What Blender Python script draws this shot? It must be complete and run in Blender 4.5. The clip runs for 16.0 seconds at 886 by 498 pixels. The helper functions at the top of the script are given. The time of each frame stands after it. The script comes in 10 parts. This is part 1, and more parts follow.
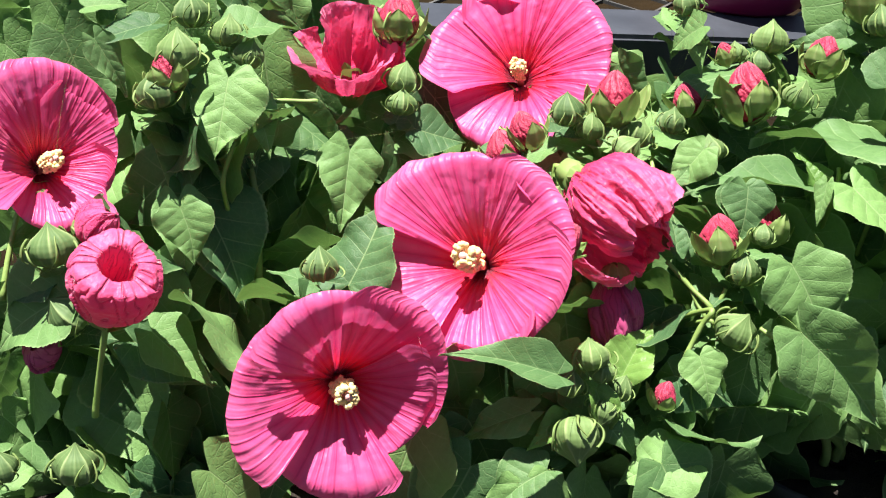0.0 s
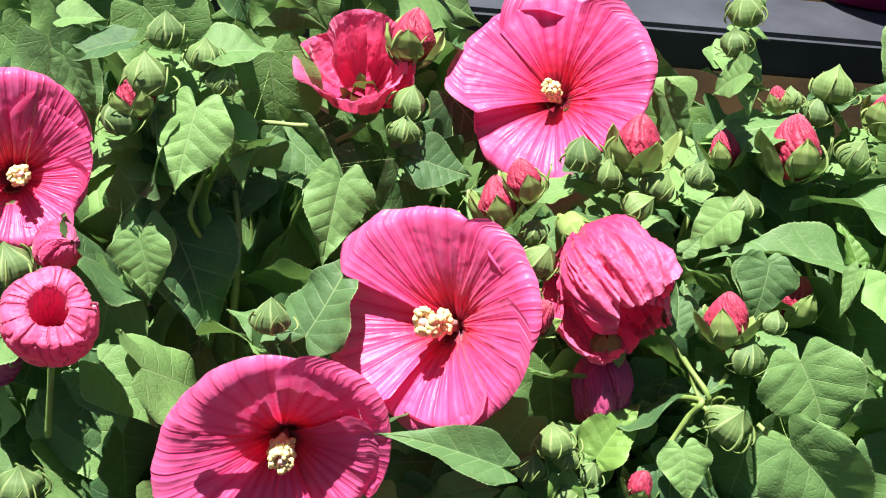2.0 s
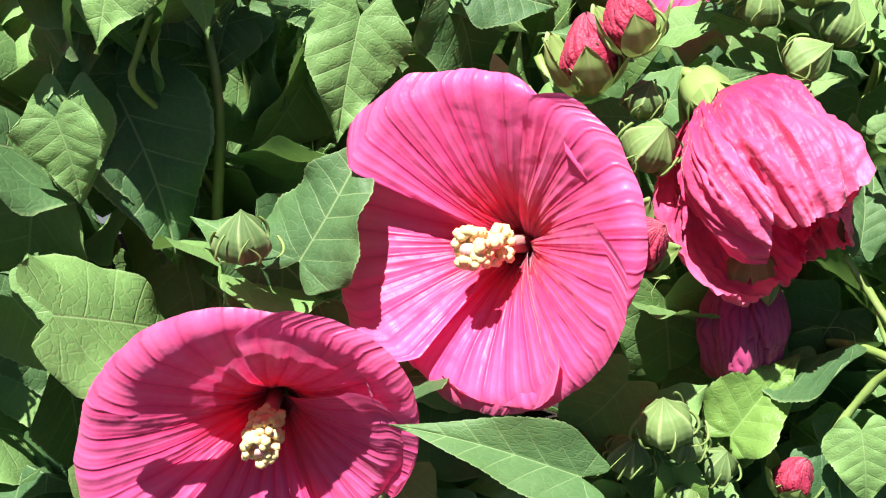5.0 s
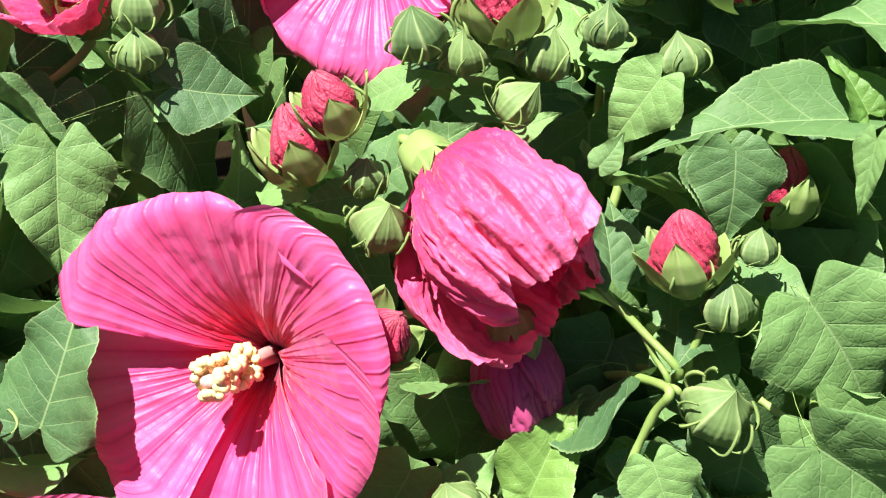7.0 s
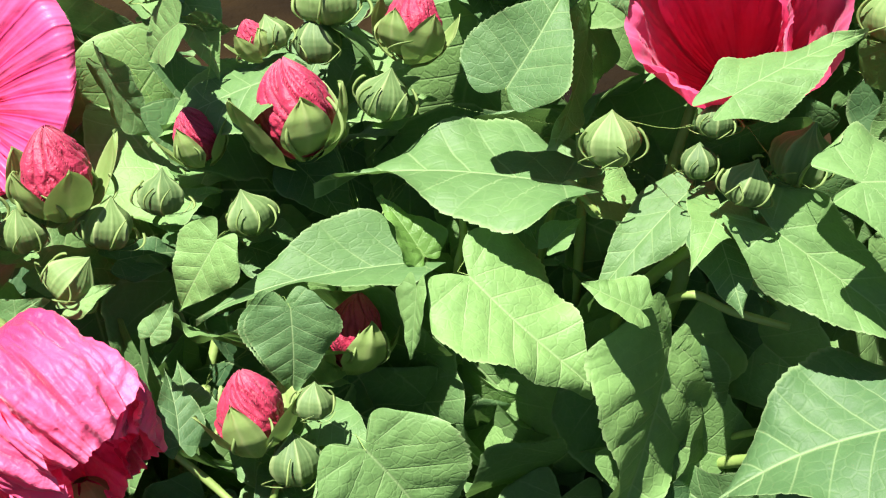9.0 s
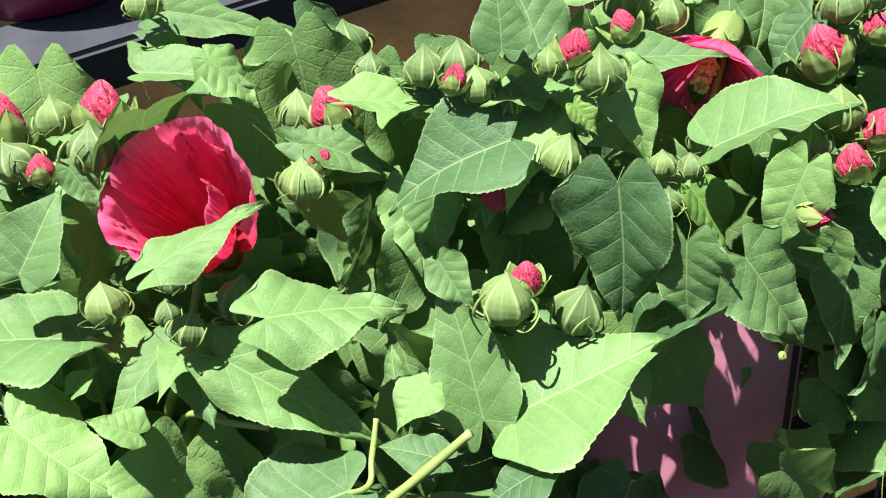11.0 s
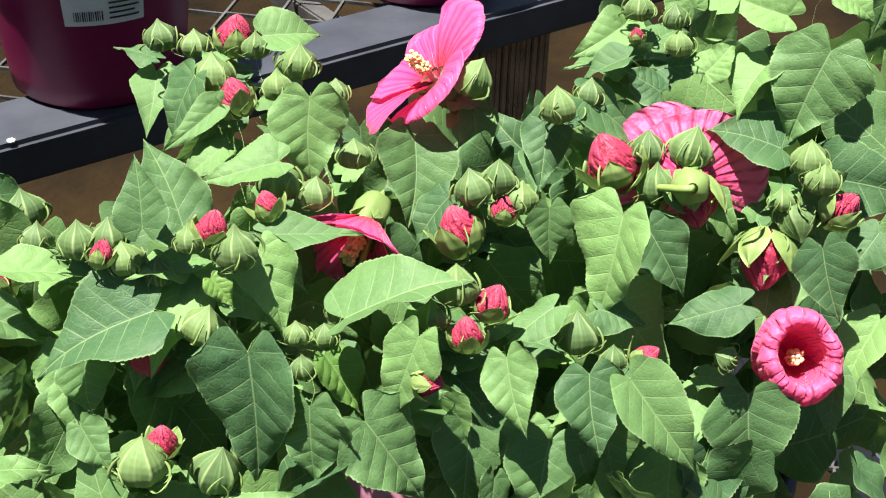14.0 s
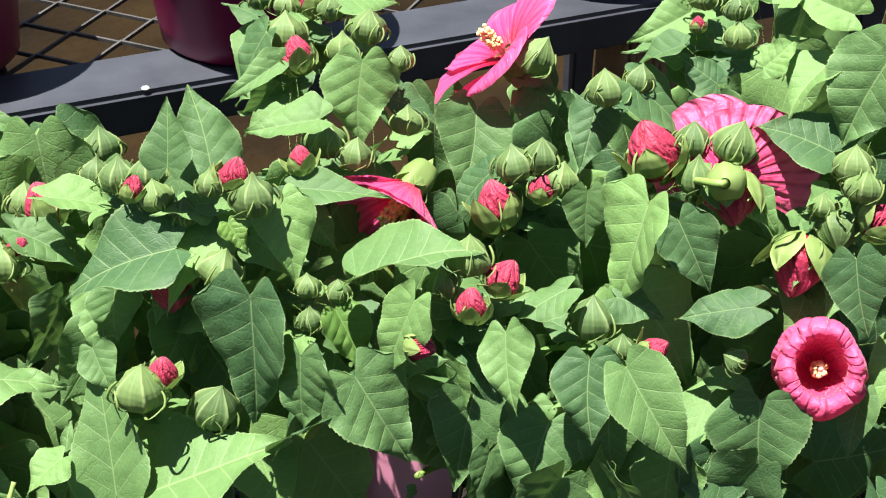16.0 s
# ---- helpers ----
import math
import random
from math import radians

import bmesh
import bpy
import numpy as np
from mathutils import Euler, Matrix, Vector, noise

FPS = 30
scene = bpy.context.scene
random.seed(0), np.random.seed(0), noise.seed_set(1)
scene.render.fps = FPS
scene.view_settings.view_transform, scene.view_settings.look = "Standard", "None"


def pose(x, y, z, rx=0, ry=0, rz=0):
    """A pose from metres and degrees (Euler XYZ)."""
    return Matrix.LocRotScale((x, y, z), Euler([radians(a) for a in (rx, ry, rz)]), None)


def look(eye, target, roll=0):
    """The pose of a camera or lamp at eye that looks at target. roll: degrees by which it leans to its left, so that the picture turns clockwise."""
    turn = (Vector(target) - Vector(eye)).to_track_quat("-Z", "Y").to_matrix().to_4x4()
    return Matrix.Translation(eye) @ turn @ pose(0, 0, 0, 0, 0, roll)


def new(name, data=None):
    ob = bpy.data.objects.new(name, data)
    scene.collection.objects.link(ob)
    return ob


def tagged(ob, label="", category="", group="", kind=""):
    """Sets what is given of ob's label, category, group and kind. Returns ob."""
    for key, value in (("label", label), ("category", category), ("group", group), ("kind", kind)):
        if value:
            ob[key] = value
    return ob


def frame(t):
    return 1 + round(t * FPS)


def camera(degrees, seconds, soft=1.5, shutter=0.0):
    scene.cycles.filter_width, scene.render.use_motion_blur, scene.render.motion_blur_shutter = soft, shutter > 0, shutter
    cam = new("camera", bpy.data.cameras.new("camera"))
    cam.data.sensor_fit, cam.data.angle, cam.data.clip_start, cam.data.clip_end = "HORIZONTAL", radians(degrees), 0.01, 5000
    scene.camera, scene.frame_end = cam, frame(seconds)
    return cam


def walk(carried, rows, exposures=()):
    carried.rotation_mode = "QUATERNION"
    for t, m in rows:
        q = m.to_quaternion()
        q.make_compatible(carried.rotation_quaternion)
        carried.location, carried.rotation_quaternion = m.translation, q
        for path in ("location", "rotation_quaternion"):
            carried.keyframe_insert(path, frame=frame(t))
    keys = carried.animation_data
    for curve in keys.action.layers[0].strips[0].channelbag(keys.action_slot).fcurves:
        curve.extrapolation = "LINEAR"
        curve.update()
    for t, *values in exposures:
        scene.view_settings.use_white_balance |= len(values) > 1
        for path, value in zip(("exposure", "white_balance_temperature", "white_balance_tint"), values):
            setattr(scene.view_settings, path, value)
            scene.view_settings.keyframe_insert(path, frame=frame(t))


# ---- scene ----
cam = camera(37.0, 16.0, soft=1.2)
PATH = [
    (0, (-0.2056, -0.9237, 1.5967), (-0.0173, -0.1503, 1.1765), 7.16),
    (0.5, (-0.2078, -0.9120, 1.5991), (-0.0118, -0.1458, 1.1696), 6.19),
    (1, (-0.1651, -0.8774, 1.6209), (0.0253, -0.1202, 1.1732), 6.32),
    (1.5, (-0.0860, -0.8176, 1.6741), (0.0519, -0.0674, 1.1965), 7.80),
    (2, (-0.0143, -0.7933, 1.7100), (0.0361, -0.0576, 1.1941), 7.82),
    (2.5, (0.0676, -0.7802, 1.7433), (0.0456, -0.0774, 1.1815), 7.84),
    (3, (0.0928, -0.5520, 1.5959), (0.0401, 0.1191, 0.9986), 7.24),
    (3.5, (0.0570, -0.4738, 1.5483), (0.0076, 0.1888, 0.9413), 4.81),
    (3.7, (0.0592, -0.4653, 1.5509), (0.0085, 0.1847, 0.9304), 3.88),
    (5.8, (0.0174, -0.4756, 1.5659), (0.0129, 0.1508, 0.9197), 1.79),
    (6, (0.0109, -0.4649, 1.5671), (0.0292, 0.1654, 0.9249), 1.70),
    (6.5, (0.0558, -0.4467, 1.5822), (0.0841, 0.1819, 0.9388), -1.80),
    (7, (0.1039, -0.4186, 1.5747), (0.1669, 0.2090, 0.9328), -3.18),
    (7.5, (0.1397, -0.4080, 1.5844), (0.2304, 0.2198, 0.9459), -2.73),
    (8, (0.1673, -0.4082, 1.5909), (0.2806, 0.2292, 0.9657), -2.39),
    (8.5, (0.1933, -0.4159, 1.5894), (0.3461, 0.2281, 0.9795), -1.38),
    (9, (0.2384, -0.4304, 1.6053), (0.4308, 0.2113, 1.0043), -0.75),
    (9.5, (0.2746, -0.5075, 1.6829), (0.4938, 0.1348, 1.0918), -1.09),
    (9.7, (0.2929, -0.5381, 1.7149), (0.5179, 0.1049, 1.1268), -1.55),
    (11.8, (0.4832, -0.6406, 1.7537), (0.7858, -0.0008, 1.1978), -6.44),
    (12, (0.4894, -0.6425, 1.7520), (0.8058, -0.0069, 1.1988), -6.44),
    (12.5, (0.5022, -0.6628, 1.7626), (0.8676, -0.0466, 1.2178), -6.16),
    (13, (0.5217, -0.6643, 1.7612), (0.9266, -0.0640, 1.2267), -2.87),
    (13.5, (0.5303, -0.6762, 1.7680), (0.9465, -0.0657, 1.2541), 0.86),
    (14, (0.5055, -0.7242, 1.8101), (0.9157, -0.0963, 1.3127), 1.73),
    (14.5, (0.5012, -0.7419, 1.8379), (0.8958, -0.1050, 1.3392), 1.72),
    (15, (0.5290, -0.7408, 1.8337), (0.8924, -0.0887, 1.3309), 0.51),
    (15.5, (0.5765, -0.7340, 1.8040), (0.9059, -0.0674, 1.2970), 0.11),
    (16, (0.6349, -0.8047, 1.8009), (0.9023, -0.1082, 1.2976), 1.00),
]
walk(cam, [(t, look(eye, target, roll)) for t, eye, target, roll in PATH], [(0.0, 1.52), (7.0, 1.56), (9.7, 1.54), (12.0, 1.56), (16.0, 1.48)])

# ---- daylight ----
SUN_ELEVATION, SUN_TURN = 76.0, 280.0   # degrees; turn is the compass side the sun stands on, 0 = beyond the benches (+y)
world = bpy.data.worlds.new("sky")
scene.world = world
world.use_nodes = True
wn = world.node_tree
sky = wn.nodes.new("ShaderNodeTexSky")
sky.sky_type, sky.sun_disc = "NISHITA", False
sky.sun_elevation, sky.sun_rotation = radians(SUN_ELEVATION), radians(SUN_TURN)
back = wn.nodes["Background"]
wn.links.new(sky.outputs["Color"], back.inputs["Color"])
back.inputs["Strength"].default_value = 0.028
sun = new("sun", bpy.data.lights.new("sun", "SUN"))
sun.data.energy, sun.data.angle, sun.data.color = 5.0, radians(0.53), (1.0, 0.96, 0.9)
se, st = radians(SUN_ELEVATION), radians(SUN_TURN)
sun_way = Vector((math.sin(st) * math.cos(se), math.cos(st) * math.cos(se), math.sin(se)))
sun.matrix_world = look(sun_way * 20, (0, 0, 0))

# ---- materials ----


def material(name):
    m = bpy.data.materials.new(name)
    m.use_nodes = True
    return m, m.node_tree, m.node_tree.nodes["Principled BSDF"]


def ramp(tree, fac, stops):
    r = tree.nodes.new("ShaderNodeValToRGB")
    while len(r.color_ramp.elements) < len(stops):
        r.color_ramp.elements.new(0.5)
    for e, (p, c) in zip(r.color_ramp.elements, stops):
        e.position, e.color = p, (*c, 1)
    tree.links.new(fac, r.inputs["Fac"])
    return r.outputs["Color"]


def noise_of(tree, scale, detail=4.0, vector=None):
    n = tree.nodes.new("ShaderNodeTexNoise")
    n.inputs["Scale"].default_value, n.inputs["Detail"].default_value = scale, detail
    if vector is None:
        vector = tree.nodes.new("ShaderNodeTexCoord").outputs["Object"]
    tree.links.new(vector, n.inputs["Vector"])
    return n.outputs["Fac"]


def mix(tree, fac, a, b, how="MIX"):
    n = tree.nodes.new("ShaderNodeMix")
    n.data_type, n.blend_type = "RGBA", how
    for value, socket in ((fac, n.inputs[0]), (a, n.inputs[6]), (b, n.inputs[7])):
        if isinstance(value, bpy.types.NodeSocket):
            tree.links.new(value, socket)
        elif isinstance(value, tuple):
            socket.default_value = (*value, 1)
        else:
            socket.default_value = value
    return n.outputs[2]


def maths(tree, how, a, b=0.0):
    n = tree.nodes.new("ShaderNodeMath")
    n.operation = how
    for value, socket in ((a, n.inputs[0]), (b, n.inputs[1])):
        if isinstance(value, bpy.types.NodeSocket):
            tree.links.new(value, socket)
        else:
            socket.default_value = value
    return n.outputs[0]


def attribute(tree, name):
    n = tree.nodes.new("ShaderNodeAttribute")
    n.attribute_name = name
    return n.outputs["Fac"]


def bump(tree, shader, height, strength, distance=0.001):
    n = tree.nodes.new("ShaderNodeBump")
    n.inputs["Strength"].default_value, n.inputs["Distance"].default_value = strength, distance
    tree.links.new(height, n.inputs["Height"])
    tree.links.new(n.outputs["Normal"], shader.inputs["Normal"])
    return n.outputs["Normal"]


def through_light(tree, shader, colour, share):
    """Thin plant tissue: part of the light passes through."""
    t = tree.nodes.new("ShaderNodeBsdfTranslucent")
    tree.links.new(colour, t.inputs["Color"])
    m = tree.nodes.new("ShaderNodeMixShader")
    m.inputs[0].default_value = share
    tree.links.new(shader.outputs[0], m.inputs[1])
    tree.links.new(t.outputs[0], m.inputs[2])
    tree.links.new(m.outputs[0], tree.nodes["Material Output"].inputs["Surface"])


def random_of(tree):
    return tree.nodes.new("ShaderNodeObjectInfo").outputs["Random"]


def line_of(tree, distance, width):
    """1 on a line, 0 at width from it."""
    n = tree.nodes.new("ShaderNodeMapRange")
    n.interpolation_type = "SMOOTHSTEP"
    n.inputs["From Min"].default_value, n.inputs["From Max"].default_value = 0.0, width
    n.inputs["To Min"].default_value, n.inputs["To Max"].default_value = 1.0, 0.0
    tree.links.new(distance, n.inputs["Value"])
    return n.outputs["Result"]


def leaf_material(name, dark, light, vein_or_crease, rough=0.55, share=0.25, blade=True, grain=1.0):
    """blade: a leaf whose veins are drawn from its own phase and side; otherwise vein is given point by point."""
    m, t, s = material(name)
    where = t.nodes.new("ShaderNodeTexCoord").outputs["Object"]
    tone = maths(t, "ADD", maths(t, "MULTIPLY", random_of(t), 0.8), maths(t, "MULTIPLY", noise_of(t, 2.3, 3, where), 0.4))
    c = ramp(t, tone, [(0.15, dark), (0.95, light)])
    c = mix(t, maths(t, "MULTIPLY", noise_of(t, 22 * grain, 5, where), 0.35), c, tuple(v * 0.62 for v in dark))
    if blade:
        side = maths(t, "ABSOLUTE", attribute(t, "side"))
        step = maths(t, "ABSOLUTE", maths(t, "SUBTRACT", maths(t, "FRACT", maths(t, "ADD", attribute(t, "phase"), 100.5)), 0.5))
        ribs = maths(t, "MULTIPLY", line_of(t, step, 0.055), line_of(t, side, 0.55))
        lines = maths(t, "MAXIMUM", line_of(t, side, 0.014), maths(t, "MULTIPLY", ribs, 0.75))
        net = t.nodes.new("ShaderNodeTexVoronoi")
        net.feature = "DISTANCE_TO_EDGE"
        net.inputs["Scale"].default_value = 15
        t.links.new(where, net.inputs["Vector"])
        cells = line_of(t, net.outputs["Distance"], 0.12)
        c = mix(t, maths(t, "MULTIPLY", cells, 0.05), c, vein_or_crease)
        c = mix(t, maths(t, "MULTIPLY", lines, 0.48), c, vein_or_crease)
        # yellowish margin, painted paler for the light that the edge catches
        c = mix(t, maths(t, "MULTIPLY", line_of(t, maths(t, "SUBTRACT", 1.0, attribute(t, "edge")), 0.06), 0.4), c, vein_or_crease)
        relief = maths(t, "SUBTRACT", maths(t, "MULTIPLY", noise_of(t, 45, 4, where), 0.45), maths(t, "ADD", lines, maths(t, "MULTIPLY", cells, 0.22)))
        bump(t, s, relief, 0.3, 0.002)
    else:
        c = mix(t, maths(t, "MULTIPLY", attribute(t, "vein_or_crease"), 0.5), c, vein_or_crease)
        bump(t, s, noise_of(t, 9 * grain, 4, where), 0.2, 0.0015)
    t.links.new(c, s.inputs["Base Color"])
    s.inputs["Roughness"].default_value = rough
    s.inputs["Specular IOR Level"].default_value = 0.28
    through_light(t, s, mix(t, 0.5, c, (0.19, 0.36, 0.06)), share)
    return m


def petal_material(name, rim, mid, eye, flare, eye_size=0.3, share=0.3, crinkle=0.4, rough=0.5, grain=130.0, sheen=0.25, deep=0.0015, lines=True, rib_sheen=0.0):
    """rad runs from throat to rim; lines: thin dark veins along the petal, from its phase."""
    m, t, s = material(name)
    where = t.nodes.new("ShaderNodeTexCoord").outputs["Object"]
    rad = attribute(t, "rad")
    vein_or_crease = attribute(t, "vein_or_crease")
    relief = maths(t, "ADD", noise_of(t, grain, 5, where), maths(t, "MULTIPLY", vein_or_crease, -0.6))
    # without lines, the shade of the folds is painted into the colour
    dark = maths(t, "MULTIPLY", vein_or_crease, 0.8)
    if lines:
        away = lambda k: maths(t, "ABSOLUTE", maths(t, "SUBTRACT", maths(t, "FRACT", maths(t, "ADD", maths(t, "MULTIPLY", attribute(t, "phase"), k), 100.5)), 0.5))
        thin, fine = line_of(t, away(1.0), 0.08), line_of(t, away(3.0), 0.35)
        dark = maths(t, "ADD", maths(t, "MULTIPLY", thin, 0.13), maths(t, "MULTIPLY", fine, 0.05))
        relief = maths(t, "SUBTRACT", relief, maths(t, "ADD", maths(t, "MULTIPLY", thin, 0.7), maths(t, "MULTIPLY", fine, 0.35)))
    wob = maths(t, "ADD", rad, maths(t, "ADD", maths(t, "MULTIPLY", vein_or_crease, -0.10), maths(t, "MULTIPLY", maths(t, "SUBTRACT", noise_of(t, grain * 0.35, 3, where), 0.5), 0.14)))
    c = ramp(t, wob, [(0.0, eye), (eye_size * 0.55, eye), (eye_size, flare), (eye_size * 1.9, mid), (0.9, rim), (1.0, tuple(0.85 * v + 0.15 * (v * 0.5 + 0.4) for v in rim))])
    c = mix(t, maths(t, "MULTIPLY", maths(t, "MULTIPLY", noise_of(t, grain * 0.7, 4, where), rad), 0.42), c, tuple(min(1, v * 1.1 + 0.13) for v in rim))
    if rib_sheen:
        # the lilac highlight on sunlit rib backs is painted in as a wash
        ridge = maths(t, "SUBTRACT", 1.0, line_of(t, away(1.0), 0.42))
        outer = maths(t, "SUBTRACT", 1.0, line_of(t, rad, 0.62))
        painted_sheen = maths(t, "MULTIPLY", maths(t, "MULTIPLY", ridge, outer), maths(t, "MULTIPLY", noise_of(t, grain * 0.25, 3, where), 2.0 * rib_sheen))
        c = mix(t, painted_sheen, c, (0.90, 0.22, 0.49))
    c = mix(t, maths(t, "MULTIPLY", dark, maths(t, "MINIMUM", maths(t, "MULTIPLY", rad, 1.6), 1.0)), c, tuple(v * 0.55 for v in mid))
    t.links.new(c, s.inputs["Base Color"])
    s.inputs["Roughness"].default_value = rough
    s.inputs["Specular IOR Level"].default_value = 0.35
    s.inputs["Sheen Weight"].default_value = sheen
    s.inputs["Sheen Roughness"].default_value = 0.4
    s.inputs["Sheen Tint"].default_value = (1.0, 0.78, 0.92, 1)
    bump(t, s, relief, crinkle, deep)
    through_light(t, s, c, share)
    return m


def plain_material(name, a, b, scale, rough, metal=0.0, relief=0.3, distance=0.001, specular=0.5):
    m, t, s = material(name)
    n = noise_of(t, scale, 6)
    f = noise_of(t, scale * 9, 4)
    t.links.new(mix(t, maths(t, "MULTIPLY", f, 0.35), ramp(t, n, [(0.3, a), (0.7, b)]), tuple(v * 0.6 for v in a)), s.inputs["Base Color"])
    s.inputs["Roughness"].default_value, s.inputs["Metallic"].default_value = rough, metal
    s.inputs["Specular IOR Level"].default_value = specular
    bump(t, s, maths(t, "ADD", n, f), relief, distance)
    return m


LEAF = leaf_material("leaf_green", (0.048, 0.118, 0.050), (0.215, 0.380, 0.118), (0.37, 0.50, 0.23))
YOUNG = leaf_material("young_leaf_green", (0.11, 0.23, 0.05), (0.18, 0.32, 0.075), (0.32, 0.45, 0.18), 0.4)
SEPAL = leaf_material("sepal_green", (0.17, 0.27, 0.075), (0.27, 0.39, 0.115), (0.42, 0.50, 0.21), 0.55, 0.25, False, 0.3)
BUDGREEN = leaf_material("bud_green", (0.085, 0.155, 0.055), (0.18, 0.28, 0.09), (0.36, 0.45, 0.19), 0.6, 0.15, False, 0.3)
STALK = plain_material("stalk_green", (0.20, 0.33, 0.07), (0.32, 0.45, 0.13), 40, 0.5)
STEM = plain_material("stem_green", (0.17, 0.27, 0.06), (0.28, 0.38, 0.11), 30, 0.55)
PETAL = petal_material("petal_pink", (0.80, 0.058, 0.25), (0.76, 0.025, 0.17), (0.28, 0.0, 0.015), (0.85, 0.0, 0.035), 0.26, 0.36, 0.45, 0.42, sheen=0.3, rib_sheen=0.3)
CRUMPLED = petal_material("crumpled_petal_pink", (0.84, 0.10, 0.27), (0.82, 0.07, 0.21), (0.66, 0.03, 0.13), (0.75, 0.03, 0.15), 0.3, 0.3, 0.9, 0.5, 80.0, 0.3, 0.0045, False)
CUP = petal_material("cupped_petal_red", (0.83, 0.075, 0.24), (0.75, 0.025, 0.12), (0.5, 0.004, 0.04), (0.6, 0.006, 0.05), 0.3, 0.4, lines=False)
WILTED = petal_material("wilted_petal_purple", (0.44, 0.045, 0.17), (0.34, 0.025, 0.12), (0.2, 0.01, 0.05), (0.2, 0.01, 0.05), 0.3, 0.1, 0.5, 0.6, 3.0, 0.1, 0.0006, False)
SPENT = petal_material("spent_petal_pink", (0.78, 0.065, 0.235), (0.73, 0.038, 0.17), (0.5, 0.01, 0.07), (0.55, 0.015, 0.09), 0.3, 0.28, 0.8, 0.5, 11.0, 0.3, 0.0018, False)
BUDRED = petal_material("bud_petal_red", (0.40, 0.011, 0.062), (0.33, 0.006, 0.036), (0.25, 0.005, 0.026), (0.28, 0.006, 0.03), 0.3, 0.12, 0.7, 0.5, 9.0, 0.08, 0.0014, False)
POLLEN = plain_material("pollen_cream", (0.80, 0.60, 0.24), (0.90, 0.76, 0.38), 300, 0.8)
COLUMN = plain_material("column_pink", (0.85, 0.35, 0.35), (0.9, 0.55, 0.45), 120, 0.6)
POT = plain_material("magenta_plastic", (0.20, 0.005, 0.062), (0.235, 0.006, 0.075), 8, 0.38, relief=0.05)
RIM = plain_material("dark_plastic", (0.02, 0.022, 0.03), (0.035, 0.04, 0.05), 20, 0.45)
SOIL = plain_material("soil", (0.02, 0.014, 0.01), (0.06, 0.042, 0.03), 60, 0.95, relief=1.0, distance=0.01)
BEAM = plain_material("grey_painted_steel", (0.032, 0.036, 0.047), (0.056, 0.062, 0.078), 14, 0.5, relief=0.2)
MESH = plain_material("weathered_steel", (0.06, 0.058, 0.055), (0.14, 0.135, 0.13), 25, 0.55, 0.3)
# sand coloured far darker, to hold the shade round the benches
GROUND = plain_material("shaded_sandy_ground", (0.007, 0.0045, 0.0025), (0.030, 0.018, 0.006), 2.2, 0.95, relief=1.0, distance=0.02, specular=0.08)
WOOD = plain_material("weathered_wood", (0.2, 0.125, 0.07), (0.38, 0.26, 0.15), 30, 0.85, relief=0.6, distance=0.004)
SIGN = plain_material("pink_board", (0.62, 0.24, 0.36), (0.68, 0.28, 0.40), 5, 0.5, relief=0.05)
WHITE = plain_material("white_paper", (0.72, 0.72, 0.72), (0.8, 0.8, 0.8), 30, 0.6, relief=0.05)
INK = plain_material("black_ink", (0.03, 0.03, 0.03), (0.05, 0.05, 0.05), 30, 0.6, relief=0.05)

# ---- mesh helpers ----


def finish(name, verts, faces, mat, parent=None, label="", attrs=None, smooth=True, matrix=None):
    me = bpy.data.meshes.new(name)
    me.from_pydata([tuple(v) for v in verts], [], faces)
    me.materials.append(mat)
    if smooth:
        me.polygons.foreach_set("use_smooth", [True] * len(me.polygons))
    for key, values in (attrs or {}).items():
        me.attributes.new(key, "FLOAT", "POINT").data.foreach_set("value", [float(v) for v in values])
    me.update()
    return place(name, me, parent, label, matrix)


def place(name, me, parent=None, label="", matrix=None):
    ob = new(name, me)
    ob.parent = parent
    if matrix is not None:
        ob.matrix_basis = matrix
    if label:
        ob["label"] = label
    return ob


def part(name, bm, mat, parent, label="", smooth=True, matrix=None):
    me = bpy.data.meshes.new(name)
    bm.to_mesh(me)
    bm.free()
    me.materials.append(mat)
    if smooth:
        me.polygons.foreach_set("use_smooth", [True] * len(me.polygons))
    return place(name, me, parent, label, matrix)


def sheet(rows, cols, wrap=False):
    """Faces of a grid of points, row by row."""
    out = []
    for i in range(rows - 1):
        for j in range(cols if wrap else cols - 1):
            k = (j + 1) % cols
            out.append((i * cols + j, i * cols + k, (i + 1) * cols + k, (i + 1) * cols + j))
    return out


def tube(points, radii, sides=7, closed_end=True):
    """Verts and faces of a bent tube through the points."""
    pts = [Vector(p) for p in points]
    verts, side = [], None
    for i, p in enumerate(pts):
        ahead = (pts[min(i + 1, len(pts) - 1)] - pts[max(i - 1, 0)]).normalized()
        if side is None:
            side = ahead.orthogonal().normalized()
        side = (side - ahead * side.dot(ahead)).normalized()
        other = ahead.cross(side)
        for j in range(sides):
            a = 2 * math.pi * j / sides
            verts.append(p + (side * math.cos(a) + other * math.sin(a)) * radii[i])
    faces = sheet(len(pts), sides, True)
    if closed_end:
        faces += [tuple(range(sides))[::-1], tuple((len(pts) - 1) * sides + j for j in range(sides))]
    return verts, faces


def box(bm, size, at, bevel=0.0):
    made = bmesh.ops.create_cube(bm, size=1.0, matrix=Matrix.Translation(at) @ Matrix.Diagonal((*size, 1)))
    if bevel:
        edges = {e for v in made["verts"] for e in v.link_edges}
        bmesh.ops.bevel(bm, geom=list(edges), offset=bevel, segments=2, affect="EDGES")


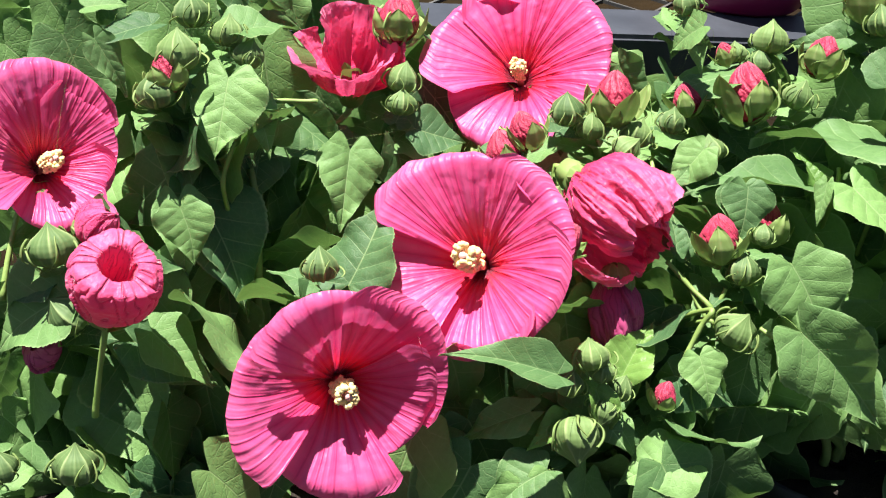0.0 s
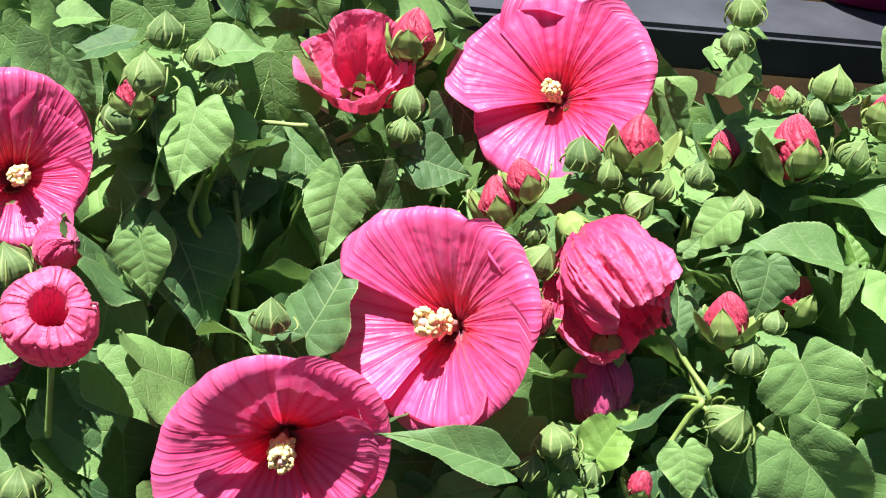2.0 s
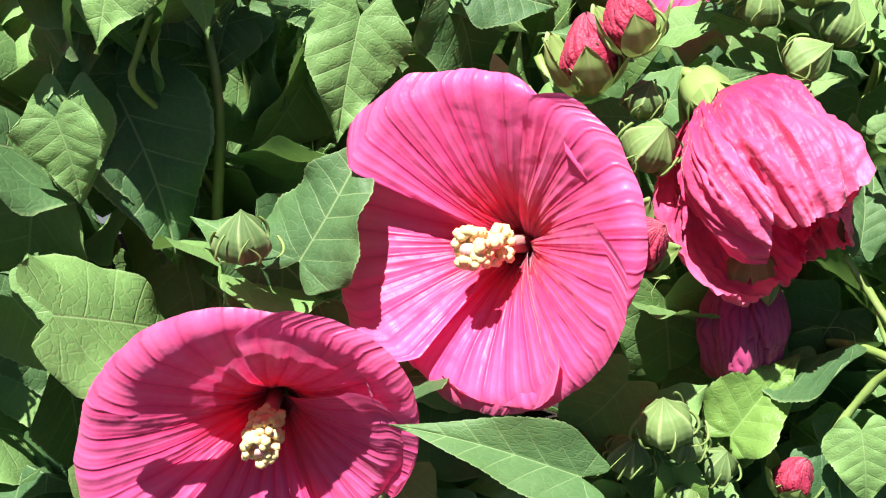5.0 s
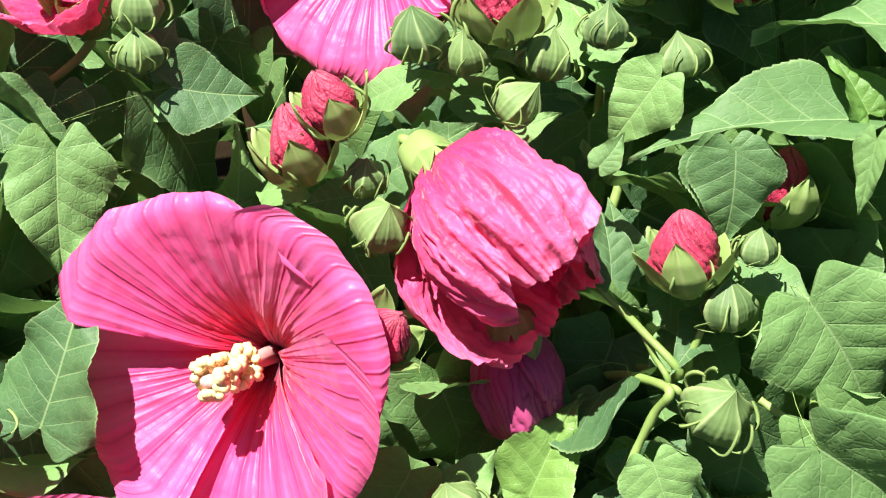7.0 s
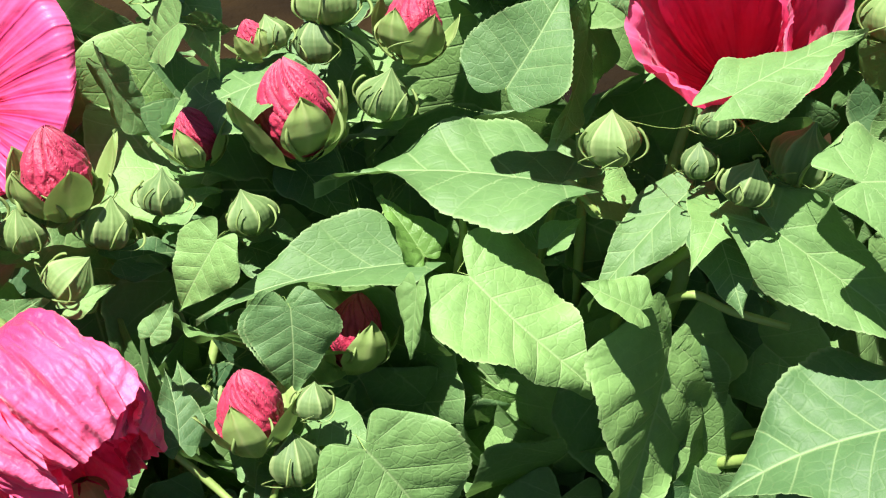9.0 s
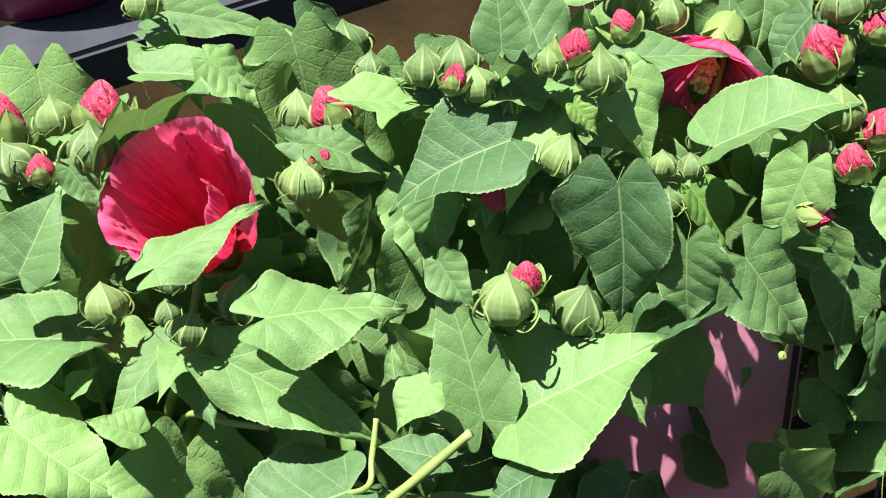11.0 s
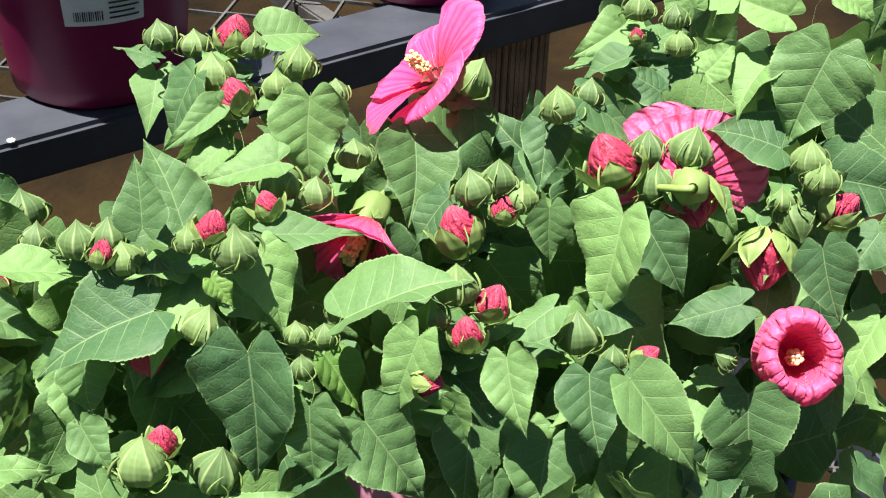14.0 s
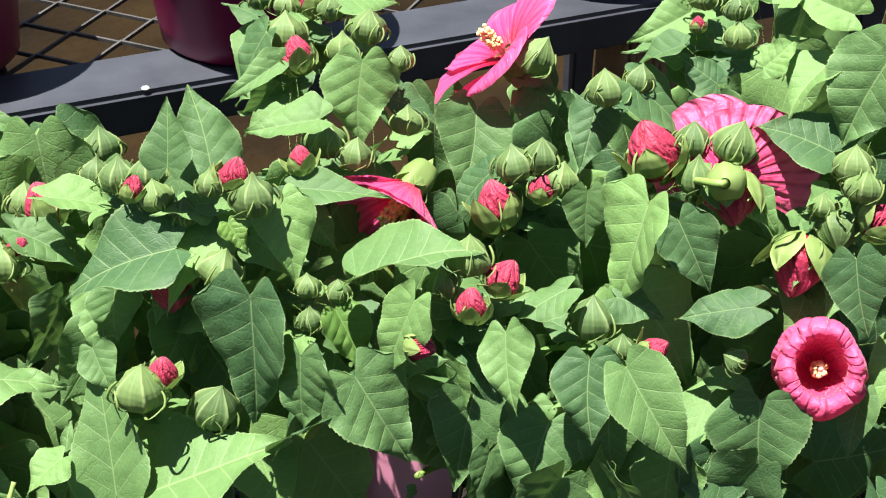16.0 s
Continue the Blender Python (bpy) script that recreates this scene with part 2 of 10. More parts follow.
def aim(origin, along, facing, sx=1.0, sy=1.0, sz=1.0):
    """A matrix whose y runs along, whose z faces that way as far as it can."""
    y = Vector(along).normalized()
    z = Vector(facing)
    z = (z - y * z.dot(y)).normalized()
    x = y.cross(z)
    m = Matrix((x * sx, y * sy, z * sz)).transposed().to_4x4()
    m.translation = origin
    return m

# ---- leaves ----
rng = random.Random(4)
LEAF_V = [0, 0.05, 0.12, 0.2, 0.3, 0.42, 0.55, 0.67, 0.78, 0.87, 0.94, 1.0]
LEAF_W = [0.35, 0.44, 0.49, 0.5, 0.472, 0.405, 0.312, 0.222, 0.137, 0.072, 0.030, 0.0]


def leaf_mesh(name, mat, seed, fold, droop, wave, quilt, teeth=21, lobe=0.17, rows=73, cols=27):
    """A heart-shaped toothed leaf, one unit long and one wide, its stalk end at the origin, its tip along y."""
    r = random.Random(seed)
    ph, ph2, skew, curl = r.uniform(0, 6), r.uniform(0, 6), r.uniform(-0.06, 0.06), r.uniform(0.0, 0.16)
    verts, phase, mid, edges = [], [], [], []
    for i in range(rows):
        v = i / (rows - 1)
        hw = float(np.interp(v, LEAF_V, LEAF_W))
        beat = v * teeth + 0.5 * math.sin(7 * v + seed)
        saw = (beat % 1.0) * (0.65 + 0.6 * abs(noise.noise(Vector((math.floor(beat) * 1.7, seed, 0)))))
        for j in range(cols):
            u = -1 + 2 * j / (cols - 1)
            u = math.copysign(abs(u) ** 1.1, u)
            au = abs(u)
            side = 1 if u > 0 else -1
            edge = 1 + (0.046 * saw * min(1, hw / 0.15) + 0.03 * math.sin(8 * v + ph + u) + 0.02 * math.sin(17 * v + ph2 * side)) * au ** 6
            x = u * hw * edge
            y = v - (1 - v) ** 5 * (lobe * math.sin(math.pi * au ** 1.05) + 0.02 * au) + 0.02 * saw * au ** 6 * (1 - v)
            # side veins leave the midrib in pairs; the lowest fan out from the stalk
            rise = y - 0.62 * abs(x) + 0.25 * x * x
            s = rise * 5.6 if rise > 0 else (math.atan2(y, max(abs(x), 1e-4)) - math.atan(0.62)) / 0.7
            ridge = abs(math.sin(math.pi * s))
            minor = noise.noise(Vector((x * 9 + seed, y * 9, seed)))
            z = fold * (abs(x) - 0.5 * x * x) - droop * y * y - curl * y ** 4 + 1.6 * wave * au ** 2 * math.sin(7.0 * y + ph + (2 if u > 0 else 0))
            z += 0.5 * wave * au ** 4 * math.sin(19 * y + ph2 + side)
            z += 1.05 * quilt * (ridge ** 0.6 * (0.6 + 0.8 * abs(noise.noise(Vector((y * 3, x * 3, seed))))) + 0.45 * minor) * (1 - au ** 6) * min(1, au * 5) * (1 - 0.4 * v) + 0.03 * math.sin(5 * x + ph2)
            phase.append(s)
            mid.append(x)
            edges.append(au)
            verts.append((x + skew * math.sin(math.pi * v), y, z))
    me = bpy.data.meshes.new(name)
    me.from_pydata(verts, [], sheet(rows, cols))
    me.materials.append(mat)
    me.polygons.foreach_set("use_smooth", [True] * len(me.polygons))
    me.attributes.new("phase", "FLOAT", "POINT").data.foreach_set("value", phase)
    me.attributes.new("side", "FLOAT", "POINT").data.foreach_set("value", mid)
    me.attributes.new("edge", "FLOAT", "POINT").data.foreach_set("value", edges)
    return me


LEAF_SHAPES = [(1, 0.12, 0.10, 0.025, 0.016), (2, 0.24, 0.16, 0.035, 0.020), (3, 0.06, 0.24, 0.04, 0.020, 19), (4, -0.06, 0.14, 0.045, 0.024, 23, 0.2), (5, 0.30, 0.08, 0.03, 0.015, 20, 0.12), (7, 0.18, 0.2, 0.045, 0.026, 24, 0.19), (11, 0.08, 0.05, 0.05, 0.022, 22, 0.15)]
LEAF_MESHES = [leaf_mesh("leaf", LEAF, *s) for s in LEAF_SHAPES]
LOW_MESHES = [leaf_mesh("leaf", LEAF, *s, rows=27, cols=13) for s in ((8, 0.1, 0.15, 0.04, 0.018, 8), (9, 0.2, 0.25, 0.05, 0.02, 9), (10, 0.0, 0.1, 0.05, 0.02, 8))]
YOUNG_MESH = leaf_mesh("young_leaf", YOUNG, 6, 0.3, 0.2, 0.07, 0.035, 14, 0.1)

# ---- plants: an Empty at each pot, its stems first ----
PLANTS = []


def plant(x, y, label):
    ob = tagged(new("hibiscus_plant"), label, "plant", "hibiscus plants on the bench")
    ob.location = (x, y, 0.85)
    PLANTS.append({"ob": ob, "at": Vector((x, y, 0.85)), "joints": []})
    return ob


plant(-0.375, 0.05, "leafy hibiscus plant with pink bloom and green buds")
plant(-0.10, 0.05, "hibiscus plant with one large open pink flower")
plant(0.175, 0.05, "hibiscus plant with open pink flowers and crumpled bloom")
plant(0.45, 0.04, "broad-leaved hibiscus plant with red buds")
plant(0.725, 0.05, "hibiscus plant with one cupped red bloom")
plant(1.0, 0.06, "bushy hibiscus plant full of green and red buds")
plant(1.30, 0.02, "hibiscus plant with rolled pink flowers and buds")


def owner(p):
    return min(PLANTS, key=lambda q: (q["at"].xy - Vector(p).xy).length)


def local(pl, m):
    return Matrix.Translation(-pl["at"]) @ m


def stem(*points):
    """A main stem from the pot to the tips of a shoot."""
    pl = owner(points[0])
    foot = pl["at"] + Vector((rng.uniform(-0.03, 0.03), rng.uniform(-0.03, 0.03), 0.0))
    top = Vector(points[0])
    n = 14
    pts = []
    for i in range(n + 1):
        k = i / n
        p = foot.lerp(top, k)
        p.x = foot.x + (top.x - foot.x) * (k ** 1.4)
        p.y = foot.y + (top.y - foot.y) * (k ** 1.4)
        p += Vector((0.004 * math.sin(9 * k), 0.004 * math.cos(7 * k), 0))
        pts.append(p)
    v, f = tube([p - pl["at"] for p in pts], [0.0050 - 0.0022 * i / n for i in range(n + 1)], 8)
    finish("stem", v, f, STEM, pl["ob"])
    pl["joints"] += pts[4:]


def stalk_to(pl, start, reach, radius, name, parent, back):
    """A thin bent stalk from a point to the nearest joint of the plant's stems, as a child of parent; back takes world to its space."""
    start = Vector(start)
    ahead = Vector(reach).normalized()
    joints = [j for j in pl["joints"] if 0.025 < (j - start).length] or [pl["at"]]
    end = min(joints, key=lambda j: (j - start).length + max(0, j.z - start.z) * 2.5)
    if (end - start).length > 0.11:   # the rest runs hidden among the leaves
        end = start.lerp(end, 0.11 / (end - start).length)
    span = (end - start).length
    pts = []
    for i in range(9):
        k = i / 8
        a, b, c, d = start, start + ahead * span * 0.35, end + Vector((0, 0, span * 0.12)), end
        pts.append(a * (1 - k) ** 3 + b * 3 * k * (1 - k) ** 2 + c * 3 * k * k * (1 - k) + d * k ** 3)
    v, f = tube([back @ p for p in pts], [radius * (1 + 0.25 * abs(2 * i / 8 - 1)) for i in range(9)], 6)
    return finish(name, v, f, STALK, parent)


def leaf(base, tip, width, facing, shape=None, stalk=True, young=False, low=False):
    base, tip = Vector(base), Vector(tip)
    pl = owner(base)
    me = YOUNG_MESH if young else (LEAF_MESHES[shape] if shape is not None else rng.choice(LOW_MESHES if low else LEAF_MESHES))
    length = (tip - base).length
    if width > length:
        width = length = math.sqrt(width * length)
    m = aim(base, tip - base, facing, width, length, (width + length) / 2)
    ob = place("leaf", me, pl["ob"], "", local(pl, m))
    if stalk:
        # a stalk is a part of the leaf that it carries, given in the leaf's own measures
        stalk_to(pl, base, (base - tip).normalized() * 0.5 - Vector(facing) * 0.6, 0.0018, "petiole", ob, m.inverted())
    return ob


def shoot(points, radius):
    """A bare length of fresh green stem through the points, with swollen joints, its foot deep in the plant."""
    pl = owner(points[0])
    pts = [Vector(p) - pl["at"] for p in points]
    pts = [pts[0] * 0.5 + Vector((0, 0.05, 0)), pts[0] * 0.8 + Vector((0, 0.03, 0))] + pts
    line = []
    for i in range(len(pts) - 1):
        a, b, c, d = pts[max(i - 1, 0)], pts[i], pts[i + 1], pts[min(i + 2, len(pts) - 1)]
        for n in range(6):
            k = n / 6
            line.append(0.5 * (2 * b + (c - a) * k + (2 * a - 5 * b + 4 * c - d) * k * k + (3 * b - a - 3 * c + d) * k ** 3))
    line.append(pts[-1])
    v, f = tube(line, [radius * (1.1 - 0.2 * i / len(line) + 0.07 * math.sin(1.05 * i)) for i in range(len(line))], 10)
    finish("stem", v, f, STEM, pl["ob"])


def low_leaf(base, tip, facing):
    """A leaf deep in the plant, three in ten with a stalk that can be seen."""
    leaf(base, tip, (Vector(tip) - Vector(base)).length * rng.uniform(0.74, 0.9), facing, stalk=rng.random() < 0.3, low=True)


# ---- buds ----


def revolve(profile, sides, shape):
    """profile: rows of (radius, height); shape(angle, k) scales the radius."""
    verts = []
    for i, (r, h) in enumerate(profile):
        for j in range(sides):
            a = 2 * math.pi * j / sides
            s = shape(a, i / (len(profile) - 1))
            verts.append((r * s * math.cos(a), r * s * math.sin(a), h))
    return verts, sheet(len(profile), sides, True)


def curve_of(stops, n):
    hs = [i / (n - 1) for i in range(n)]
    return [(float(np.interp(h, [s[0] for s in stops], [s[1] for s in stops])), h) for h in hs]


def mesh_of(name, verts, faces, mat, attrs=None):
    ob = finish(name, verts, faces, mat, attrs=attrs)
    me = ob.data
    bpy.data.objects.remove(ob)
    return me


def bud_body_mesh(seed):
    """A closed bud of unit radius: five sepals that meet in raised seams, its apex up."""
    r = random.Random(seed)
    sides = 90
    ph, tall, sharp = r.uniform(0, 6), r.uniform(1.85, 2.15), r.uniform(0.7, 1.1)
    prof = [(rr, -0.95 + h * tall) for rr, h in curve_of([(0, 0.34), (0.05, 0.68), (0.14, 0.91), (0.28, 1.04), (0.43, 1.06), (0.56, 0.97), (0.68, 0.78), (0.79, 0.52 * sharp), (0.88, 0.27 * sharp), (0.95, 0.1), (1, 0.02)], 28)]

    def corner(a, k):
        q = ((a + 0.18 * k + 0.06 * math.sin(3 * k + ph)) % (2 * math.pi / 5)) - math.pi / 5
        return abs(q) / (math.pi / 5)

    def shape(a, k):
        c = corner(a, k)
        keel = max(0, c - 0.84) / 0.16
        return 0.83 + 0.12 * c ** 2 + 0.13 * keel * min(1, k * 3) + 0.025 * max(0, 1 - 7 * c) + 0.03 * math.sin(3 * a + ph + 6 * k) + 0.018 * abs(math.sin(12.5 * a + 2 * k))

    verts, faces = revolve(prof, sides, shape)
    veins_or_creases = []
    for i in range(len(prof)):
        for j in range(sides):
            a, k = 2 * math.pi * j / sides, i / (len(prof) - 1)
            c = corner(a, k)
            veins_or_creases.append(max(min(1, max(0, c - 0.8) * 7), 0.55 * max(0, 1 - c * 7), 0.16 * abs(math.sin(12.5 * a + 2 * k)) ** 6))
    return mesh_of("bud", verts, faces, BUDGREEN, {"vein_or_crease": veins_or_creases})


def bract_mesh(seed):
    """A thin curled strip that springs from the bud's foot."""
    r = random.Random(seed)
    n, verts = 18, []
    bend, lean, high, hook = r.uniform(0.75, 1.15), r.uniform(-0.7, 0.7), r.uniform(0.7, 1.6), r.uniform(0.0, 0.5)
    for i in range(n):
        k = i / (n - 1)
        out = 0.35 + 0.98 * math.sin(k * 2.3) * bend - hook * max(0, k - 0.6)
        up = -0.98 + high * k ** 1.3 + hook * math.sin(9 * k) * 0.12
        w = 0.07 * (1 - k) ** 0.6 + 0.022
        side = lean * k * k + 0.12 * math.sin(5 * k + seed)
        verts += [(out, side - w, up), (out + 0.07, side, up + 0.03), (out, side + w, up), (out - 0.06, side, up - 0.02)]
    return mesh_of("bract", verts, sheet(n, 4, True), SEPAL, {"vein_or_crease": [0.3] * len(verts)})


def sepal_mesh(seed, flare):
    """A pointed sepal, folded along its keel, that hugs a bud of unit radius and stands off it at the tip."""
    r = random.Random(seed)
    rows, cols, verts, veins_or_creases = 20, 13, [], []
    lean = r.uniform(-0.12, 0.12)
    for i in range(rows):
        k = i / (rows - 1)
        half = 0.74 * (1 - k ** 1.8) ** 0.9 * (0.6 + 0.4 * min(1, k * 4))
        rad = float(np.interp(k, [0, 0.12, 0.35, 0.65, 1], [0.3, 0.76, 1.1, 1.2 + flare * 0.3, 1.06 + flare]))
        h = -1.05 + 1.95 * k - 0.2 * flare * k ** 3
        for j in range(cols):
            u = -1 + 2 * j / (cols - 1)
            a = u * half + lean * k * k
            rr = rad * (1 + 0.10 * abs(u) ** 3 * (flare + 0.4) * k) + 0.10 * math.exp(-(u / 0.22) ** 2) * k ** 0.7 + 0.03 * math.sin(7 * u + 4 * k + seed) * k
            verts.append((rr * math.cos(a), rr * math.sin(a), h + 0.05 * math.sin(5 * u + seed) * k))
            veins_or_creases.append(max(math.exp(-(u / 0.1) ** 2) * 0.8, 0.9 * abs(u) ** 8, 0.25 * abs(math.sin(7 * u)) ** 6))
    return mesh_of("sepal", verts, sheet(rows, cols), SEPAL, {"vein_or_crease": veins_or_creases})


def crumple_mesh(seed, name="petal_roll", mat=None, tall=1.25, folds=9, rough=0.16, hole=0.0, fat=1.0, facets=0):
    """Furled crumpled petals: a roll of unit radius with twisted folds and sharp wrinkles. facets: flat sides that folding left."""
    r = random.Random(seed)
    flats = [(Vector((r.gauss(0, 1), r.gauss(0, 1), r.gauss(0, 0.8))).normalized(), r.uniform(0.74, 0.95)) for _ in range(facets)]
    sides, n = (230, 110) if facets else (150, 64)
    twist, off = r.uniform(1.2, 2.2), Vector((r.uniform(0, 50), r.uniform(0, 50), 0))
    bend = Vector((r.uniform(-0.18, 0.18), r.uniform(-0.18, 0.18), 0))
    prof = curve_of([(0, 0.35), (0.12, 0.74), (0.28, 0.98), (0.45, 1.0), (0.62, 0.88), (0.77, 0.66), (0.88, 0.44), (0.95, 0.26), (1, max(hole, 0.05))] if not facets else [(0, 0.35), (0.1, 0.7), (0.25, 0.94), (0.45, 1.02), (0.65, 0.98), (0.8, 0.84), (0.88, 0.66), (0.94, 0.4), (1, max(hole * 0.4, 0.04))], n)
    verts, veins_or_creases, rad = [], [], []
    for i, (rr, h) in enumerate(prof):
        for j in range(sides):
            a = 2 * math.pi * j / sides
            q = Vector((math.cos(a) * 1.2, math.sin(a) * 1.2, h * 1.3)) + off
            warp = noise.noise(q)
            t = a + twist * h + 0.7 * warp
            spiral = (t * 3 / (2 * math.pi)) % 1.0
            fold = abs(math.sin(0.5 * folds * t + 1.2 * noise.noise(q * 1.5)))
            # wrinkles run round the roll, slanted and broken
            slant = 19 * h + 4 * a * (1 if seed % 2 else -1) + 2.5 * math.sin(a + seed) + 5.0 * noise.noise(q * 1.5 + Vector((3, 0, 0))) + 1.2 * noise.noise(q * 4.5)
            if facets:
                slant = 17 * a + 3.0 * h + 5.0 * noise.noise(q * 1.2) + 2.2 * noise.noise(q * 4.0)
            crease = abs(math.sin(slant))
            cross = abs(math.sin(7 * t + 4.0 * noise.noise(q * 2.2)))
            if not facets:
                turn = a + 1.4 * h
                crease = min(1, 3.4 * abs(noise.noise(Vector((math.cos(turn) * 3.0, math.sin(turn) * 3.0, h * 2.4)) + off)))
                cross = min(1, 3.0 * abs(noise.noise(Vector((math.cos(turn) * 6.5, math.sin(turn) * 6.5, h * 6.0)) - off)))
            fine = abs(math.sin(26 * h + 3.0 * math.sin(2 * a + seed) + 6.0 * noise.noise(q * 2.0 + Vector((0, 7, 0))))) if facets else 0.0
            dent = -0.12 * max(0, h - 0.86) / 0.14 if facets else 0.0
            firm = min(1, h / 0.4)
            d = 0.86 + 0.12 * firm + rough * firm * ((0.3 if facets else 0.1) * fold - 0.25 + 0.35 * warp + (0.13 if facets else 0.2) * crease ** 0.5 + (0.014 if facets else 0.09) * cross ** 0.5)
            d += 0.16 * (spiral - 0.5)
            way = Vector((math.cos(a), math.sin(a), (h - 0.45) * 1.6))
            for n_, far in flats:
                d = min(d, far / max(way.dot(n_), 0.3) * (1 + 0.075 * crease ** 0.5 + 0.10 * (spiral - 0.5) + 0.05 * noise.noise(q * 3.5) + 0.035 * abs(noise.noise(q * 8.0)) + 0.045 * fine ** 0.6))
            lean = bend * max(0, h - 0.4)
            verts.append((rr * d * math.cos(a) * fat + lean.x, rr * d * math.sin(a) * fat + lean.y, -0.9 + (h + dent) * 2 * tall + 0.14 * warp * (h > 0.5)))
            # shade in wrinkles and at petal edges, kept as a dark tone
            veins_or_creases.append(min(1, max(0, 1 - 3.0 * crease) * 0.9 + 0.6 * (spiral < 0.06)))
            rad.append(0.45 + 0.55 * h)
    return mesh_of(name, verts, sheet(n, sides, True), mat or BUDRED, {"vein_or_crease": veins_or_creases, "rad": rad})


GREEN_BUDS = [bud_body_mesh(s) for s in (1, 2, 3, 4, 5)]
BRACTS = [bract_mesh(s) for s in (1, 2, 3, 4, 5)]
SEPALS = [sepal_mesh(1, 0.22), sepal_mesh(2, 0.5), sepal_mesh(3, 0.12)]
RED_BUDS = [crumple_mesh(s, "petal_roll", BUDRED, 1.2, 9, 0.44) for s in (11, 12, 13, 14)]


def upright(at, apex, radius, spin):
    z = Vector(apex).normalized()
    m = z.to_track_quat("Z", "Y").to_matrix().to_4x4() @ Matrix.Rotation(spin, 4, "Z") @ Matrix.Diagonal((radius, radius, radius, 1))
    m.translation = at
    return m


def green_bud(at, apex, radius, bracts=8):
    radius *= 0.92
    pl = owner(at)
    m = upright(at, apex, radius, rng.uniform(0, 6.3))
    ob = place("bud", rng.choice(GREEN_BUDS), pl["ob"], "", local(pl, m))
    for i in range(bracts):
        place("bract", rng.choice(BRACTS), ob, "", Matrix.Rotation(2 * math.pi * (i + rng.uniform(-0.2, 0.2)) / bracts, 4, "Z"))
    stalk_to(pl, Vector(at) - Vector(apex).normalized() * radius * 0.9, -Vector(apex), 0.0019, "pedicel", ob, m.inverted())


def red_bud(at, apex, radius, sepals=5):
    pl = owner(at)
    m = upright(at, apex, radius * 0.95, rng.uniform(0, 6.3))
    ob = place("opening_bud", rng.choice(RED_BUDS), pl["ob"], "crumpled red petals in green sepals", local(pl, m))
    for i in range(sepals):
        k = rng.uniform(0.9, 1.06)
        place("sepal", rng.choice(SEPALS), ob, "", Matrix.Rotation(2 * math.pi * (i + rng.uniform(-0.12, 0.12)) / sepals, 4, "Z") @ Matrix.Translation((0, 0, -0.06)) @ Matrix.Diagonal((k * 1.07, k * 1.07, k * rng.uniform(0.78, 1.12), 1)))
    for i in range(6):
        place("bract", rng.choice(BRACTS), ob, "", Matrix.Rotation(2 * math.pi * (i + 0.4) / 6, 4, "Z"))
    stalk_to(pl, Vector(at) - Vector(apex).normalized() * radius * 0.9, -Vector(apex), 0.002, "pedicel", ob, m.inverted())


# ---- flowers ----
FLOWERS = []   # centre and reach of each open bloom, which small leaves keep clear of


def petal_points(length, angles, half_width, turn, seed, ribs, frill, rough, lift, rounding, roll, lip, cup=0.0):
    """One petal of a bloom whose axis is z. angles: how far it leans from the axis at its foot, its middle and its rim."""
    r = random.Random(seed)
    rows, cols = 60, 97
    ph, off = r.uniform(0, 6), Vector((r.uniform(0, 40), r.uniform(0, 40), 3))
    verts, veins_or_creases, rad, phase = [], [], [], []
    z = 0.0
    rho = 0.03 * length
    for i in range(rows):
        k = i / (rows - 1)
        lean = radians(float(np.interp(k, [0, 0.5, lip, 1], [*angles, angles[2] + roll])))
        if i:
            rho += math.sin(lean) * length / rows
            z += math.cos(lean) * length / rows
        wide = half_width * length * (0.14 + 0.86 * math.sin(math.pi / 2 * min(1, k / 0.72)) ** 1.1) * (1 if k < 0.8 else math.sqrt(max(0, 1 - ((k - 0.8) / 0.2) ** 2 * 0.5)))
        span = min(wide / max(rho, 1e-4), 1.05)
        calm = float(np.interp(k, [0, lip - 0.2, lip - 0.02, 1], [1, 1, 0.25, 0.1]))
        for j in range(cols):
            u = -1 + 2 * j / (cols - 1)
            # the rim is round: the middle of the petal reaches further than its sides
            back = rounding * length * abs(u) ** 2.6 * k ** 2 + 0.012 * length * k ** 6 * noise.noise(Vector((u * 5, seed, 2)))
            a = turn + u * span
            rr = max(rho - back * math.sin(lean), 0.002)
            q = Vector((u * 2.2, k * 1.6, 0)) + off
            turned = u * ribs + 1.5 * noise.noise(q) + ph
            rib = math.sin(turned)
            strong = 0.3 + 1.5 * abs(noise.noise(q * 1.3 + Vector((0, 0, 9))))
            fade = max(0, k - 0.14) ** 0.9
            up = 0.0105 * length * (abs(math.cos(turned / 2)) ** 0.7 * 2 - 1.2) * strong * fade * calm * min(1, ribs / 30)
            up += 0.014 * length * noise.noise(Vector((u * 3.0, k * 0.9, 7)) + off) * fade
            up += frill * length * k ** 4 * (math.sin(6.5 * u + ph) + 0.6 * math.sin(15 * u + 2 * ph)) * 0.5 + lift * length * u * (0.25 + 0.75 * k)
            up += cup * length * u * u * k
            crease = abs(noise.noise(Vector((u * 11, k * 2.6, 0)) + off)) + 0.6 * abs(noise.noise(Vector((u * 5, k * 11, 5)) + off))
            up += rough * length * (noise.noise(q * 2.2) + crease) * min(1, 2.5 * k)
            nx, nz = -math.cos(lean), math.sin(lean)
            rr2 = rr + nx * up
            zz = z - back * math.cos(lean) + nz * up
            verts.append((rr2 * math.cos(a), rr2 * math.sin(a), zz))
            veins_or_creases.append(min(1, max(0, -rib) ** 2 * 0.8 * strong * 1.4))
            rad.append(k)
            phase.append((turned + math.pi) / (2 * math.pi))
    return verts, sheet(rows, cols), {"vein_or_crease": veins_or_creases, "rad": rad, "phase": phase}


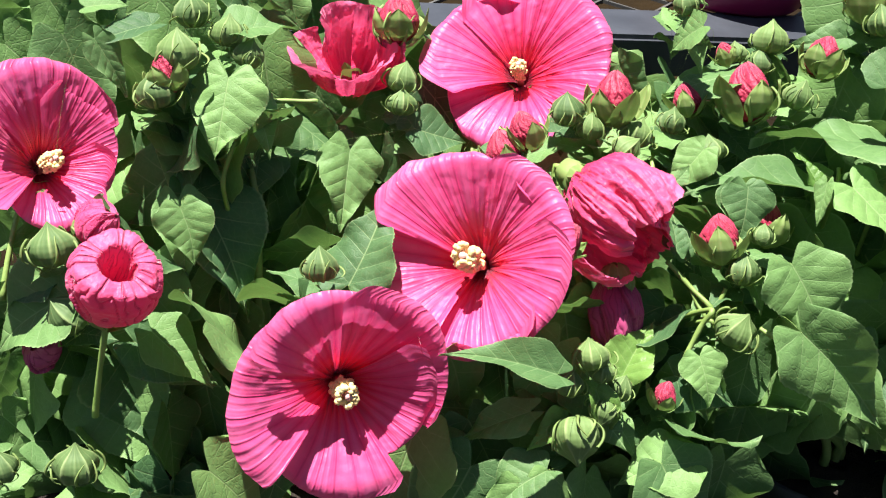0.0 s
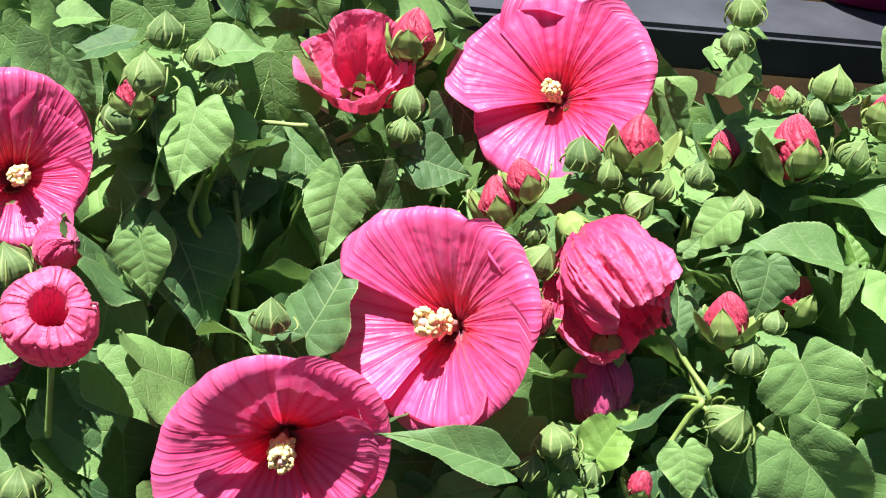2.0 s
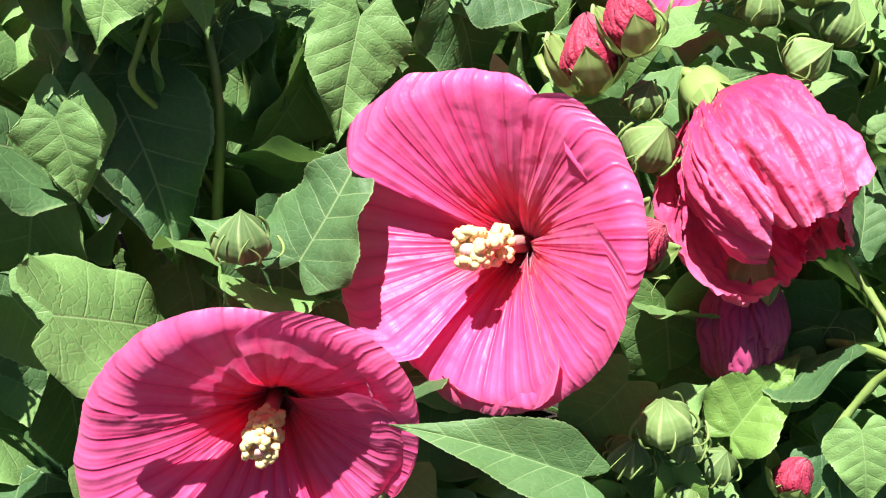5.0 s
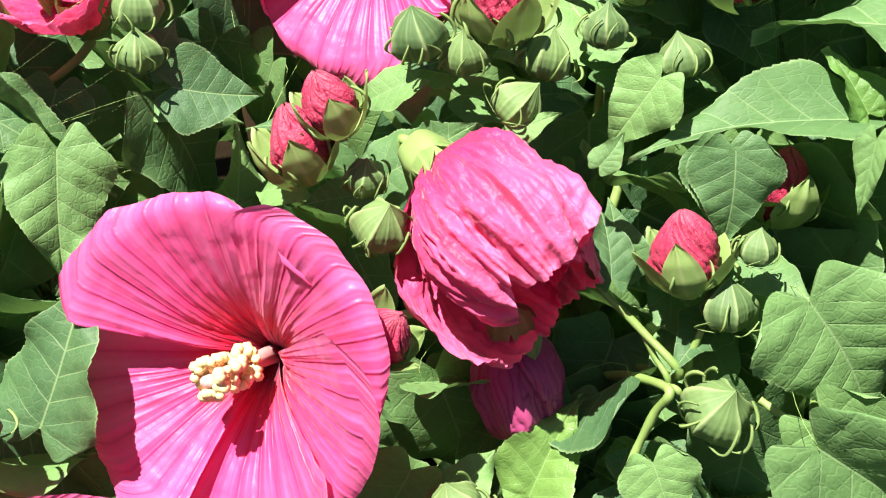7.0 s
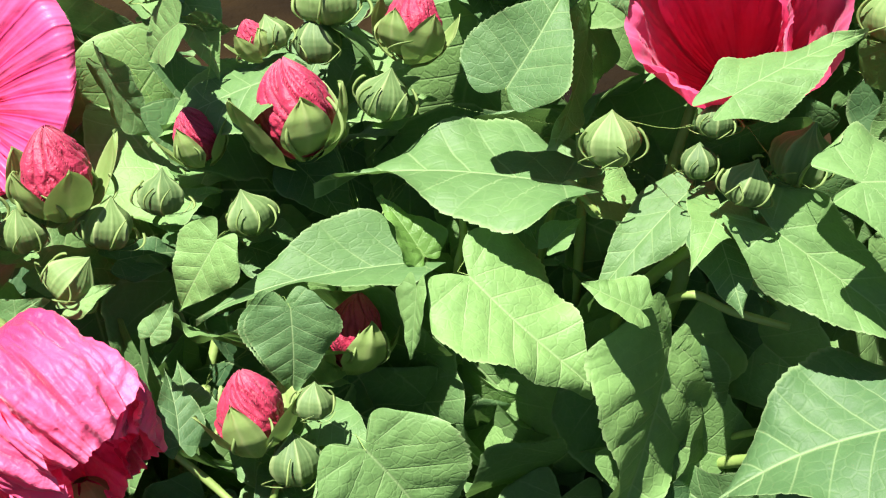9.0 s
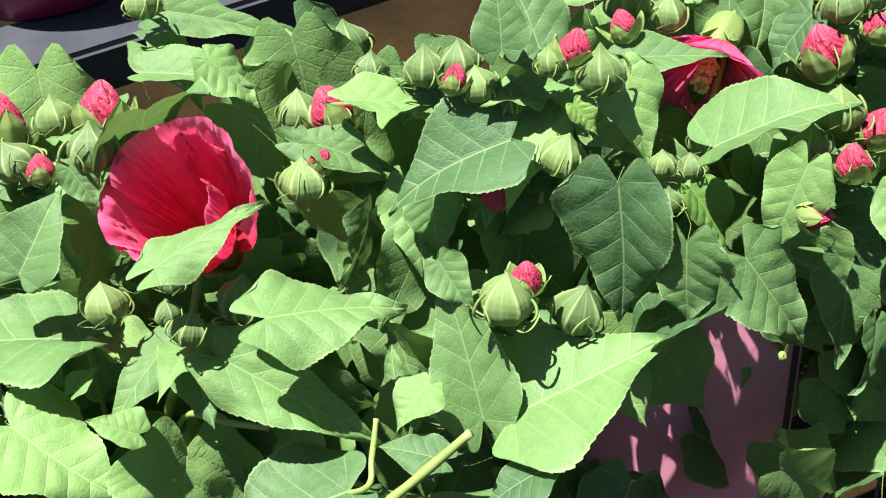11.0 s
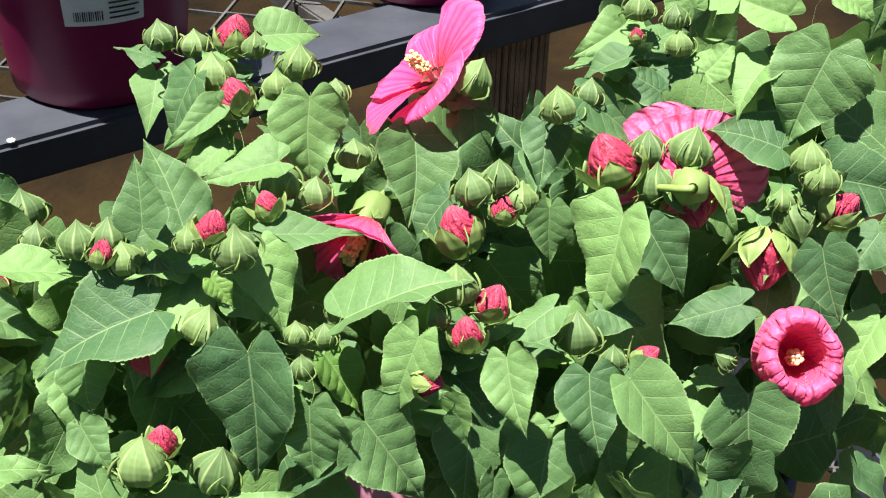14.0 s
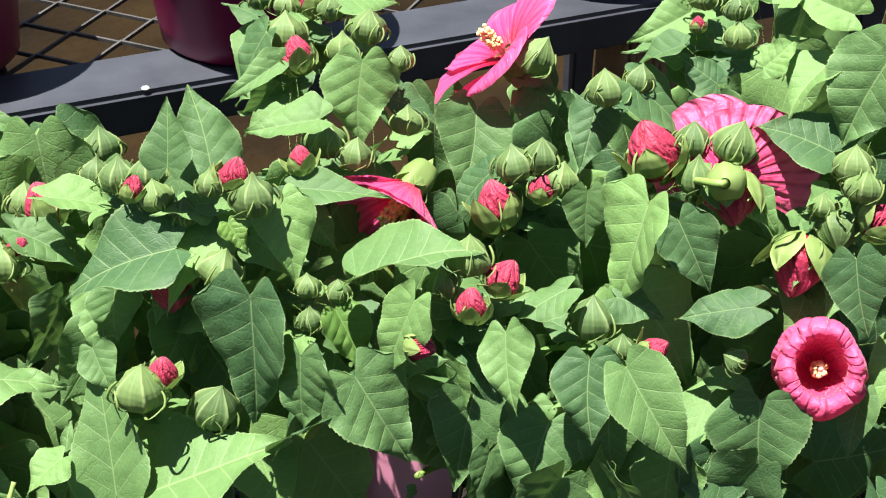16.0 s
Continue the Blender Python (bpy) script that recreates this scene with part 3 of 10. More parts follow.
def anthers(parent, foot, axis_len, count, seed):
    """The column of pollen heads that stands out of the throat."""
    r = random.Random(seed)
    bm = bmesh.new()
    for i in range(count):
        k = r.uniform(0.35, 1.0)
        a = r.uniform(0, 2 * math.pi)
        d = axis_len * r.uniform(0.10, 0.185)
        c = Vector((math.cos(a) * d, math.sin(a) * d, foot + axis_len * k))
        bmesh.ops.create_icosphere(bm, subdivisions=1, radius=axis_len * r.uniform(0.045, 0.068), matrix=Matrix.Translation(c))
    part("pollen_head", bm, POLLEN, parent, "cream-yellow pollen heads")
    v, f = tube([(0, 0, 0), (0, 0, foot + axis_len * 0.4), (0.001, 0, foot + axis_len)], [axis_len * 0.10, axis_len * 0.075, axis_len * 0.06], 10)
    finish("stamen_column", v, f, COLUMN, parent)


def facing_of(axis, spin=0.0):
    """A turn whose z runs along the axis, whose x is level and whose y is as upright as it can be."""
    z = Vector(axis).normalized()
    x = Vector((0, 0, 1)).cross(z).normalized()
    return Matrix((x, z.cross(x), z)).transposed().to_4x4() @ Matrix.Rotation(radians(spin), 4, "Z")


def bloom(at, axis, spin, length, angles, half_width=0.95, mat=None, ribs=31, frill=0.014, rough=0.012, lift=0.085, column=0.55, petals=5, rounding=0.155, roll=75, lip=0.89, sepal=0.018, seed=1, label="", stalk=True, cup=0.0, jig=6):
    """at: the foot of the petals; axis: the way the bloom looks; length: of a petal. petals: how many, or a row for each of
    its turn in degrees (0 level, 90 up), its length and width against the usual and how much further it leans out."""
    pl = owner(at)
    z = Vector(axis).normalized()
    FLOWERS.append((Vector(at) + z * length * 0.45, length * 0.8))
    m = facing_of(axis, spin)
    m.translation = at
    sepal = min(sepal, length * 0.15)
    prof = [(0.004, -0.022), (0.011, -0.018), (0.014, -0.008), (0.013, 0.004), (0.012, 0.012)]
    v, f = revolve(prof, 20, lambda a, k: 1 + 0.12 * k * math.cos(5 * a))
    ob = finish("flower", v, f, SEPAL, pl["ob"], label or "open pink hibiscus flower with dark red throat", {"vein_or_crease": [0.2] * len(v)}, matrix=local(pl, m))
    r = random.Random(seed * 7)
    if isinstance(petals, int):
        petals = [(360 * i / petals + r.uniform(-6, 6), r.uniform(0.95, 1.04), 1.0, 0) for i in range(petals)]
    for i, (turn, long, wide, out) in enumerate(petals):
        leans = [a + out + r.uniform(-jig, jig) for a in angles]
        v, f, at_ = petal_points(length * long, leans, half_width * wide, radians(turn), seed * 10 + i, ribs, frill, rough, lift, rounding, roll, lip, cup)
        finish("petal", v, f, mat or PETAL, ob, "", at_)
    if column:
        anthers(ob, length * 0.12, length * column, 120, seed)
    for i in range(5):
        place("sepal", SEPALS[1], ob, "", Matrix.Rotation(2 * math.pi * (i + 0.5) / 5, 4, "Z") @ Matrix.Diagonal((sepal, sepal, sepal * 1.1, 1)))
    if stalk:
        stalk_to(pl, Vector(at) - z * 0.02, -z, 0.0026, "pedicel", ob, m.inverted())
    return ob


def crumpled(at, apex, radius, seed, mat, tall=1.3, folds=9, rough=0.3, hole=0.0, fat=1.0, label="", spin=0.0, facets=0, column=False):
    """A spent or still furled bloom: one crumpled roll with its sepals."""
    pl = owner(at)
    m = upright(at, apex, radius, radians(spin))
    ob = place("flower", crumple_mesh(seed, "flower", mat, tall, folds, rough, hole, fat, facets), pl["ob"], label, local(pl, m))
    for i in range(5):
        place("sepal", SEPALS[i % 3], ob, "", Matrix.Translation((0, 0, -0.75)) @ Matrix.Rotation(2 * math.pi * i / 5, 4, "Z") @ Matrix.Diagonal((0.5, 0.5, 0.5, 1)))
    if column:
        anthers(ob, -0.5, 1.1, 90, seed)
    stalk_to(pl, Vector(at) - Vector(apex).normalized() * radius * 0.9, -Vector(apex), 0.0024, "pedicel", ob, m.inverted())
    return ob

def rolled_cup(at, axis, radius, mouth, seed, label, column=0.9):
    """A bloom whose petals have rolled inwards: a crinkled cup with a thick rim round its mouth. at: its middle."""
    pl = owner(at)
    m = facing_of(axis)
    m.translation = at
    prof = [(0.12, -1.12), (0.42, -1.0), (0.72, -0.7), (0.92, -0.3), (1.0, 0.1), (1.0, 0.4), (0.94, 0.66), (0.84, 0.8), (mouth + 0.1, 0.82), (mouth, 0.7), (mouth - 0.03, 0.45), (mouth - 0.05, 0.1), (mouth - 0.12, -0.3), (mouth * 0.5, -0.7), (0.03, -0.85)]
    sides, sub = 180, 7
    verts, vein_or_crease, rad = [], [], []
    off = Vector((seed * 3.1, seed * 1.7, 0))
    steps = [(i, k / sub) for i in range(len(prof) - 1) for k in range(sub)] + [(len(prof) - 2, 1.0)]
    for i, k in steps:
        a_, b_, c_, d_ = (Vector(prof[max(0, min(len(prof) - 1, n))]) for n in (i - 1, i, i + 1, i + 2))
        p = 0.5 * (2 * b_ + (c_ - a_) * k + (2 * a_ - 5 * b_ + 4 * c_ - d_) * k * k + (3 * b_ - a_ - 3 * c_ + d_) * k ** 3)
        inner = i >= 9
        for j in range(sides):
            a = 2 * math.pi * j / sides
            q = Vector((math.cos(a) * 1.3, math.sin(a) * 1.3, p.y)) + off
            warp = noise.noise(q)
            spiral = (a * 2 / (2 * math.pi) + 0.35 * p.y + 0.3 * warp) % 1.0
            crease = abs(math.sin(10 * a + 2.5 * p.y + 5 * warp + 2 * noise.noise(q * 3)))
            cross = abs(math.sin(13 * p.y + 4 * noise.noise(q * 2) + 2 * math.sin(2 * a)))
            d = 1 + 0.11 * warp + 0.12 * (spiral - 0.5) + (0.02 if inner else 0.055) * (crease ** 0.5 - 0.6) + 0.03 * (cross ** 0.5 - 0.6)
            up = 0.16 * noise.noise(q * 1.2 + Vector((0, 0, 9))) * max(0, p.y + 0.2)
            verts.append((p.x * d * radius * math.cos(a), p.x * d * radius * math.sin(a), (p.y + up) * radius))
            # wrinkle valleys carry their shade as darker colour
            vein_or_crease.append(max(0, 1 - 3 * crease) * 0.8)
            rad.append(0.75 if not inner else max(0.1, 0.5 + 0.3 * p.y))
    ob = finish("flower", verts, sheet(len(steps), sides, True), CRUMPLED, pl["ob"], label, {"vein_or_crease": vein_or_crease, "rad": rad}, matrix=local(pl, m))
    for i in range(5):
        place("sepal", SEPALS[i % 3], ob, "", Matrix.Translation((0, 0, -radius * 0.95)) @ Matrix.Rotation(2 * math.pi * i / 5, 4, "Z") @ Matrix.Diagonal((radius * 0.5, radius * 0.5, radius * 0.5, 1)))
    if column:
        anthers(ob, -radius * 0.8, radius * column, 90, seed)
    z = Vector(axis).normalized()
    stalk_to(pl, Vector(at) - z * radius * 1.1, -z, 0.0024, "pedicel", ob, m.inverted())
    return ob


# ---- ground, benches, pots ----
GROUND_Z, LOW_Z, HIGH_Z, BEAM_Y = 0.0, 0.655, 1.082, 0.612


def slab(name, size, at, mat, bevel, parent=None, label=""):
    bm = bmesh.new()
    box(bm, size, at, bevel)
    return part(name, bm, mat, parent, label, smooth=False)


def ground():
    n = 60
    verts = []
    for i in range(n + 1):
        for j in range(n + 1):
            u, v = -1 + 2 * j / n, -1 + 2 * i / n
            x, y = math.copysign(abs(u) ** 4, u) * 900 + u * 3, math.copysign(abs(v) ** 4, v) * 900 + v * 3
            near = max(0, 1 - math.hypot(x, y) / 8)
            verts.append((x, y, GROUND_Z + 0.03 * near * noise.noise(Vector((x * 2, y * 2, 0)))))
    tagged(finish("ground", verts, sheet(n + 1, n + 1), GROUND), "bare sandy brown ground, coloured dark for the shade under the benches", "ground", kind="structure")


def lattice(x0, x1, y0, y1, z, pitch_x, pitch_y, radius):
    """Expanded metal: zigzag strands that touch at the knots."""
    verts, faces = [], []
    n = int((y1 - y0) / pitch_y)
    m = int((x1 - x0) / (pitch_x / 2))
    for i in range(n):
        pts = []
        for j in range(m + 1):
            up = (j + i) % 2
            pts.append((x0 + j * pitch_x / 2, y0 + (i + 0.5) * pitch_y + (0.5 if up else -0.5) * pitch_y * 0.94, z + (0.0015 if up else -0.0015)))
        v, f = tube(pts, [radius] * len(pts), 4)
        o = len(verts)
        verts += v
        faces += [tuple(k + o for k in q) for q in f]
    return verts, faces


def bench(name, label, x0, x1, y0, y1, z, beam_h, legs):
    ob = tagged(new(name), label, "bench")
    slab("front_beam", (x1 - x0, 0.11, beam_h), ((x0 + x1) / 2, y0 + 0.055, z - beam_h / 2), BEAM, 0.006, ob)
    slab("back_beam", (x1 - x0, 0.05, beam_h), ((x0 + x1) / 2, y1, z - beam_h / 2), BEAM, 0.006, ob)
    for x in (x0 + 0.03, x1 - 0.03):
        slab("end_beam", (0.05, y1 - y0 - 0.15, beam_h), (x, (y0 + y1) / 2 + 0.043, z - beam_h / 2 - 0.004), BEAM, 0.005, ob)
    for k in range(1, 5):
        slab("cross_bar", (0.03, y1 - y0 - 0.15, 0.03), (x0 + (x1 - x0) * k / 5, (y0 + y1) / 2 + 0.043, z - 0.03), MESH, 0.003, ob)
    v, f = lattice(x0 + 0.06, x1 - 0.06, y0 + 0.111, y1 - 0.03, z - 0.008, 0.105, 0.05, 0.0034)
    finish("expanded_metal", v, f, MESH, ob, "weathered expanded metal lattice", smooth=False)
    for x in legs:
        for y in (y0 + 0.05, y1):
            slab("leg", (0.05, 0.05, z - beam_h - GROUND_Z + 0.02), (x, y, GROUND_Z + (z - beam_h) / 2 - 0.01), BEAM, 0.005, ob)
    return ob


def pot_mesh_points(r_top, r_foot, h):
    prof = [(r_foot * 0.5, 0.004), (r_foot * 0.93, 0.0), (r_foot, 0.006), (r_foot + (r_top - r_foot) * 0.12, h * 0.12), (r_foot + (r_top - r_foot) * 0.86, h * 0.86)]
    return prof


def pot(x, y, z, r_top=0.118, r_foot=0.092, h=0.215, label="", group="magenta pots", tag_side=None):
    ob = tagged(new("flower_pot"), label or "glossy magenta plastic nursery pot with dark rolled rim", "pot", group)
    ob.location = (x, y, z)
    prof = pot_mesh_points(r_top, r_foot, h)
    v, f = revolve([(a, b) for a, b in prof], 48, lambda a, k: 1 + (0.004 * math.cos(12 * a) if k > 0.5 else 0.012 * (1 if math.cos(6 * a) > 0 else 0) * (k > 0.2)))
    f.append(tuple(range(48))[::-1])
    finish("body", v, f, POT, ob)
    rim = [(r_top * 0.95, h * 0.86), (r_top * 1.03, h * 0.87), (r_top * 1.05, h * 0.9), (r_top * 1.04, h * 0.99), (r_top, h), (r_top * 0.96, h * 0.98), (r_top * 0.95, h * 0.87)]
    v, f = revolve(rim, 48, lambda a, k: 1)
    finish("rim", v, f, RIM, ob, "dark grey rolled rim")
    n = 20
    verts = [(0, 0, h * 0.86)]
    for i in range(1, 7):
        for j in range(n):
            a = 2 * math.pi * j / n
            rr = r_top * 0.955 * i / 6
            verts.append((rr * math.cos(a), rr * math.sin(a), h * 0.86 + 0.006 * noise.noise(Vector((rr * 40 * math.cos(a) + x * 9, rr * 40 * math.sin(a), y)))))
    faces = [(0, 1 + j, 1 + (j + 1) % n) for j in range(n)] + [tuple(k + 1 for k in q) for q in sheet(6, n, True)]
    finish("soil", verts, faces, SOIL, ob, "dark potting soil")
    if tag_side is not None:
        label_on_pot(ob, r_top, r_foot, h, tag_side)
    return ob


def label_on_pot(ob, r_top, r_foot, h, side):
    """A white paper sticker bent round the pot, with a dark picture and bars of print."""
    def patch(name, a0, a1, h0, h1, mat, off, label=""):
        verts = []
        for i in range(5):
            hh = h0 + (h1 - h0) * i / 4
            rr = r_foot + (r_top - r_foot) * hh / h + off
            for j in range(13):
                a = radians(side + 0.76 * (a0 + (a1 - a0) * j / 12))
                verts.append((rr * math.cos(a), rr * math.sin(a), hh))
        return finish(name, verts, sheet(5, 13), mat, parent, label)
    parent = ob
    parent = patch("sticker", -28, 28, 0.115, 0.205, WHITE, 0.0022, "white paper sticker with barcode")
    patch("picture", -24, 4, 0.155, 0.2, CRUMPLED, 0.0034)
    patch("print_band", -24, 24, 0.149, 0.1525, INK, 0.0034)
    for i in range(14):
        a = -21 + i * 1.45
        patch("barcode_bar", a, a + (0.5, 0.9, 0.7)[i % 3], 0.121, 0.133, INK, 0.0034)
    for i in range(4):
        patch("print_bar", 3, 24 - 3 * (i % 2), 0.122 + i * 0.0062, 0.1245 + i * 0.0062, INK, 0.0034)


ground()
bench("plant_bench", "low steel bench with expanded metal top", -0.9, 1.75, -0.30, 0.42, LOW_Z, 0.09, (-0.8, 1.65))
bench("plant_bench", "raised grey steel bench with expanded metal top", -1.3, 1.95, BEAM_Y, 1.5, HIGH_Z, 0.055, (-1.2, 1.9)).matrix_basis = Matrix.Translation((0.8, BEAM_Y, 0)) @ Matrix.Rotation(radians(3), 4, "Z") @ Matrix.Translation((-0.8, -BEAM_Y, 0))
for p in PLANTS:
    pot(p["at"].x, p["at"].y, LOW_Z)
pot(0.95, 0.735, HIGH_Z, 0.134, 0.102, 0.24, tag_side=-101)
pot(0.575, 0.785, HIGH_Z, 0.134, 0.102, 0.24)
pot(1.45, 0.80, HIGH_Z, 0.134, 0.102, 0.24)
bm = bmesh.new()
box(bm, (0.009, 0.008, 0.004), (0.804, BEAM_Y + 0.006, HIGH_Z + 0.002), 0.0015)
tagged(part("paint_drop", bm, WHITE, None), "small white blob on the bench edge", "debris")


def post(x, y):
    ob = tagged(new("wooden_post"), "rough weathered grooved wooden post under the bench", "post")
    for k in range(13):
        slab("board_strip", (0.0098, 0.085, HIGH_Z - 0.062), (x - 0.045 + 0.0105 * k, y + 0.003 * math.sin(5 * k), (HIGH_Z - 0.062) / 2), WOOD, 0.0015, ob)


post(1.54, 0.76)


def board():
    ob = tagged(new("sign_board"), "plain pink board with dark edge leaning on a pot", "sign")
    m = Matrix.Translation((0.842, -0.078, 0.966)) @ pose(0, 0, 0, -12, 4, -25)
    bm = bmesh.new()
    box(bm, (0.155, 0.006, 0.34), (0, 0, 0), 0.001)
    part("panel", bm, SIGN, ob, "", False, m)
    bm = bmesh.new()
    box(bm, (0.005, 0.0075, 0.34), (0.073, 0, 0), 0.0005)
    part("edge_line", bm, INK, ob, "dark line along the edge", False, m)
    bm = bmesh.new()
    bmesh.ops.create_cone(bm, cap_ends=True, segments=16, radius1=0.0035, radius2=0.0035, depth=0.0078, matrix=Matrix.Translation((-0.005, 0, 0.12)) @ pose(0, 0, 0, 90))
    part("hole", bm, INK, ob, "dark punched hole", False, m)


board()


# ---- stems ----
stem((0.058, 0.176, 1.070))
stem((-0.131, 0.124, 1.103))
stem((0.224, -0.041, 0.883))
stem((0.155, 0.051, 1.042))
stem((0.253, 0.097, 1.042))
stem((0.333, 0.008, 0.957))
stem((0.338, 0.027, 0.995))
stem((0.366, 0.151, 1.072))
stem((0.483, 0.116, 1.155))
stem((0.279, 0.163, 1.063))
stem((0.658, 0.053, 1.171))
stem((0.737, -0.012, 1.179))
stem((0.927, -0.114, 1.192))
stem((1.078, -0.124, 1.211))
stem((1.145, -0.198, 1.201))
stem((0.835, 0.038, 1.283))
stem((0.874, -0.137, 1.119))
stem((0.803, -0.045, 1.227))
stem((0.711, -0.100, 1.101))
stem((0.979, -0.199, 1.139))
stem((1.107, -0.053, 1.274))
stem((-0.218, 0.048, 0.946))
stem((-0.038, 0.007, 0.961))
stem((0.188, -0.034, 0.908))
stem((-0.242, -0.017, 0.812))
stem((0.169, 0.015, 0.982))
stem((0.531, 0.028, 1.056))
stem((0.270, 0.209, 1.094))
stem((0.576, 0.140, 1.212))
stem((0.816, -0.096, 1.156))
stem((1.028, -0.007, 1.225))
stem((1.033, -0.250, 1.152))
stem((0.888, -0.015, 1.225))
shoot([(0.484, 0.009, 1.062), (0.501, 0.029, 1.082), (0.518, 0.044, 1.102), (0.524, 0.065, 1.126), (0.533, 0.079, 1.147)], 0.0051)
shoot([(0.516, 0.043, 1.133), (0.506, 0.048, 1.134), (0.499, 0.057, 1.140)], 0.0026)
shoot([(0.506, 0.012, 1.157), (0.521, 0.013, 1.165), (0.537, 0.021, 1.183)], 0.0032)
shoot([(0.504, 0.012, 1.122), (0.524, -0.002, 1.117), (0.548, -0.021, 1.116)], 0.0023)
shoot([(0.400, 0.082, 1.107), (0.407, 0.093, 1.120), (0.409, 0.102, 1.130)], 0.0021)
shoot([(0.460, 0.078, 1.156), (0.469, 0.070, 1.149), (0.475, 0.063, 1.142)], 0.0022)
shoot([(0.571, -0.141, 1.133), (0.584, -0.139, 1.143), (0.604, -0.141, 1.156), (0.638, -0.147, 1.183)], 0.0032)
shoot([(0.578, -0.115, 1.134), (0.589, -0.105, 1.146), (0.600, -0.091, 1.163)], 0.0020)
shoot([(0.265, -0.004, 1.035), (0.248, 0.018, 1.051), (0.230, 0.036, 1.066)], 0.0023)
shoot([(0.252, -0.024, 1.052), (0.245, -0.028, 1.039), (0.236, -0.034, 1.020), (0.229, -0.041, 1.006)], 0.0024)
shoot([(0.259, -0.002, 1.027), (0.254, 0.009, 1.039), (0.248, 0.020, 1.051)], 0.0018)
shoot([(0.267, 0.003, 1.027), (0.273, 0.005, 1.042), (0.278, 0.009, 1.054)], 0.0021)
shoot([(0.260, -0.007, 1.031), (0.264, -0.012, 1.028), (0.270, -0.017, 1.030)], 0.0018)
shoot([(0.320, -0.047, 1.032), (0.309, -0.034, 1.032), (0.301, -0.025, 1.034)], 0.0023)
shoot([(0.754, -0.021, 1.215), (0.766, -0.002, 1.243), (0.770, 0.012, 1.266), (0.765, 0.017, 1.270)], 0.0024)
shoot([(0.762, -0.010, 1.244), (0.757, 0.004, 1.262), (0.750, 0.010, 1.269)], 0.0018)
shoot([(-0.155, 0.067, 1.112), (-0.153, 0.075, 1.128), (-0.145, 0.085, 1.149)], 0.0020)
shoot([(-0.124, 0.147, 1.152), (-0.080, 0.146, 1.160), (-0.073, 0.145, 1.160)], 0.0021)
# ---- flowers and buds ----
red_bud((0.006, 0.223, 1.207), (0.06, 0.40, 0.91), 0.0202)
red_bud((-0.201, 0.085, 1.201), (-0.21, 0.42, 0.88), 0.0152)
red_bud((0.214, -0.052, 0.981), (0.29, 0.22, 0.93), 0.0110)
red_bud((0.085, 0.095, 1.134), (-0.23, 0.33, 0.92), 0.0174)
red_bud((0.104, 0.097, 1.156), (-0.30, 0.34, 0.89), 0.0148)
red_bud((0.200, 0.156, 1.164), (-0.05, 0.27, 0.96), 0.0214)
red_bud((0.272, 0.027, 1.088), (-0.06, 0.58, 0.82), 0.0184)
red_bud((0.337, 0.076, 1.078), (0.34, 0.54, 0.77), 0.0182)
red_bud((0.332, 0.159, 1.172), (0.01, 0.49, 0.86), 0.0241)
red_bud((0.402, 0.170, 1.209), (0.39, 0.36, 0.85), 0.0173)
red_bud((0.453, 0.203, 1.256), (0.14, 0.47, 0.87), 0.0196)
red_bud((0.519, 0.160, 1.269), (0.27, 0.42, 0.86), 0.0176)
red_bud((0.467, 0.139, 1.255), (0.14, 0.47, 0.87), 0.0093)
red_bud((0.277, 0.170, 1.162), (-0.13, 0.52, 0.84), 0.0135)
red_bud((0.320, 0.200, 1.199), (-0.25, 0.54, 0.81), 0.0098)
red_bud((0.666, 0.127, 1.243), (0.30, 0.42, 0.85), 0.0120)
red_bud((0.630, 0.049, 1.256), (0.57, 0.14, 0.81), 0.0083)
red_bud((0.733, -0.003, 1.245), (-0.16, -0.63, -0.76), 0.0188)
red_bud((0.979, -0.022, 1.262), (-0.06, 0.47, 0.88), 0.0166)
red_bud((1.009, -0.035, 1.278), (0.41, 0.22, 0.88), 0.0101)
red_bud((1.078, -0.076, 1.318), (-0.06, 0.47, 0.88), 0.0197)
red_bud((1.148, -0.173, 1.276), (-0.46, -0.47, -0.75), 0.0195)
red_bud((1.187, -0.198, 1.313), (0.71, -0.18, 0.68), 0.0130)
red_bud((1.120, -0.123, 1.306), (-0.32, -0.57, -0.75), 0.0161)
red_bud((0.904, 0.210, 1.346), (0.29, 0.30, 0.91), 0.0151)
red_bud((0.866, 0.122, 1.340), (-0.06, 0.47, 0.88), 0.0127)
red_bud((0.944, -0.117, 1.265), (0.49, 0.12, 0.86), 0.0127)
red_bud((0.916, -0.130, 1.258), (0.16, 0.34, 0.92), 0.0111)
red_bud((0.869, -0.150, 1.254), (0.73, -0.68, -0.05), 0.0094)
red_bud((0.836, 0.010, 1.312), (-0.06, 0.48, 0.87), 0.0095)
red_bud((0.656, 0.084, 1.266), (-0.20, 0.53, 0.83), 0.0150)
red_bud((0.714, 0.012, 1.312), (0.39, 0.21, 0.89), 0.0082)
red_bud((0.707, -0.088, 1.224), (0.24, 0.26, 0.94), 0.0102)
red_bud((1.026, -0.188, 1.235), (0.71, -0.18, 0.68), 0.0098)
red_bud((0.998, -0.192, 1.225), (0.49, 0.12, 0.86), 0.0075)
red_bud((1.136, -0.021, 1.390), (0.18, 0.36, 0.91), 0.0055)
red_bud((0.778, -0.024, 1.330), (0.38, 0.20, 0.90), 0.0109)
red_bud((0.864, 0.141, 1.327), (0.30, 0.38, 0.87), 0.0103)
green_bud((-0.193, 0.093, 1.221), (-0.08, 0.25, 0.96), 0.0180)
green_bud((-0.183, 0.124, 1.244), (-0.08, 0.25, 0.96), 0.0153)
green_bud((-0.137, 0.105, 1.217), (0.29, 0.18, 0.94), 0.0134)
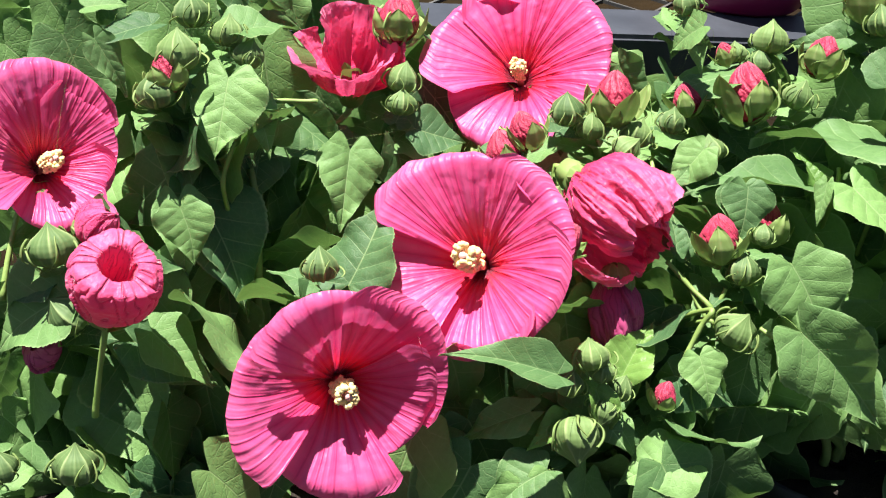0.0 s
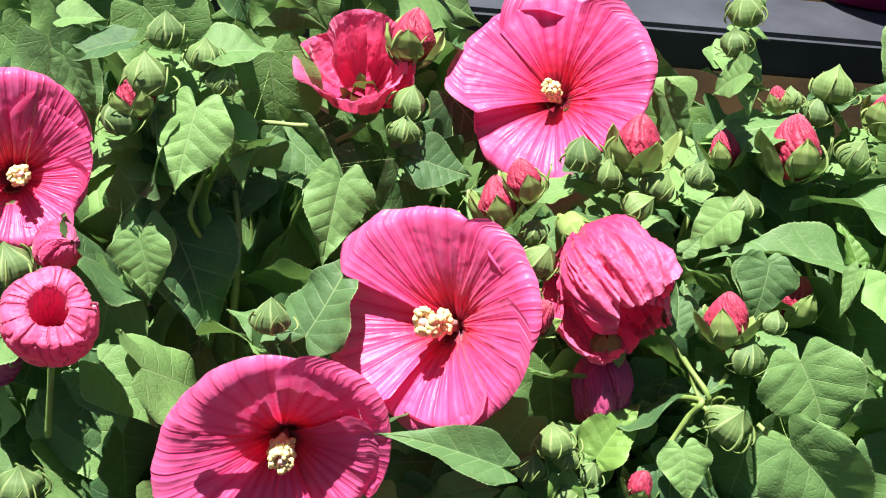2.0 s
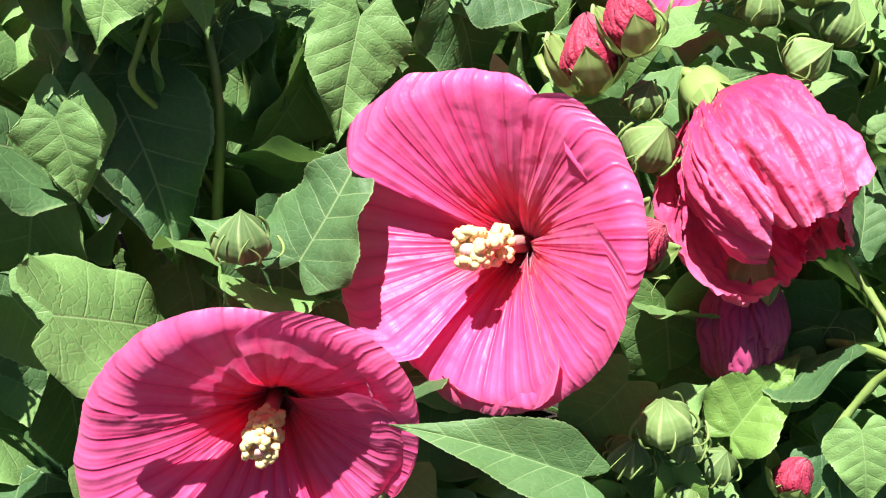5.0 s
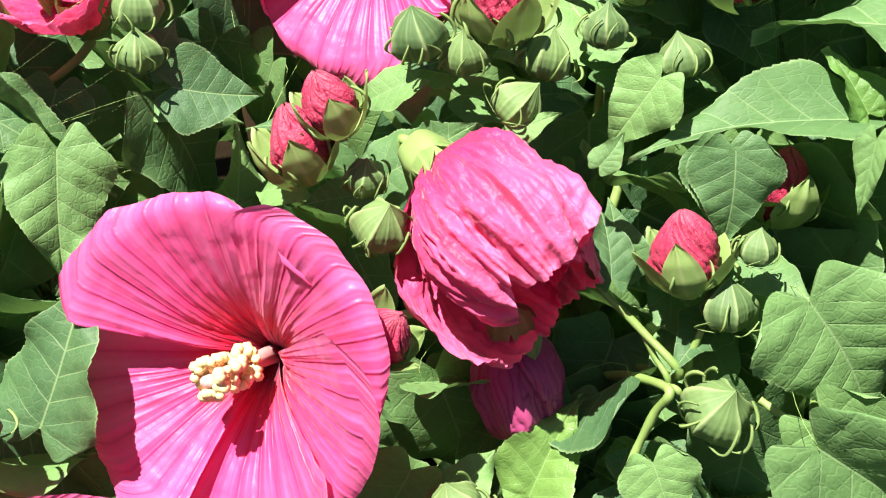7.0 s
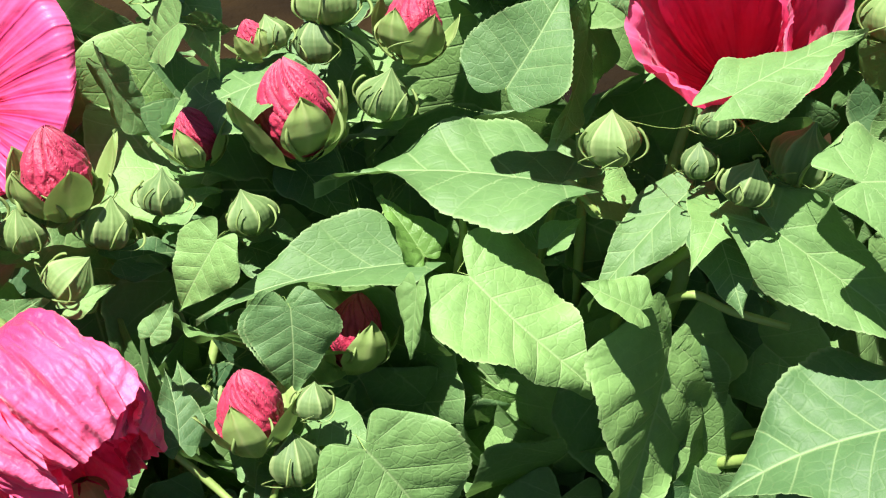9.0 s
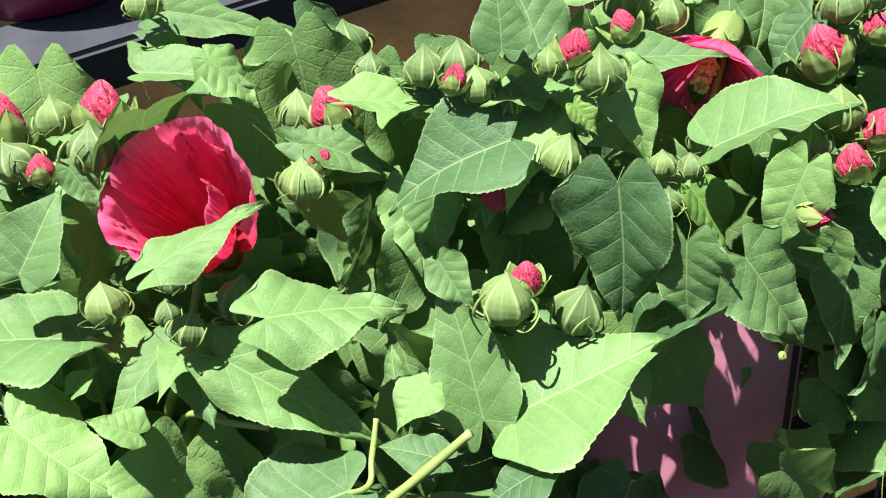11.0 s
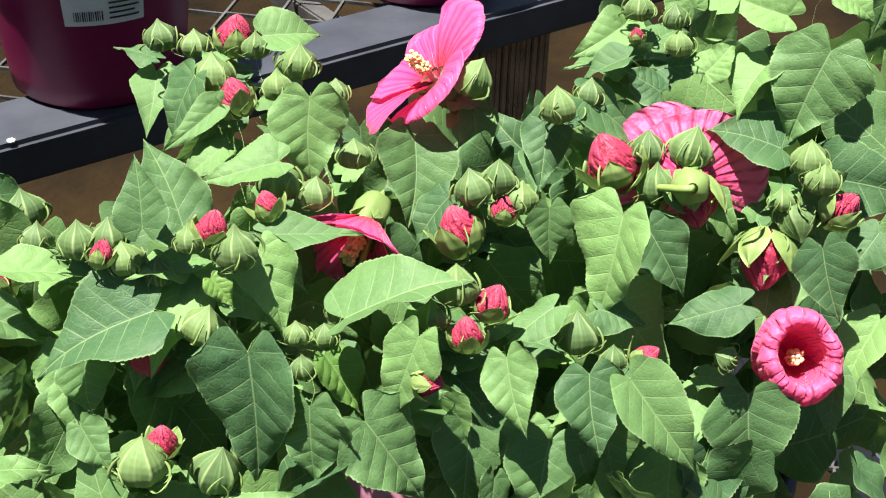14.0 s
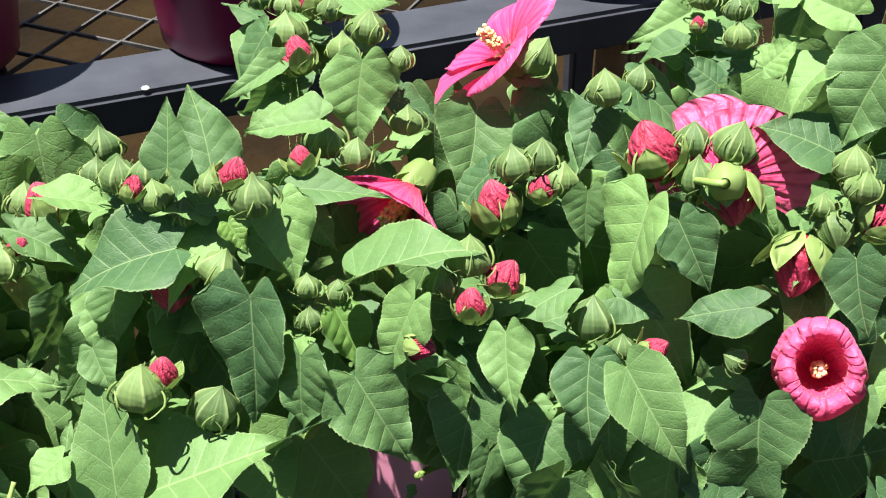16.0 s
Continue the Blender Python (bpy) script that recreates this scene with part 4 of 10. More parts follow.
green_bud((-0.153, 0.114, 1.232), (0.05, 0.25, 0.97), 0.0144)
green_bud((-0.289, 0.031, 1.079), (-0.21, 0.26, 0.95), 0.0210)
green_bud((0.008, 0.187, 1.169), (0.17, 0.22, 0.96), 0.0154)
green_bud((0.006, 0.171, 1.153), (0.05, 0.25, 0.97), 0.0143)
green_bud((-0.082, -0.014, 1.087), (-0.04, 0.32, 0.94), 0.0151)
green_bud((0.138, -0.060, 1.033), (-0.21, 0.26, 0.95), 0.0159)
green_bud((0.124, -0.064, 1.006), (0.12, 0.10, 0.99), 0.0125)
green_bud((0.171, -0.059, 0.998), (0.23, 0.06, 0.97), 0.0113)
green_bud((0.129, -0.089, 0.966), (-0.05, -0.77, -0.63), 0.0222)
green_bud((-0.269, -0.052, 0.926), (-0.01, 0.14, 0.99), 0.0191)
green_bud((-0.328, -0.034, 0.910), (-0.14, 0.16, 0.98), 0.0145)
green_bud((-0.277, 0.015, 1.024), (-0.74, 0.07, 0.66), 0.0189)
green_bud((-0.210, 0.079, 1.193), (-0.21, 0.26, 0.95), 0.0171)
green_bud((0.153, 0.145, 1.161), (-0.11, 0.11, 0.98), 0.0164)
green_bud((0.221, 0.137, 1.144), (0.33, 0.39, 0.86), 0.0156)
green_bud((0.252, 0.138, 1.156), (0.21, 0.42, 0.88), 0.0130)
green_bud((0.297, 0.142, 1.129), (-0.17, 0.41, 0.89), 0.0154)
green_bud((0.121, 0.054, 1.114), (0.33, -0.14, 0.93), 0.0155)
green_bud((0.199, 0.099, 1.144), (0.74, 0.14, 0.65), 0.0139)
green_bud((0.303, 0.015, 1.104), (0.21, 0.42, 0.88), 0.0104)
green_bud((0.289, 0.006, 1.074), (0.08, 0.43, 0.90), 0.0147)
green_bud((0.279, -0.029, 1.037), (0.33, -0.14, 0.93), 0.0195)
red_bud((0.113, -0.018, 1.112), (0.54, -0.07, 0.84), 0.0140)
green_bud((0.364, 0.207, 1.217), (0.09, 0.32, 0.94), 0.0182)
green_bud((0.354, 0.198, 1.195), (0.09, 0.32, 0.94), 0.0145)
green_bud((0.383, 0.159, 1.178), (0.32, 0.22, 0.93), 0.0159)
green_bud((0.476, 0.061, 1.195), (0.09, 0.32, 0.94), 0.0152)
green_bud((0.510, 0.030, 1.196), (0.09, 0.32, 0.94), 0.0097)
green_bud((0.515, -0.008, 1.211), (0.43, 0.15, 0.89), 0.0126)
green_bud((0.519, 0.035, 1.217), (0.09, 0.32, 0.94), 0.0103)
green_bud((0.553, 0.006, 1.207), (0.32, 0.22, 0.92), 0.0164)
green_bud((0.643, 0.120, 1.254), (0.15, 0.30, 0.94), 0.0155)
green_bud((0.618, 0.047, 1.252), (0.15, 0.30, 0.94), 0.0172)
green_bud((0.488, 0.167, 1.277), (0.09, 0.32, 0.94), 0.0146)
green_bud((0.500, 0.114, 1.278), (0.21, 0.28, 0.94), 0.0174)
green_bud((0.279, 0.224, 1.268), (-0.27, 0.07, 0.96), 0.0159)
green_bud((0.454, 0.169, 1.253), (-0.28, 0.39, 0.88), 0.0169)
green_bud((0.568, 0.200, 1.324), (0.21, 0.25, 0.94), 0.0131)
green_bud((0.665, 0.191, 1.261), (-0.01, 0.35, 0.93), 0.0157)
green_bud((0.884, 0.327, 1.309), (-0.01, 0.28, 0.96), 0.0157)
green_bud((0.898, 0.282, 1.317), (0.10, 0.23, 0.97), 0.0146)
green_bud((0.911, 0.182, 1.352), (0.10, 0.23, 0.97), 0.0120)
green_bud((0.870, 0.177, 1.339), (0.10, 0.23, 0.97), 0.0180)
green_bud((0.905, 0.132, 1.339), (0.10, 0.23, 0.97), 0.0131)
green_bud((0.932, 0.148, 1.348), (0.22, 0.16, 0.96), 0.0170)
green_bud((0.867, 0.053, 1.305), (0.10, 0.23, 0.97), 0.0173)
green_bud((0.883, 0.029, 1.301), (0.22, 0.16, 0.96), 0.0133)
green_bud((0.789, -0.040, 1.323), (0.07, 0.21, 0.98), 0.0161)
green_bud((0.764, -0.022, 1.328), (0.07, 0.21, 0.98), 0.0110)
green_bud((0.747, -0.002, 1.296), (0.07, 0.21, 0.98), 0.0113)
green_bud((0.729, 0.008, 1.307), (-0.03, 0.27, 0.97), 0.0129)
green_bud((0.728, 0.033, 1.314), (0.07, 0.21, 0.98), 0.0144)
green_bud((0.713, 0.204, 1.248), (-0.03, 0.27, 0.97), 0.0184)
green_bud((0.688, 0.204, 1.249), (0.09, 0.23, 0.97), 0.0142)
green_bud((0.699, 0.120, 1.270), (0.20, 0.16, 0.96), 0.0128)
green_bud((0.710, 0.046, 1.307), (0.07, 0.21, 0.98), 0.0154)
green_bud((0.925, -0.101, 1.282), (0.09, 0.23, 0.97), 0.0160)
green_bud((0.903, -0.104, 1.267), (0.07, 0.21, 0.98), 0.0127)
green_bud((0.860, -0.053, 1.254), (0.19, 0.14, 0.97), 0.0117)
green_bud((0.816, -0.070, 1.262), (0.06, 0.21, 0.98), 0.0099)
green_bud((0.839, -0.068, 1.250), (0.04, 0.22, 0.98), 0.0092)
green_bud((0.814, -0.081, 1.241), (0.04, 0.22, 0.98), 0.0099)
green_bud((1.004, -0.141, 1.237), (0.09, 0.23, 0.97), 0.0174)
green_bud((1.011, -0.174, 1.234), (0.09, 0.23, 0.97), 0.0103)
green_bud((0.996, -0.013, 1.295), (-0.12, 0.32, 0.94), 0.0160)
green_bud((1.014, -0.021, 1.302), (0.10, 0.23, 0.97), 0.0140)
green_bud((1.026, -0.033, 1.288), (0.22, 0.16, 0.96), 0.0151)
green_bud((1.058, -0.031, 1.356), (-0.01, 0.28, 0.96), 0.0147)
green_bud((1.085, -0.032, 1.361), (0.22, 0.16, 0.96), 0.0120)
green_bud((1.108, -0.078, 1.329), (0.10, 0.23, 0.97), 0.0137)
green_bud((1.129, -0.102, 1.335), (0.31, 0.08, 0.94), 0.0169)
green_bud((1.103, -0.098, 1.310), (0.10, 0.23, 0.97), 0.0155)
green_bud((1.169, -0.181, 1.300), (-0.39, -0.69, -0.60), 0.0153)
green_bud((1.162, -0.167, 1.315), (0.09, 0.23, 0.97), 0.0102)
green_bud((1.177, -0.173, 1.347), (0.10, 0.23, 0.97), 0.0139)
green_bud((1.177, -0.187, 1.338), (0.22, 0.16, 0.96), 0.0130)
green_bud((1.070, -0.223, 1.243), (-0.79, 0.35, 0.52), 0.0093)
green_bud((0.740, -0.096, 1.194), (0.32, -0.04, 0.95), 0.0178)
green_bud((0.692, -0.092, 1.221), (0.15, 0.13, 0.98), 0.0182)
green_bud((1.146, -0.009, 1.409), (0.10, 0.23, 0.97), 0.0126)
green_bud((1.157, -0.037, 1.409), (0.10, 0.23, 0.97), 0.0110)
green_bud((1.154, -0.049, 1.392), (0.10, 0.23, 0.97), 0.0110)
green_bud((0.938, 0.068, 1.301), (0.10, 0.23, 0.97), 0.0140)
green_bud((0.949, 0.117, 1.329), (0.10, 0.23, 0.97), 0.0113)
green_bud((0.763, -0.038, 1.270), (0.33, -0.04, 0.94), 0.0170)
green_bud((1.048, 0.070, 1.338), (0.50, -0.08, 0.87), 0.0174)
bloom((0.063, 0.022, 1.066), (-0.515, -0.663, 0.542), -17, 0.104, (36, 60, 70), seed=1, column=0.50, rounding=0.12, lift=0.10, jig=3,
      petals=[(135, 1.06, 0.98, -3), (50, 1.03, 1.08, 1), (357, 1.04, 1.0, -2), (303, 0.95, 1.05, 1), (228, 1.0, 0.88, -2)])
bloom((-0.065, -0.036, 0.995), (0.028, -0.945, 0.326), 2, 0.104, (34, 54, 64), seed=2, column=0.46, rounding=0.10, lift=0.11, jig=3,
      petals=[(92, 1.08, 1.15, -4), (34, 1.06, 1.0, 0), (341, 0.85, 1.0, -2), (243, 0.97, 1.1, 2), (164, 1.1, 1.2, 0)])
bloom((0.149, 0.29, 1.128), (-0.329, -0.665, 0.67), -16, 0.099, (38, 68, 82), seed=3, column=0.4, lift=0.10, jig=4,
      petals=[(177, 1.1, 0.9, -4), (108, 1.08, 0.95, 4), (45, 1.12, 1.0, -5), (0, 0.85, 0.85, 4), (276, 1.03, 0.95, 0)])
bloom((-0.305, 0.112, 1.103), (0.345, -0.729, 0.591), 15, 0.085, (38, 58, 74), seed=4, column=0.45, lift=0.10,
      petals=[(63, 1.2, 1.0, 0), (15, 0.93, 0.9, 0), (300, 0.75, 0.9, 0), (245, 0.8, 1.0, 0), (140, 1.1, 1.0, 0)])
bloom((1.049, 0.117, 1.310), (-0.626, 0.306, 0.717), 20, 0.074, (40, 68, 80), seed=5, column=0.42, rounding=0.10, lift=0.10,
      petals=[(256, 1.02, 1.0, 0), (330, 0.9, 1.1, 4), (58, 1.02, 1.0, 0), (118, 0.85, 0.9, 4), (190, 0.85, 0.9, 0)])
bloom((0.931, 0.033, 1.263), (-0.760, -0.544, -0.356), 11, 0.069, (48, 50, 44), seed=6, column=0.5, rounding=0.1, roll=30,
      petals=[(80, 1.05, 1.1, 0), (20, 1.05, 1.0, 0), (300, 0.85, 0.9, 0), (225, 0.85, 0.9, 0), (150, 0.95, 1.0, 0)])
bloom((1.111, -0.124, 1.319), (0.55, 0.68, -0.42), 0, 0.069, (30, 56, 68), seed=7, mat=CRUMPLED, sepal=0.009, column=0.0, roll=40, rounding=0.10, label="pink hibiscus flower seen from behind",
      petals=[(90, 0.95, 1.2, 0), (36, 1.1, 1.0, 4), (144, 1.1, 1.0, 4), (235, 0.5, 0.8, -10), (305, 0.5, 0.8, -10)])
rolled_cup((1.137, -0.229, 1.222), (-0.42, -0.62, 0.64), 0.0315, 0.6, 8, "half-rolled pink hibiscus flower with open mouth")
bloom((0.566, 0.094, 1.183), (-0.405, -0.351, 0.844), 23, 0.107, (58, 20, 5), seed=9, half_width=0.75, column=0.0, mat=CUP, ribs=8, frill=0.035, rough=0.018, lift=0.07, rounding=0.09, roll=40, lip=0.92, jig=5, label="cupped half-open red-pink flower",
      petals=[(170, 0.95, 1.0, 2), (98, 1.05, 1.0, 0), (30, 1.12, 1.0, 6), (318, 1.0, 0.9, -8), (245, 0.92, 1.0, -4)])
crumpled((0.184, 0.019, 1.036), (0.07, -0.44, -0.89), 0.0256, 22, WILTED, 1.45, 5, 0.5, 0.1, 0.9, "wilted purple-pink flower", 0, 7)
crumpled((-0.255, 0.046, 1.088), (0.66, -0.50, 0.56), 0.0198, 25, SPENT, 1.1, 7, 0.25, 0.1, 1.0, "spent crumpled pink flower")
crumpled((-0.300, 0.024, 0.984), (-0.37, -0.55, 0.74), 0.0160, 26, WILTED, 0.8, 5, 0.35, 0.2, 1.1, "wilted dark red flower")
bloom((0.153, 0.085, 1.12), (0.498, -0.853, -0.158), 18, 0.121, (72, 16, -30), seed=21, half_width=0.85, mat=CRUMPLED, ribs=15, frill=0.03, rough=0.05, rounding=0.16, roll=-30, lip=0.85, lift=0.09, column=0.0, sepal=0.012, jig=7, cup=0.05, label="closing crumpled pink hibiscus flower",
      petals=[(100, 1.05, 1.1, 2), (175, 1.0, 1.0, 0), (245, 1.08, 1.1, 4), (330, 1.0, 1.1, 0), (30, 0.9, 0.9, -6)])
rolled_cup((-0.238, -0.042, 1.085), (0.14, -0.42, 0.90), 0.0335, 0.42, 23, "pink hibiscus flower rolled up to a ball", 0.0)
bloom((-0.030, 0.236, 1.140), (-0.05, -0.30, 0.95), 0, 0.088, (84, 26, 2), seed=24, half_width=0.95, mat=CRUMPLED, ribs=9, frill=0.03, rough=0.03, lift=0.17, rounding=0.08, roll=45, lip=0.82, jig=6, column=0.0, label="unfurling pink hibiscus flower",
      petals=[(268, 0.74, 1.35, 8), (335, 0.82, 1.2, 0), (188, 0.92, 1.1, 18), (40, 1.0, 1.3, -8), (128, 1.0, 1.2, -4)])
green_bud((0.271, 0.203, 1.248), (-0.27, 0.07, 0.96), 0.0131)
green_bud((0.329, 0.201, 1.204), (-0.16, 0.39, 0.91), 0.0118)
green_bud((0.117, 0.085, 1.120), (0.13, 0.00, 1.00), 0.0122)
green_bud((0.177, 0.143, 1.146), (0.01, 0.06, 1.00), 0.0134)
green_bud((0.151, -0.060, 1.016), (0.12, 0.10, 0.99), 0.0116)
green_bud((0.153, -0.074, 0.982), (-0.37, -0.71, -0.60), 0.0126)

# ---- leaves that catch the sun ----
leaf((-0.233, 0.183, 1.100), (-0.294, 0.124, 1.044), 0.086, (-0.26, -0.50, 0.82))
leaf((-0.153, 0.083, 1.203), (-0.166, 0.041, 1.157), 0.071, (-0.33, -0.65, 0.69))
leaf((-0.153, 0.122, 1.228), (-0.096, 0.132, 1.239), 0.056, (-0.17, -0.16, 0.97))
leaf((-0.214, 0.129, 1.230), (-0.266, 0.105, 1.222), 0.036, (-0.07, -0.18, 0.99))
leaf((-0.267, 0.140, 1.238), (-0.240, 0.138, 1.246), 0.042, (-0.28, -0.29, 0.91))
leaf((-0.258, 0.108, 1.222), (-0.229, 0.094, 1.181), 0.029, (0.31, -0.81, 0.50))
leaf((-0.108, 0.118, 1.154), (-0.166, 0.104, 1.106), 0.102, (0.57, -0.66, -0.49))
leaf((-0.096, 0.189, 1.131), (-0.019, 0.146, 1.072), 0.085, (-0.48, -0.88, 0.02))
leaf((0.020, 0.164, 1.130), (0.065, 0.159, 1.123), 0.052, (0.04, -0.69, 0.72))
leaf((-0.063, 0.161, 1.086), (-0.089, 0.111, 1.030), 0.119, (0.87, -0.49, 0.04))
leaf((-0.167, 0.106, 1.087), (-0.132, 0.046, 1.005), 0.119, (0.77, -0.32, 0.55))
leaf((-0.190, 0.038, 1.109), (-0.179, 0.014, 1.070), 0.048, (-0.09, -0.87, 0.49))
leaf((-0.056, -0.004, 1.063), (-0.032, 0.032, 1.114), 0.086, (-0.61, -0.47, 0.63))
leaf((-0.279, 0.028, 1.034), (-0.343, 0.029, 0.985), 0.093, (-0.52, -0.51, 0.68))
leaf((-0.224, -0.008, 1.011), (-0.158, -0.025, 0.986), 0.051, (0.04, -0.78, 0.64))
leaf((-0.328, 0.061, 0.956), (-0.348, 0.035, 0.889), 0.066, (0.72, -0.69, 0.05))
leaf((-0.247, 0.036, 0.949), (-0.202, -0.020, 0.895), 0.102, (-0.35, -0.70, 0.61))
leaf((-0.263, -0.009, 0.881), (-0.185, -0.039, 0.863), 0.110, (-0.33, -0.39, -0.86))
leaf((-0.196, -0.005, 0.943), (-0.183, -0.029, 0.880), 0.080, (0.86, -0.38, 0.34))
leaf((0.096, -0.109, 1.046), (0.007, -0.107, 1.072), 0.038, (0.22, -0.49, 0.84))
leaf((0.096, -0.058, 0.974), (0.034, -0.047, 0.934), 0.037, (-0.54, -0.42, 0.72))
leaf((0.107, -0.092, 0.939), (0.067, -0.099, 0.908), 0.076, (-0.45, -0.53, 0.71))
leaf((0.234, -0.086, 0.940), (0.172, -0.086, 0.920), 0.068, (-0.27, -0.45, 0.85))
leaf((0.179, -0.037, 0.994), (0.207, -0.010, 1.038), 0.047, (-0.48, -0.59, 0.66), young=True)
leaf((0.227, -0.037, 0.994), (0.283, -0.056, 0.974), 0.059, (-0.08, -0.81, 0.58))
leaf((0.223, -0.066, 0.965), (0.288, -0.087, 0.936), 0.063, (-0.47, -0.45, -0.76))
leaf((0.308, -0.080, 1.064), (0.389, -0.116, 0.986), 0.077, (-0.19, -0.95, 0.25))
leaf((0.300, 0.066, 1.125), (0.297, 0.041, 1.097), 0.067, (-0.02, -0.74, 0.67))
leaf((0.234, 0.028, 1.080), (0.235, 0.064, 1.102), 0.028, (0.16, -0.50, 0.85))
leaf((0.133, 0.018, 1.033), (0.178, 0.009, 1.029), 0.070, (-0.21, -0.67, -0.72))
leaf((0.240, -0.001, 1.034), (0.191, 0.006, 0.987), 0.100, (0.45, -0.69, -0.57))
leaf((0.248, -0.017, 0.993), (0.262, -0.030, 0.952), 0.080, (-0.65, -0.76, 0.03))
leaf((0.034, 0.035, 1.011), (-0.034, 0.047, 1.009), 0.039, (-0.60, -0.36, 0.71))
leaf((0.458, 0.080, 1.157), (0.335, 0.142, 1.155), 0.099, (0.02, 0.08, 0.99))
leaf((0.376, 0.088, 1.117), (0.258, 0.088, 1.129), 0.057, (0.10, -0.01, 0.99))
leaf((0.322, 0.195, 1.177), (0.249, 0.186, 1.158), 0.042, (-0.16, -0.50, 0.85))
leaf((0.237, 0.255, 1.166), (0.251, 0.218, 1.138), 0.076, (-0.95, -0.33, -0.01))
leaf((0.275, 0.107, 1.143), (0.242, 0.097, 1.106), 0.042, (-0.44, -0.68, 0.60))
leaf((0.303, 0.061, 1.127), (0.297, 0.037, 1.096), 0.063, (-0.01, -0.79, 0.61))
leaf((0.312, 0.068, 1.080), (0.344, 0.063, 1.077), 0.055, (-0.19, -0.91, -0.37))
leaf((0.365, 0.040, 1.143), (0.353, 0.022, 1.111), 0.018, (-0.76, -0.41, 0.50))
leaf((0.382, 0.083, 1.122), (0.369, 0.111, 1.149), 0.029, (0.30, -0.57, 0.76), young=True)
leaf((0.395, 0.046, 1.137), (0.450, -0.015, 1.100), 0.087, (0.28, -0.30, 0.91))
leaf((0.322, -0.013, 1.091), (0.354, -0.055, 1.028), 0.083, (-0.07, -0.83, 0.54))
leaf((0.512, 0.040, 1.168), (0.445, 0.011, 1.144), 0.040, (-0.23, -0.22, 0.95))
leaf((0.495, 0.009, 1.097), (0.461, -0.051, 1.021), 0.129, (0.42, -0.79, 0.44))
leaf((0.468, -0.008, 1.141), (0.446, 0.001, 1.159), 0.038, (0.49, -0.28, 0.82))
leaf((0.239, 0.041, 1.068), (0.242, 0.064, 1.101), 0.039, (0.02, -0.82, 0.57))
leaf((0.284, 0.092, 1.074), (0.240, 0.122, 1.076), 0.065, (-0.46, -0.64, -0.62))
leaf((0.427, 0.071, 1.158), (0.436, 0.053, 1.142), 0.015, (-0.03, -0.66, 0.75))
leaf((0.439, 0.046, 1.145), (0.461, 0.055, 1.155), 0.019, (-0.31, -0.28, 0.92))
leaf((0.572, -0.103, 1.124), (0.470, -0.089, 1.093), 0.104, (-0.29, -0.01, 0.96))
leaf((0.557, -0.035, 1.220), (0.647, -0.046, 1.207), 0.071, (0.11, -0.22, 0.97))
leaf((0.529, -0.013, 1.182), (0.606, -0.088, 1.136), 0.056, (-0.05, -0.57, 0.82))
leaf((0.663, -0.110, 1.146), (0.663, -0.055, 1.236), 0.056, (-0.39, -0.78, 0.48))
leaf((0.506, 0.002, 1.255), (0.584, 0.020, 1.270), 0.039, (-0.14, -0.20, 0.97))
leaf((0.435, 0.194, 1.225), (0.381, 0.206, 1.214), 0.033, (-0.27, -0.55, 0.79))
leaf((0.431, 0.097, 1.213), (0.462, 0.116, 1.250), 0.076, (-0.49, -0.53, 0.69))
leaf((0.630, 0.099, 1.245), (0.687, 0.053, 1.232), 0.029, (-0.12, -0.40, 0.90))
leaf((0.747, 0.033, 1.258), (0.671, 0.029, 1.232), 0.044, (-0.25, -0.53, 0.81))
leaf((0.625, -0.132, 1.152), (0.593, -0.106, 1.163), 0.032, (0.02, -0.38, 0.92))
leaf((0.634, -0.047, 1.106), (0.640, -0.011, 1.140), 0.042, (-0.67, -0.44, 0.60))
leaf((0.678, -0.161, 1.143), (0.640, -0.156, 1.136), 0.048, (-0.18, 0.03, 0.99))
leaf((0.497, 0.063, 1.079), (0.466, 0.072, 1.092), 0.068, (-0.47, -0.64, -0.61))
leaf((0.483, 0.106, 1.274), (0.491, 0.086, 1.250), 0.027, (-0.35, -0.78, 0.52))
leaf((0.495, 0.145, 1.208), (0.477, 0.108, 1.174), 0.092, (0.71, -0.63, 0.31))
leaf((0.626, 0.053, 1.226), (0.661, 0.020, 1.187), 0.058, (-0.72, -0.69, -0.08))
leaf((0.685, 0.031, 1.228), (0.673, -0.012, 1.183), 0.050, (-0.14, -0.70, 0.70))
leaf((0.281, 0.247, 1.284), (0.293, 0.230, 1.273), 0.030, (-0.43, -0.67, 0.61))
leaf((0.634, -0.098, 1.181), (0.605, -0.108, 1.166), 0.036, (-0.39, -0.25, 0.88))
leaf((0.502, 0.010, 1.075), (0.523, -0.017, 1.041), 0.048, (-0.53, -0.79, 0.32))
leaf((0.586, 0.212, 1.306), (0.664, 0.174, 1.287), 0.034, (-0.02, -0.48, 0.88))
leaf((0.555, 0.174, 1.287), (0.621, 0.134, 1.288), 0.045, (-0.08, -0.09, 1.00))
leaf((0.594, 0.149, 1.295), (0.619, 0.125, 1.266), 0.047, (0.37, -0.54, 0.75))
leaf((0.680, -0.116, 1.150), (0.773, -0.142, 1.204), 0.109, (-0.52, -0.05, 0.86))
leaf((0.769, 0.001, 1.323), (0.764, 0.051, 1.371), 0.051, (-0.35, -0.67, 0.66))
leaf((0.737, -0.010, 1.339), (0.743, 0.011, 1.382), 0.036, (-0.42, -0.79, 0.45))
leaf((0.635, 0.061, 1.264), (0.675, 0.032, 1.244), 0.039, (0.13, -0.43, 0.89))
leaf((0.657, 0.056, 1.293), (0.719, 0.033, 1.286), 0.041, (0.08, -0.09, 0.99))
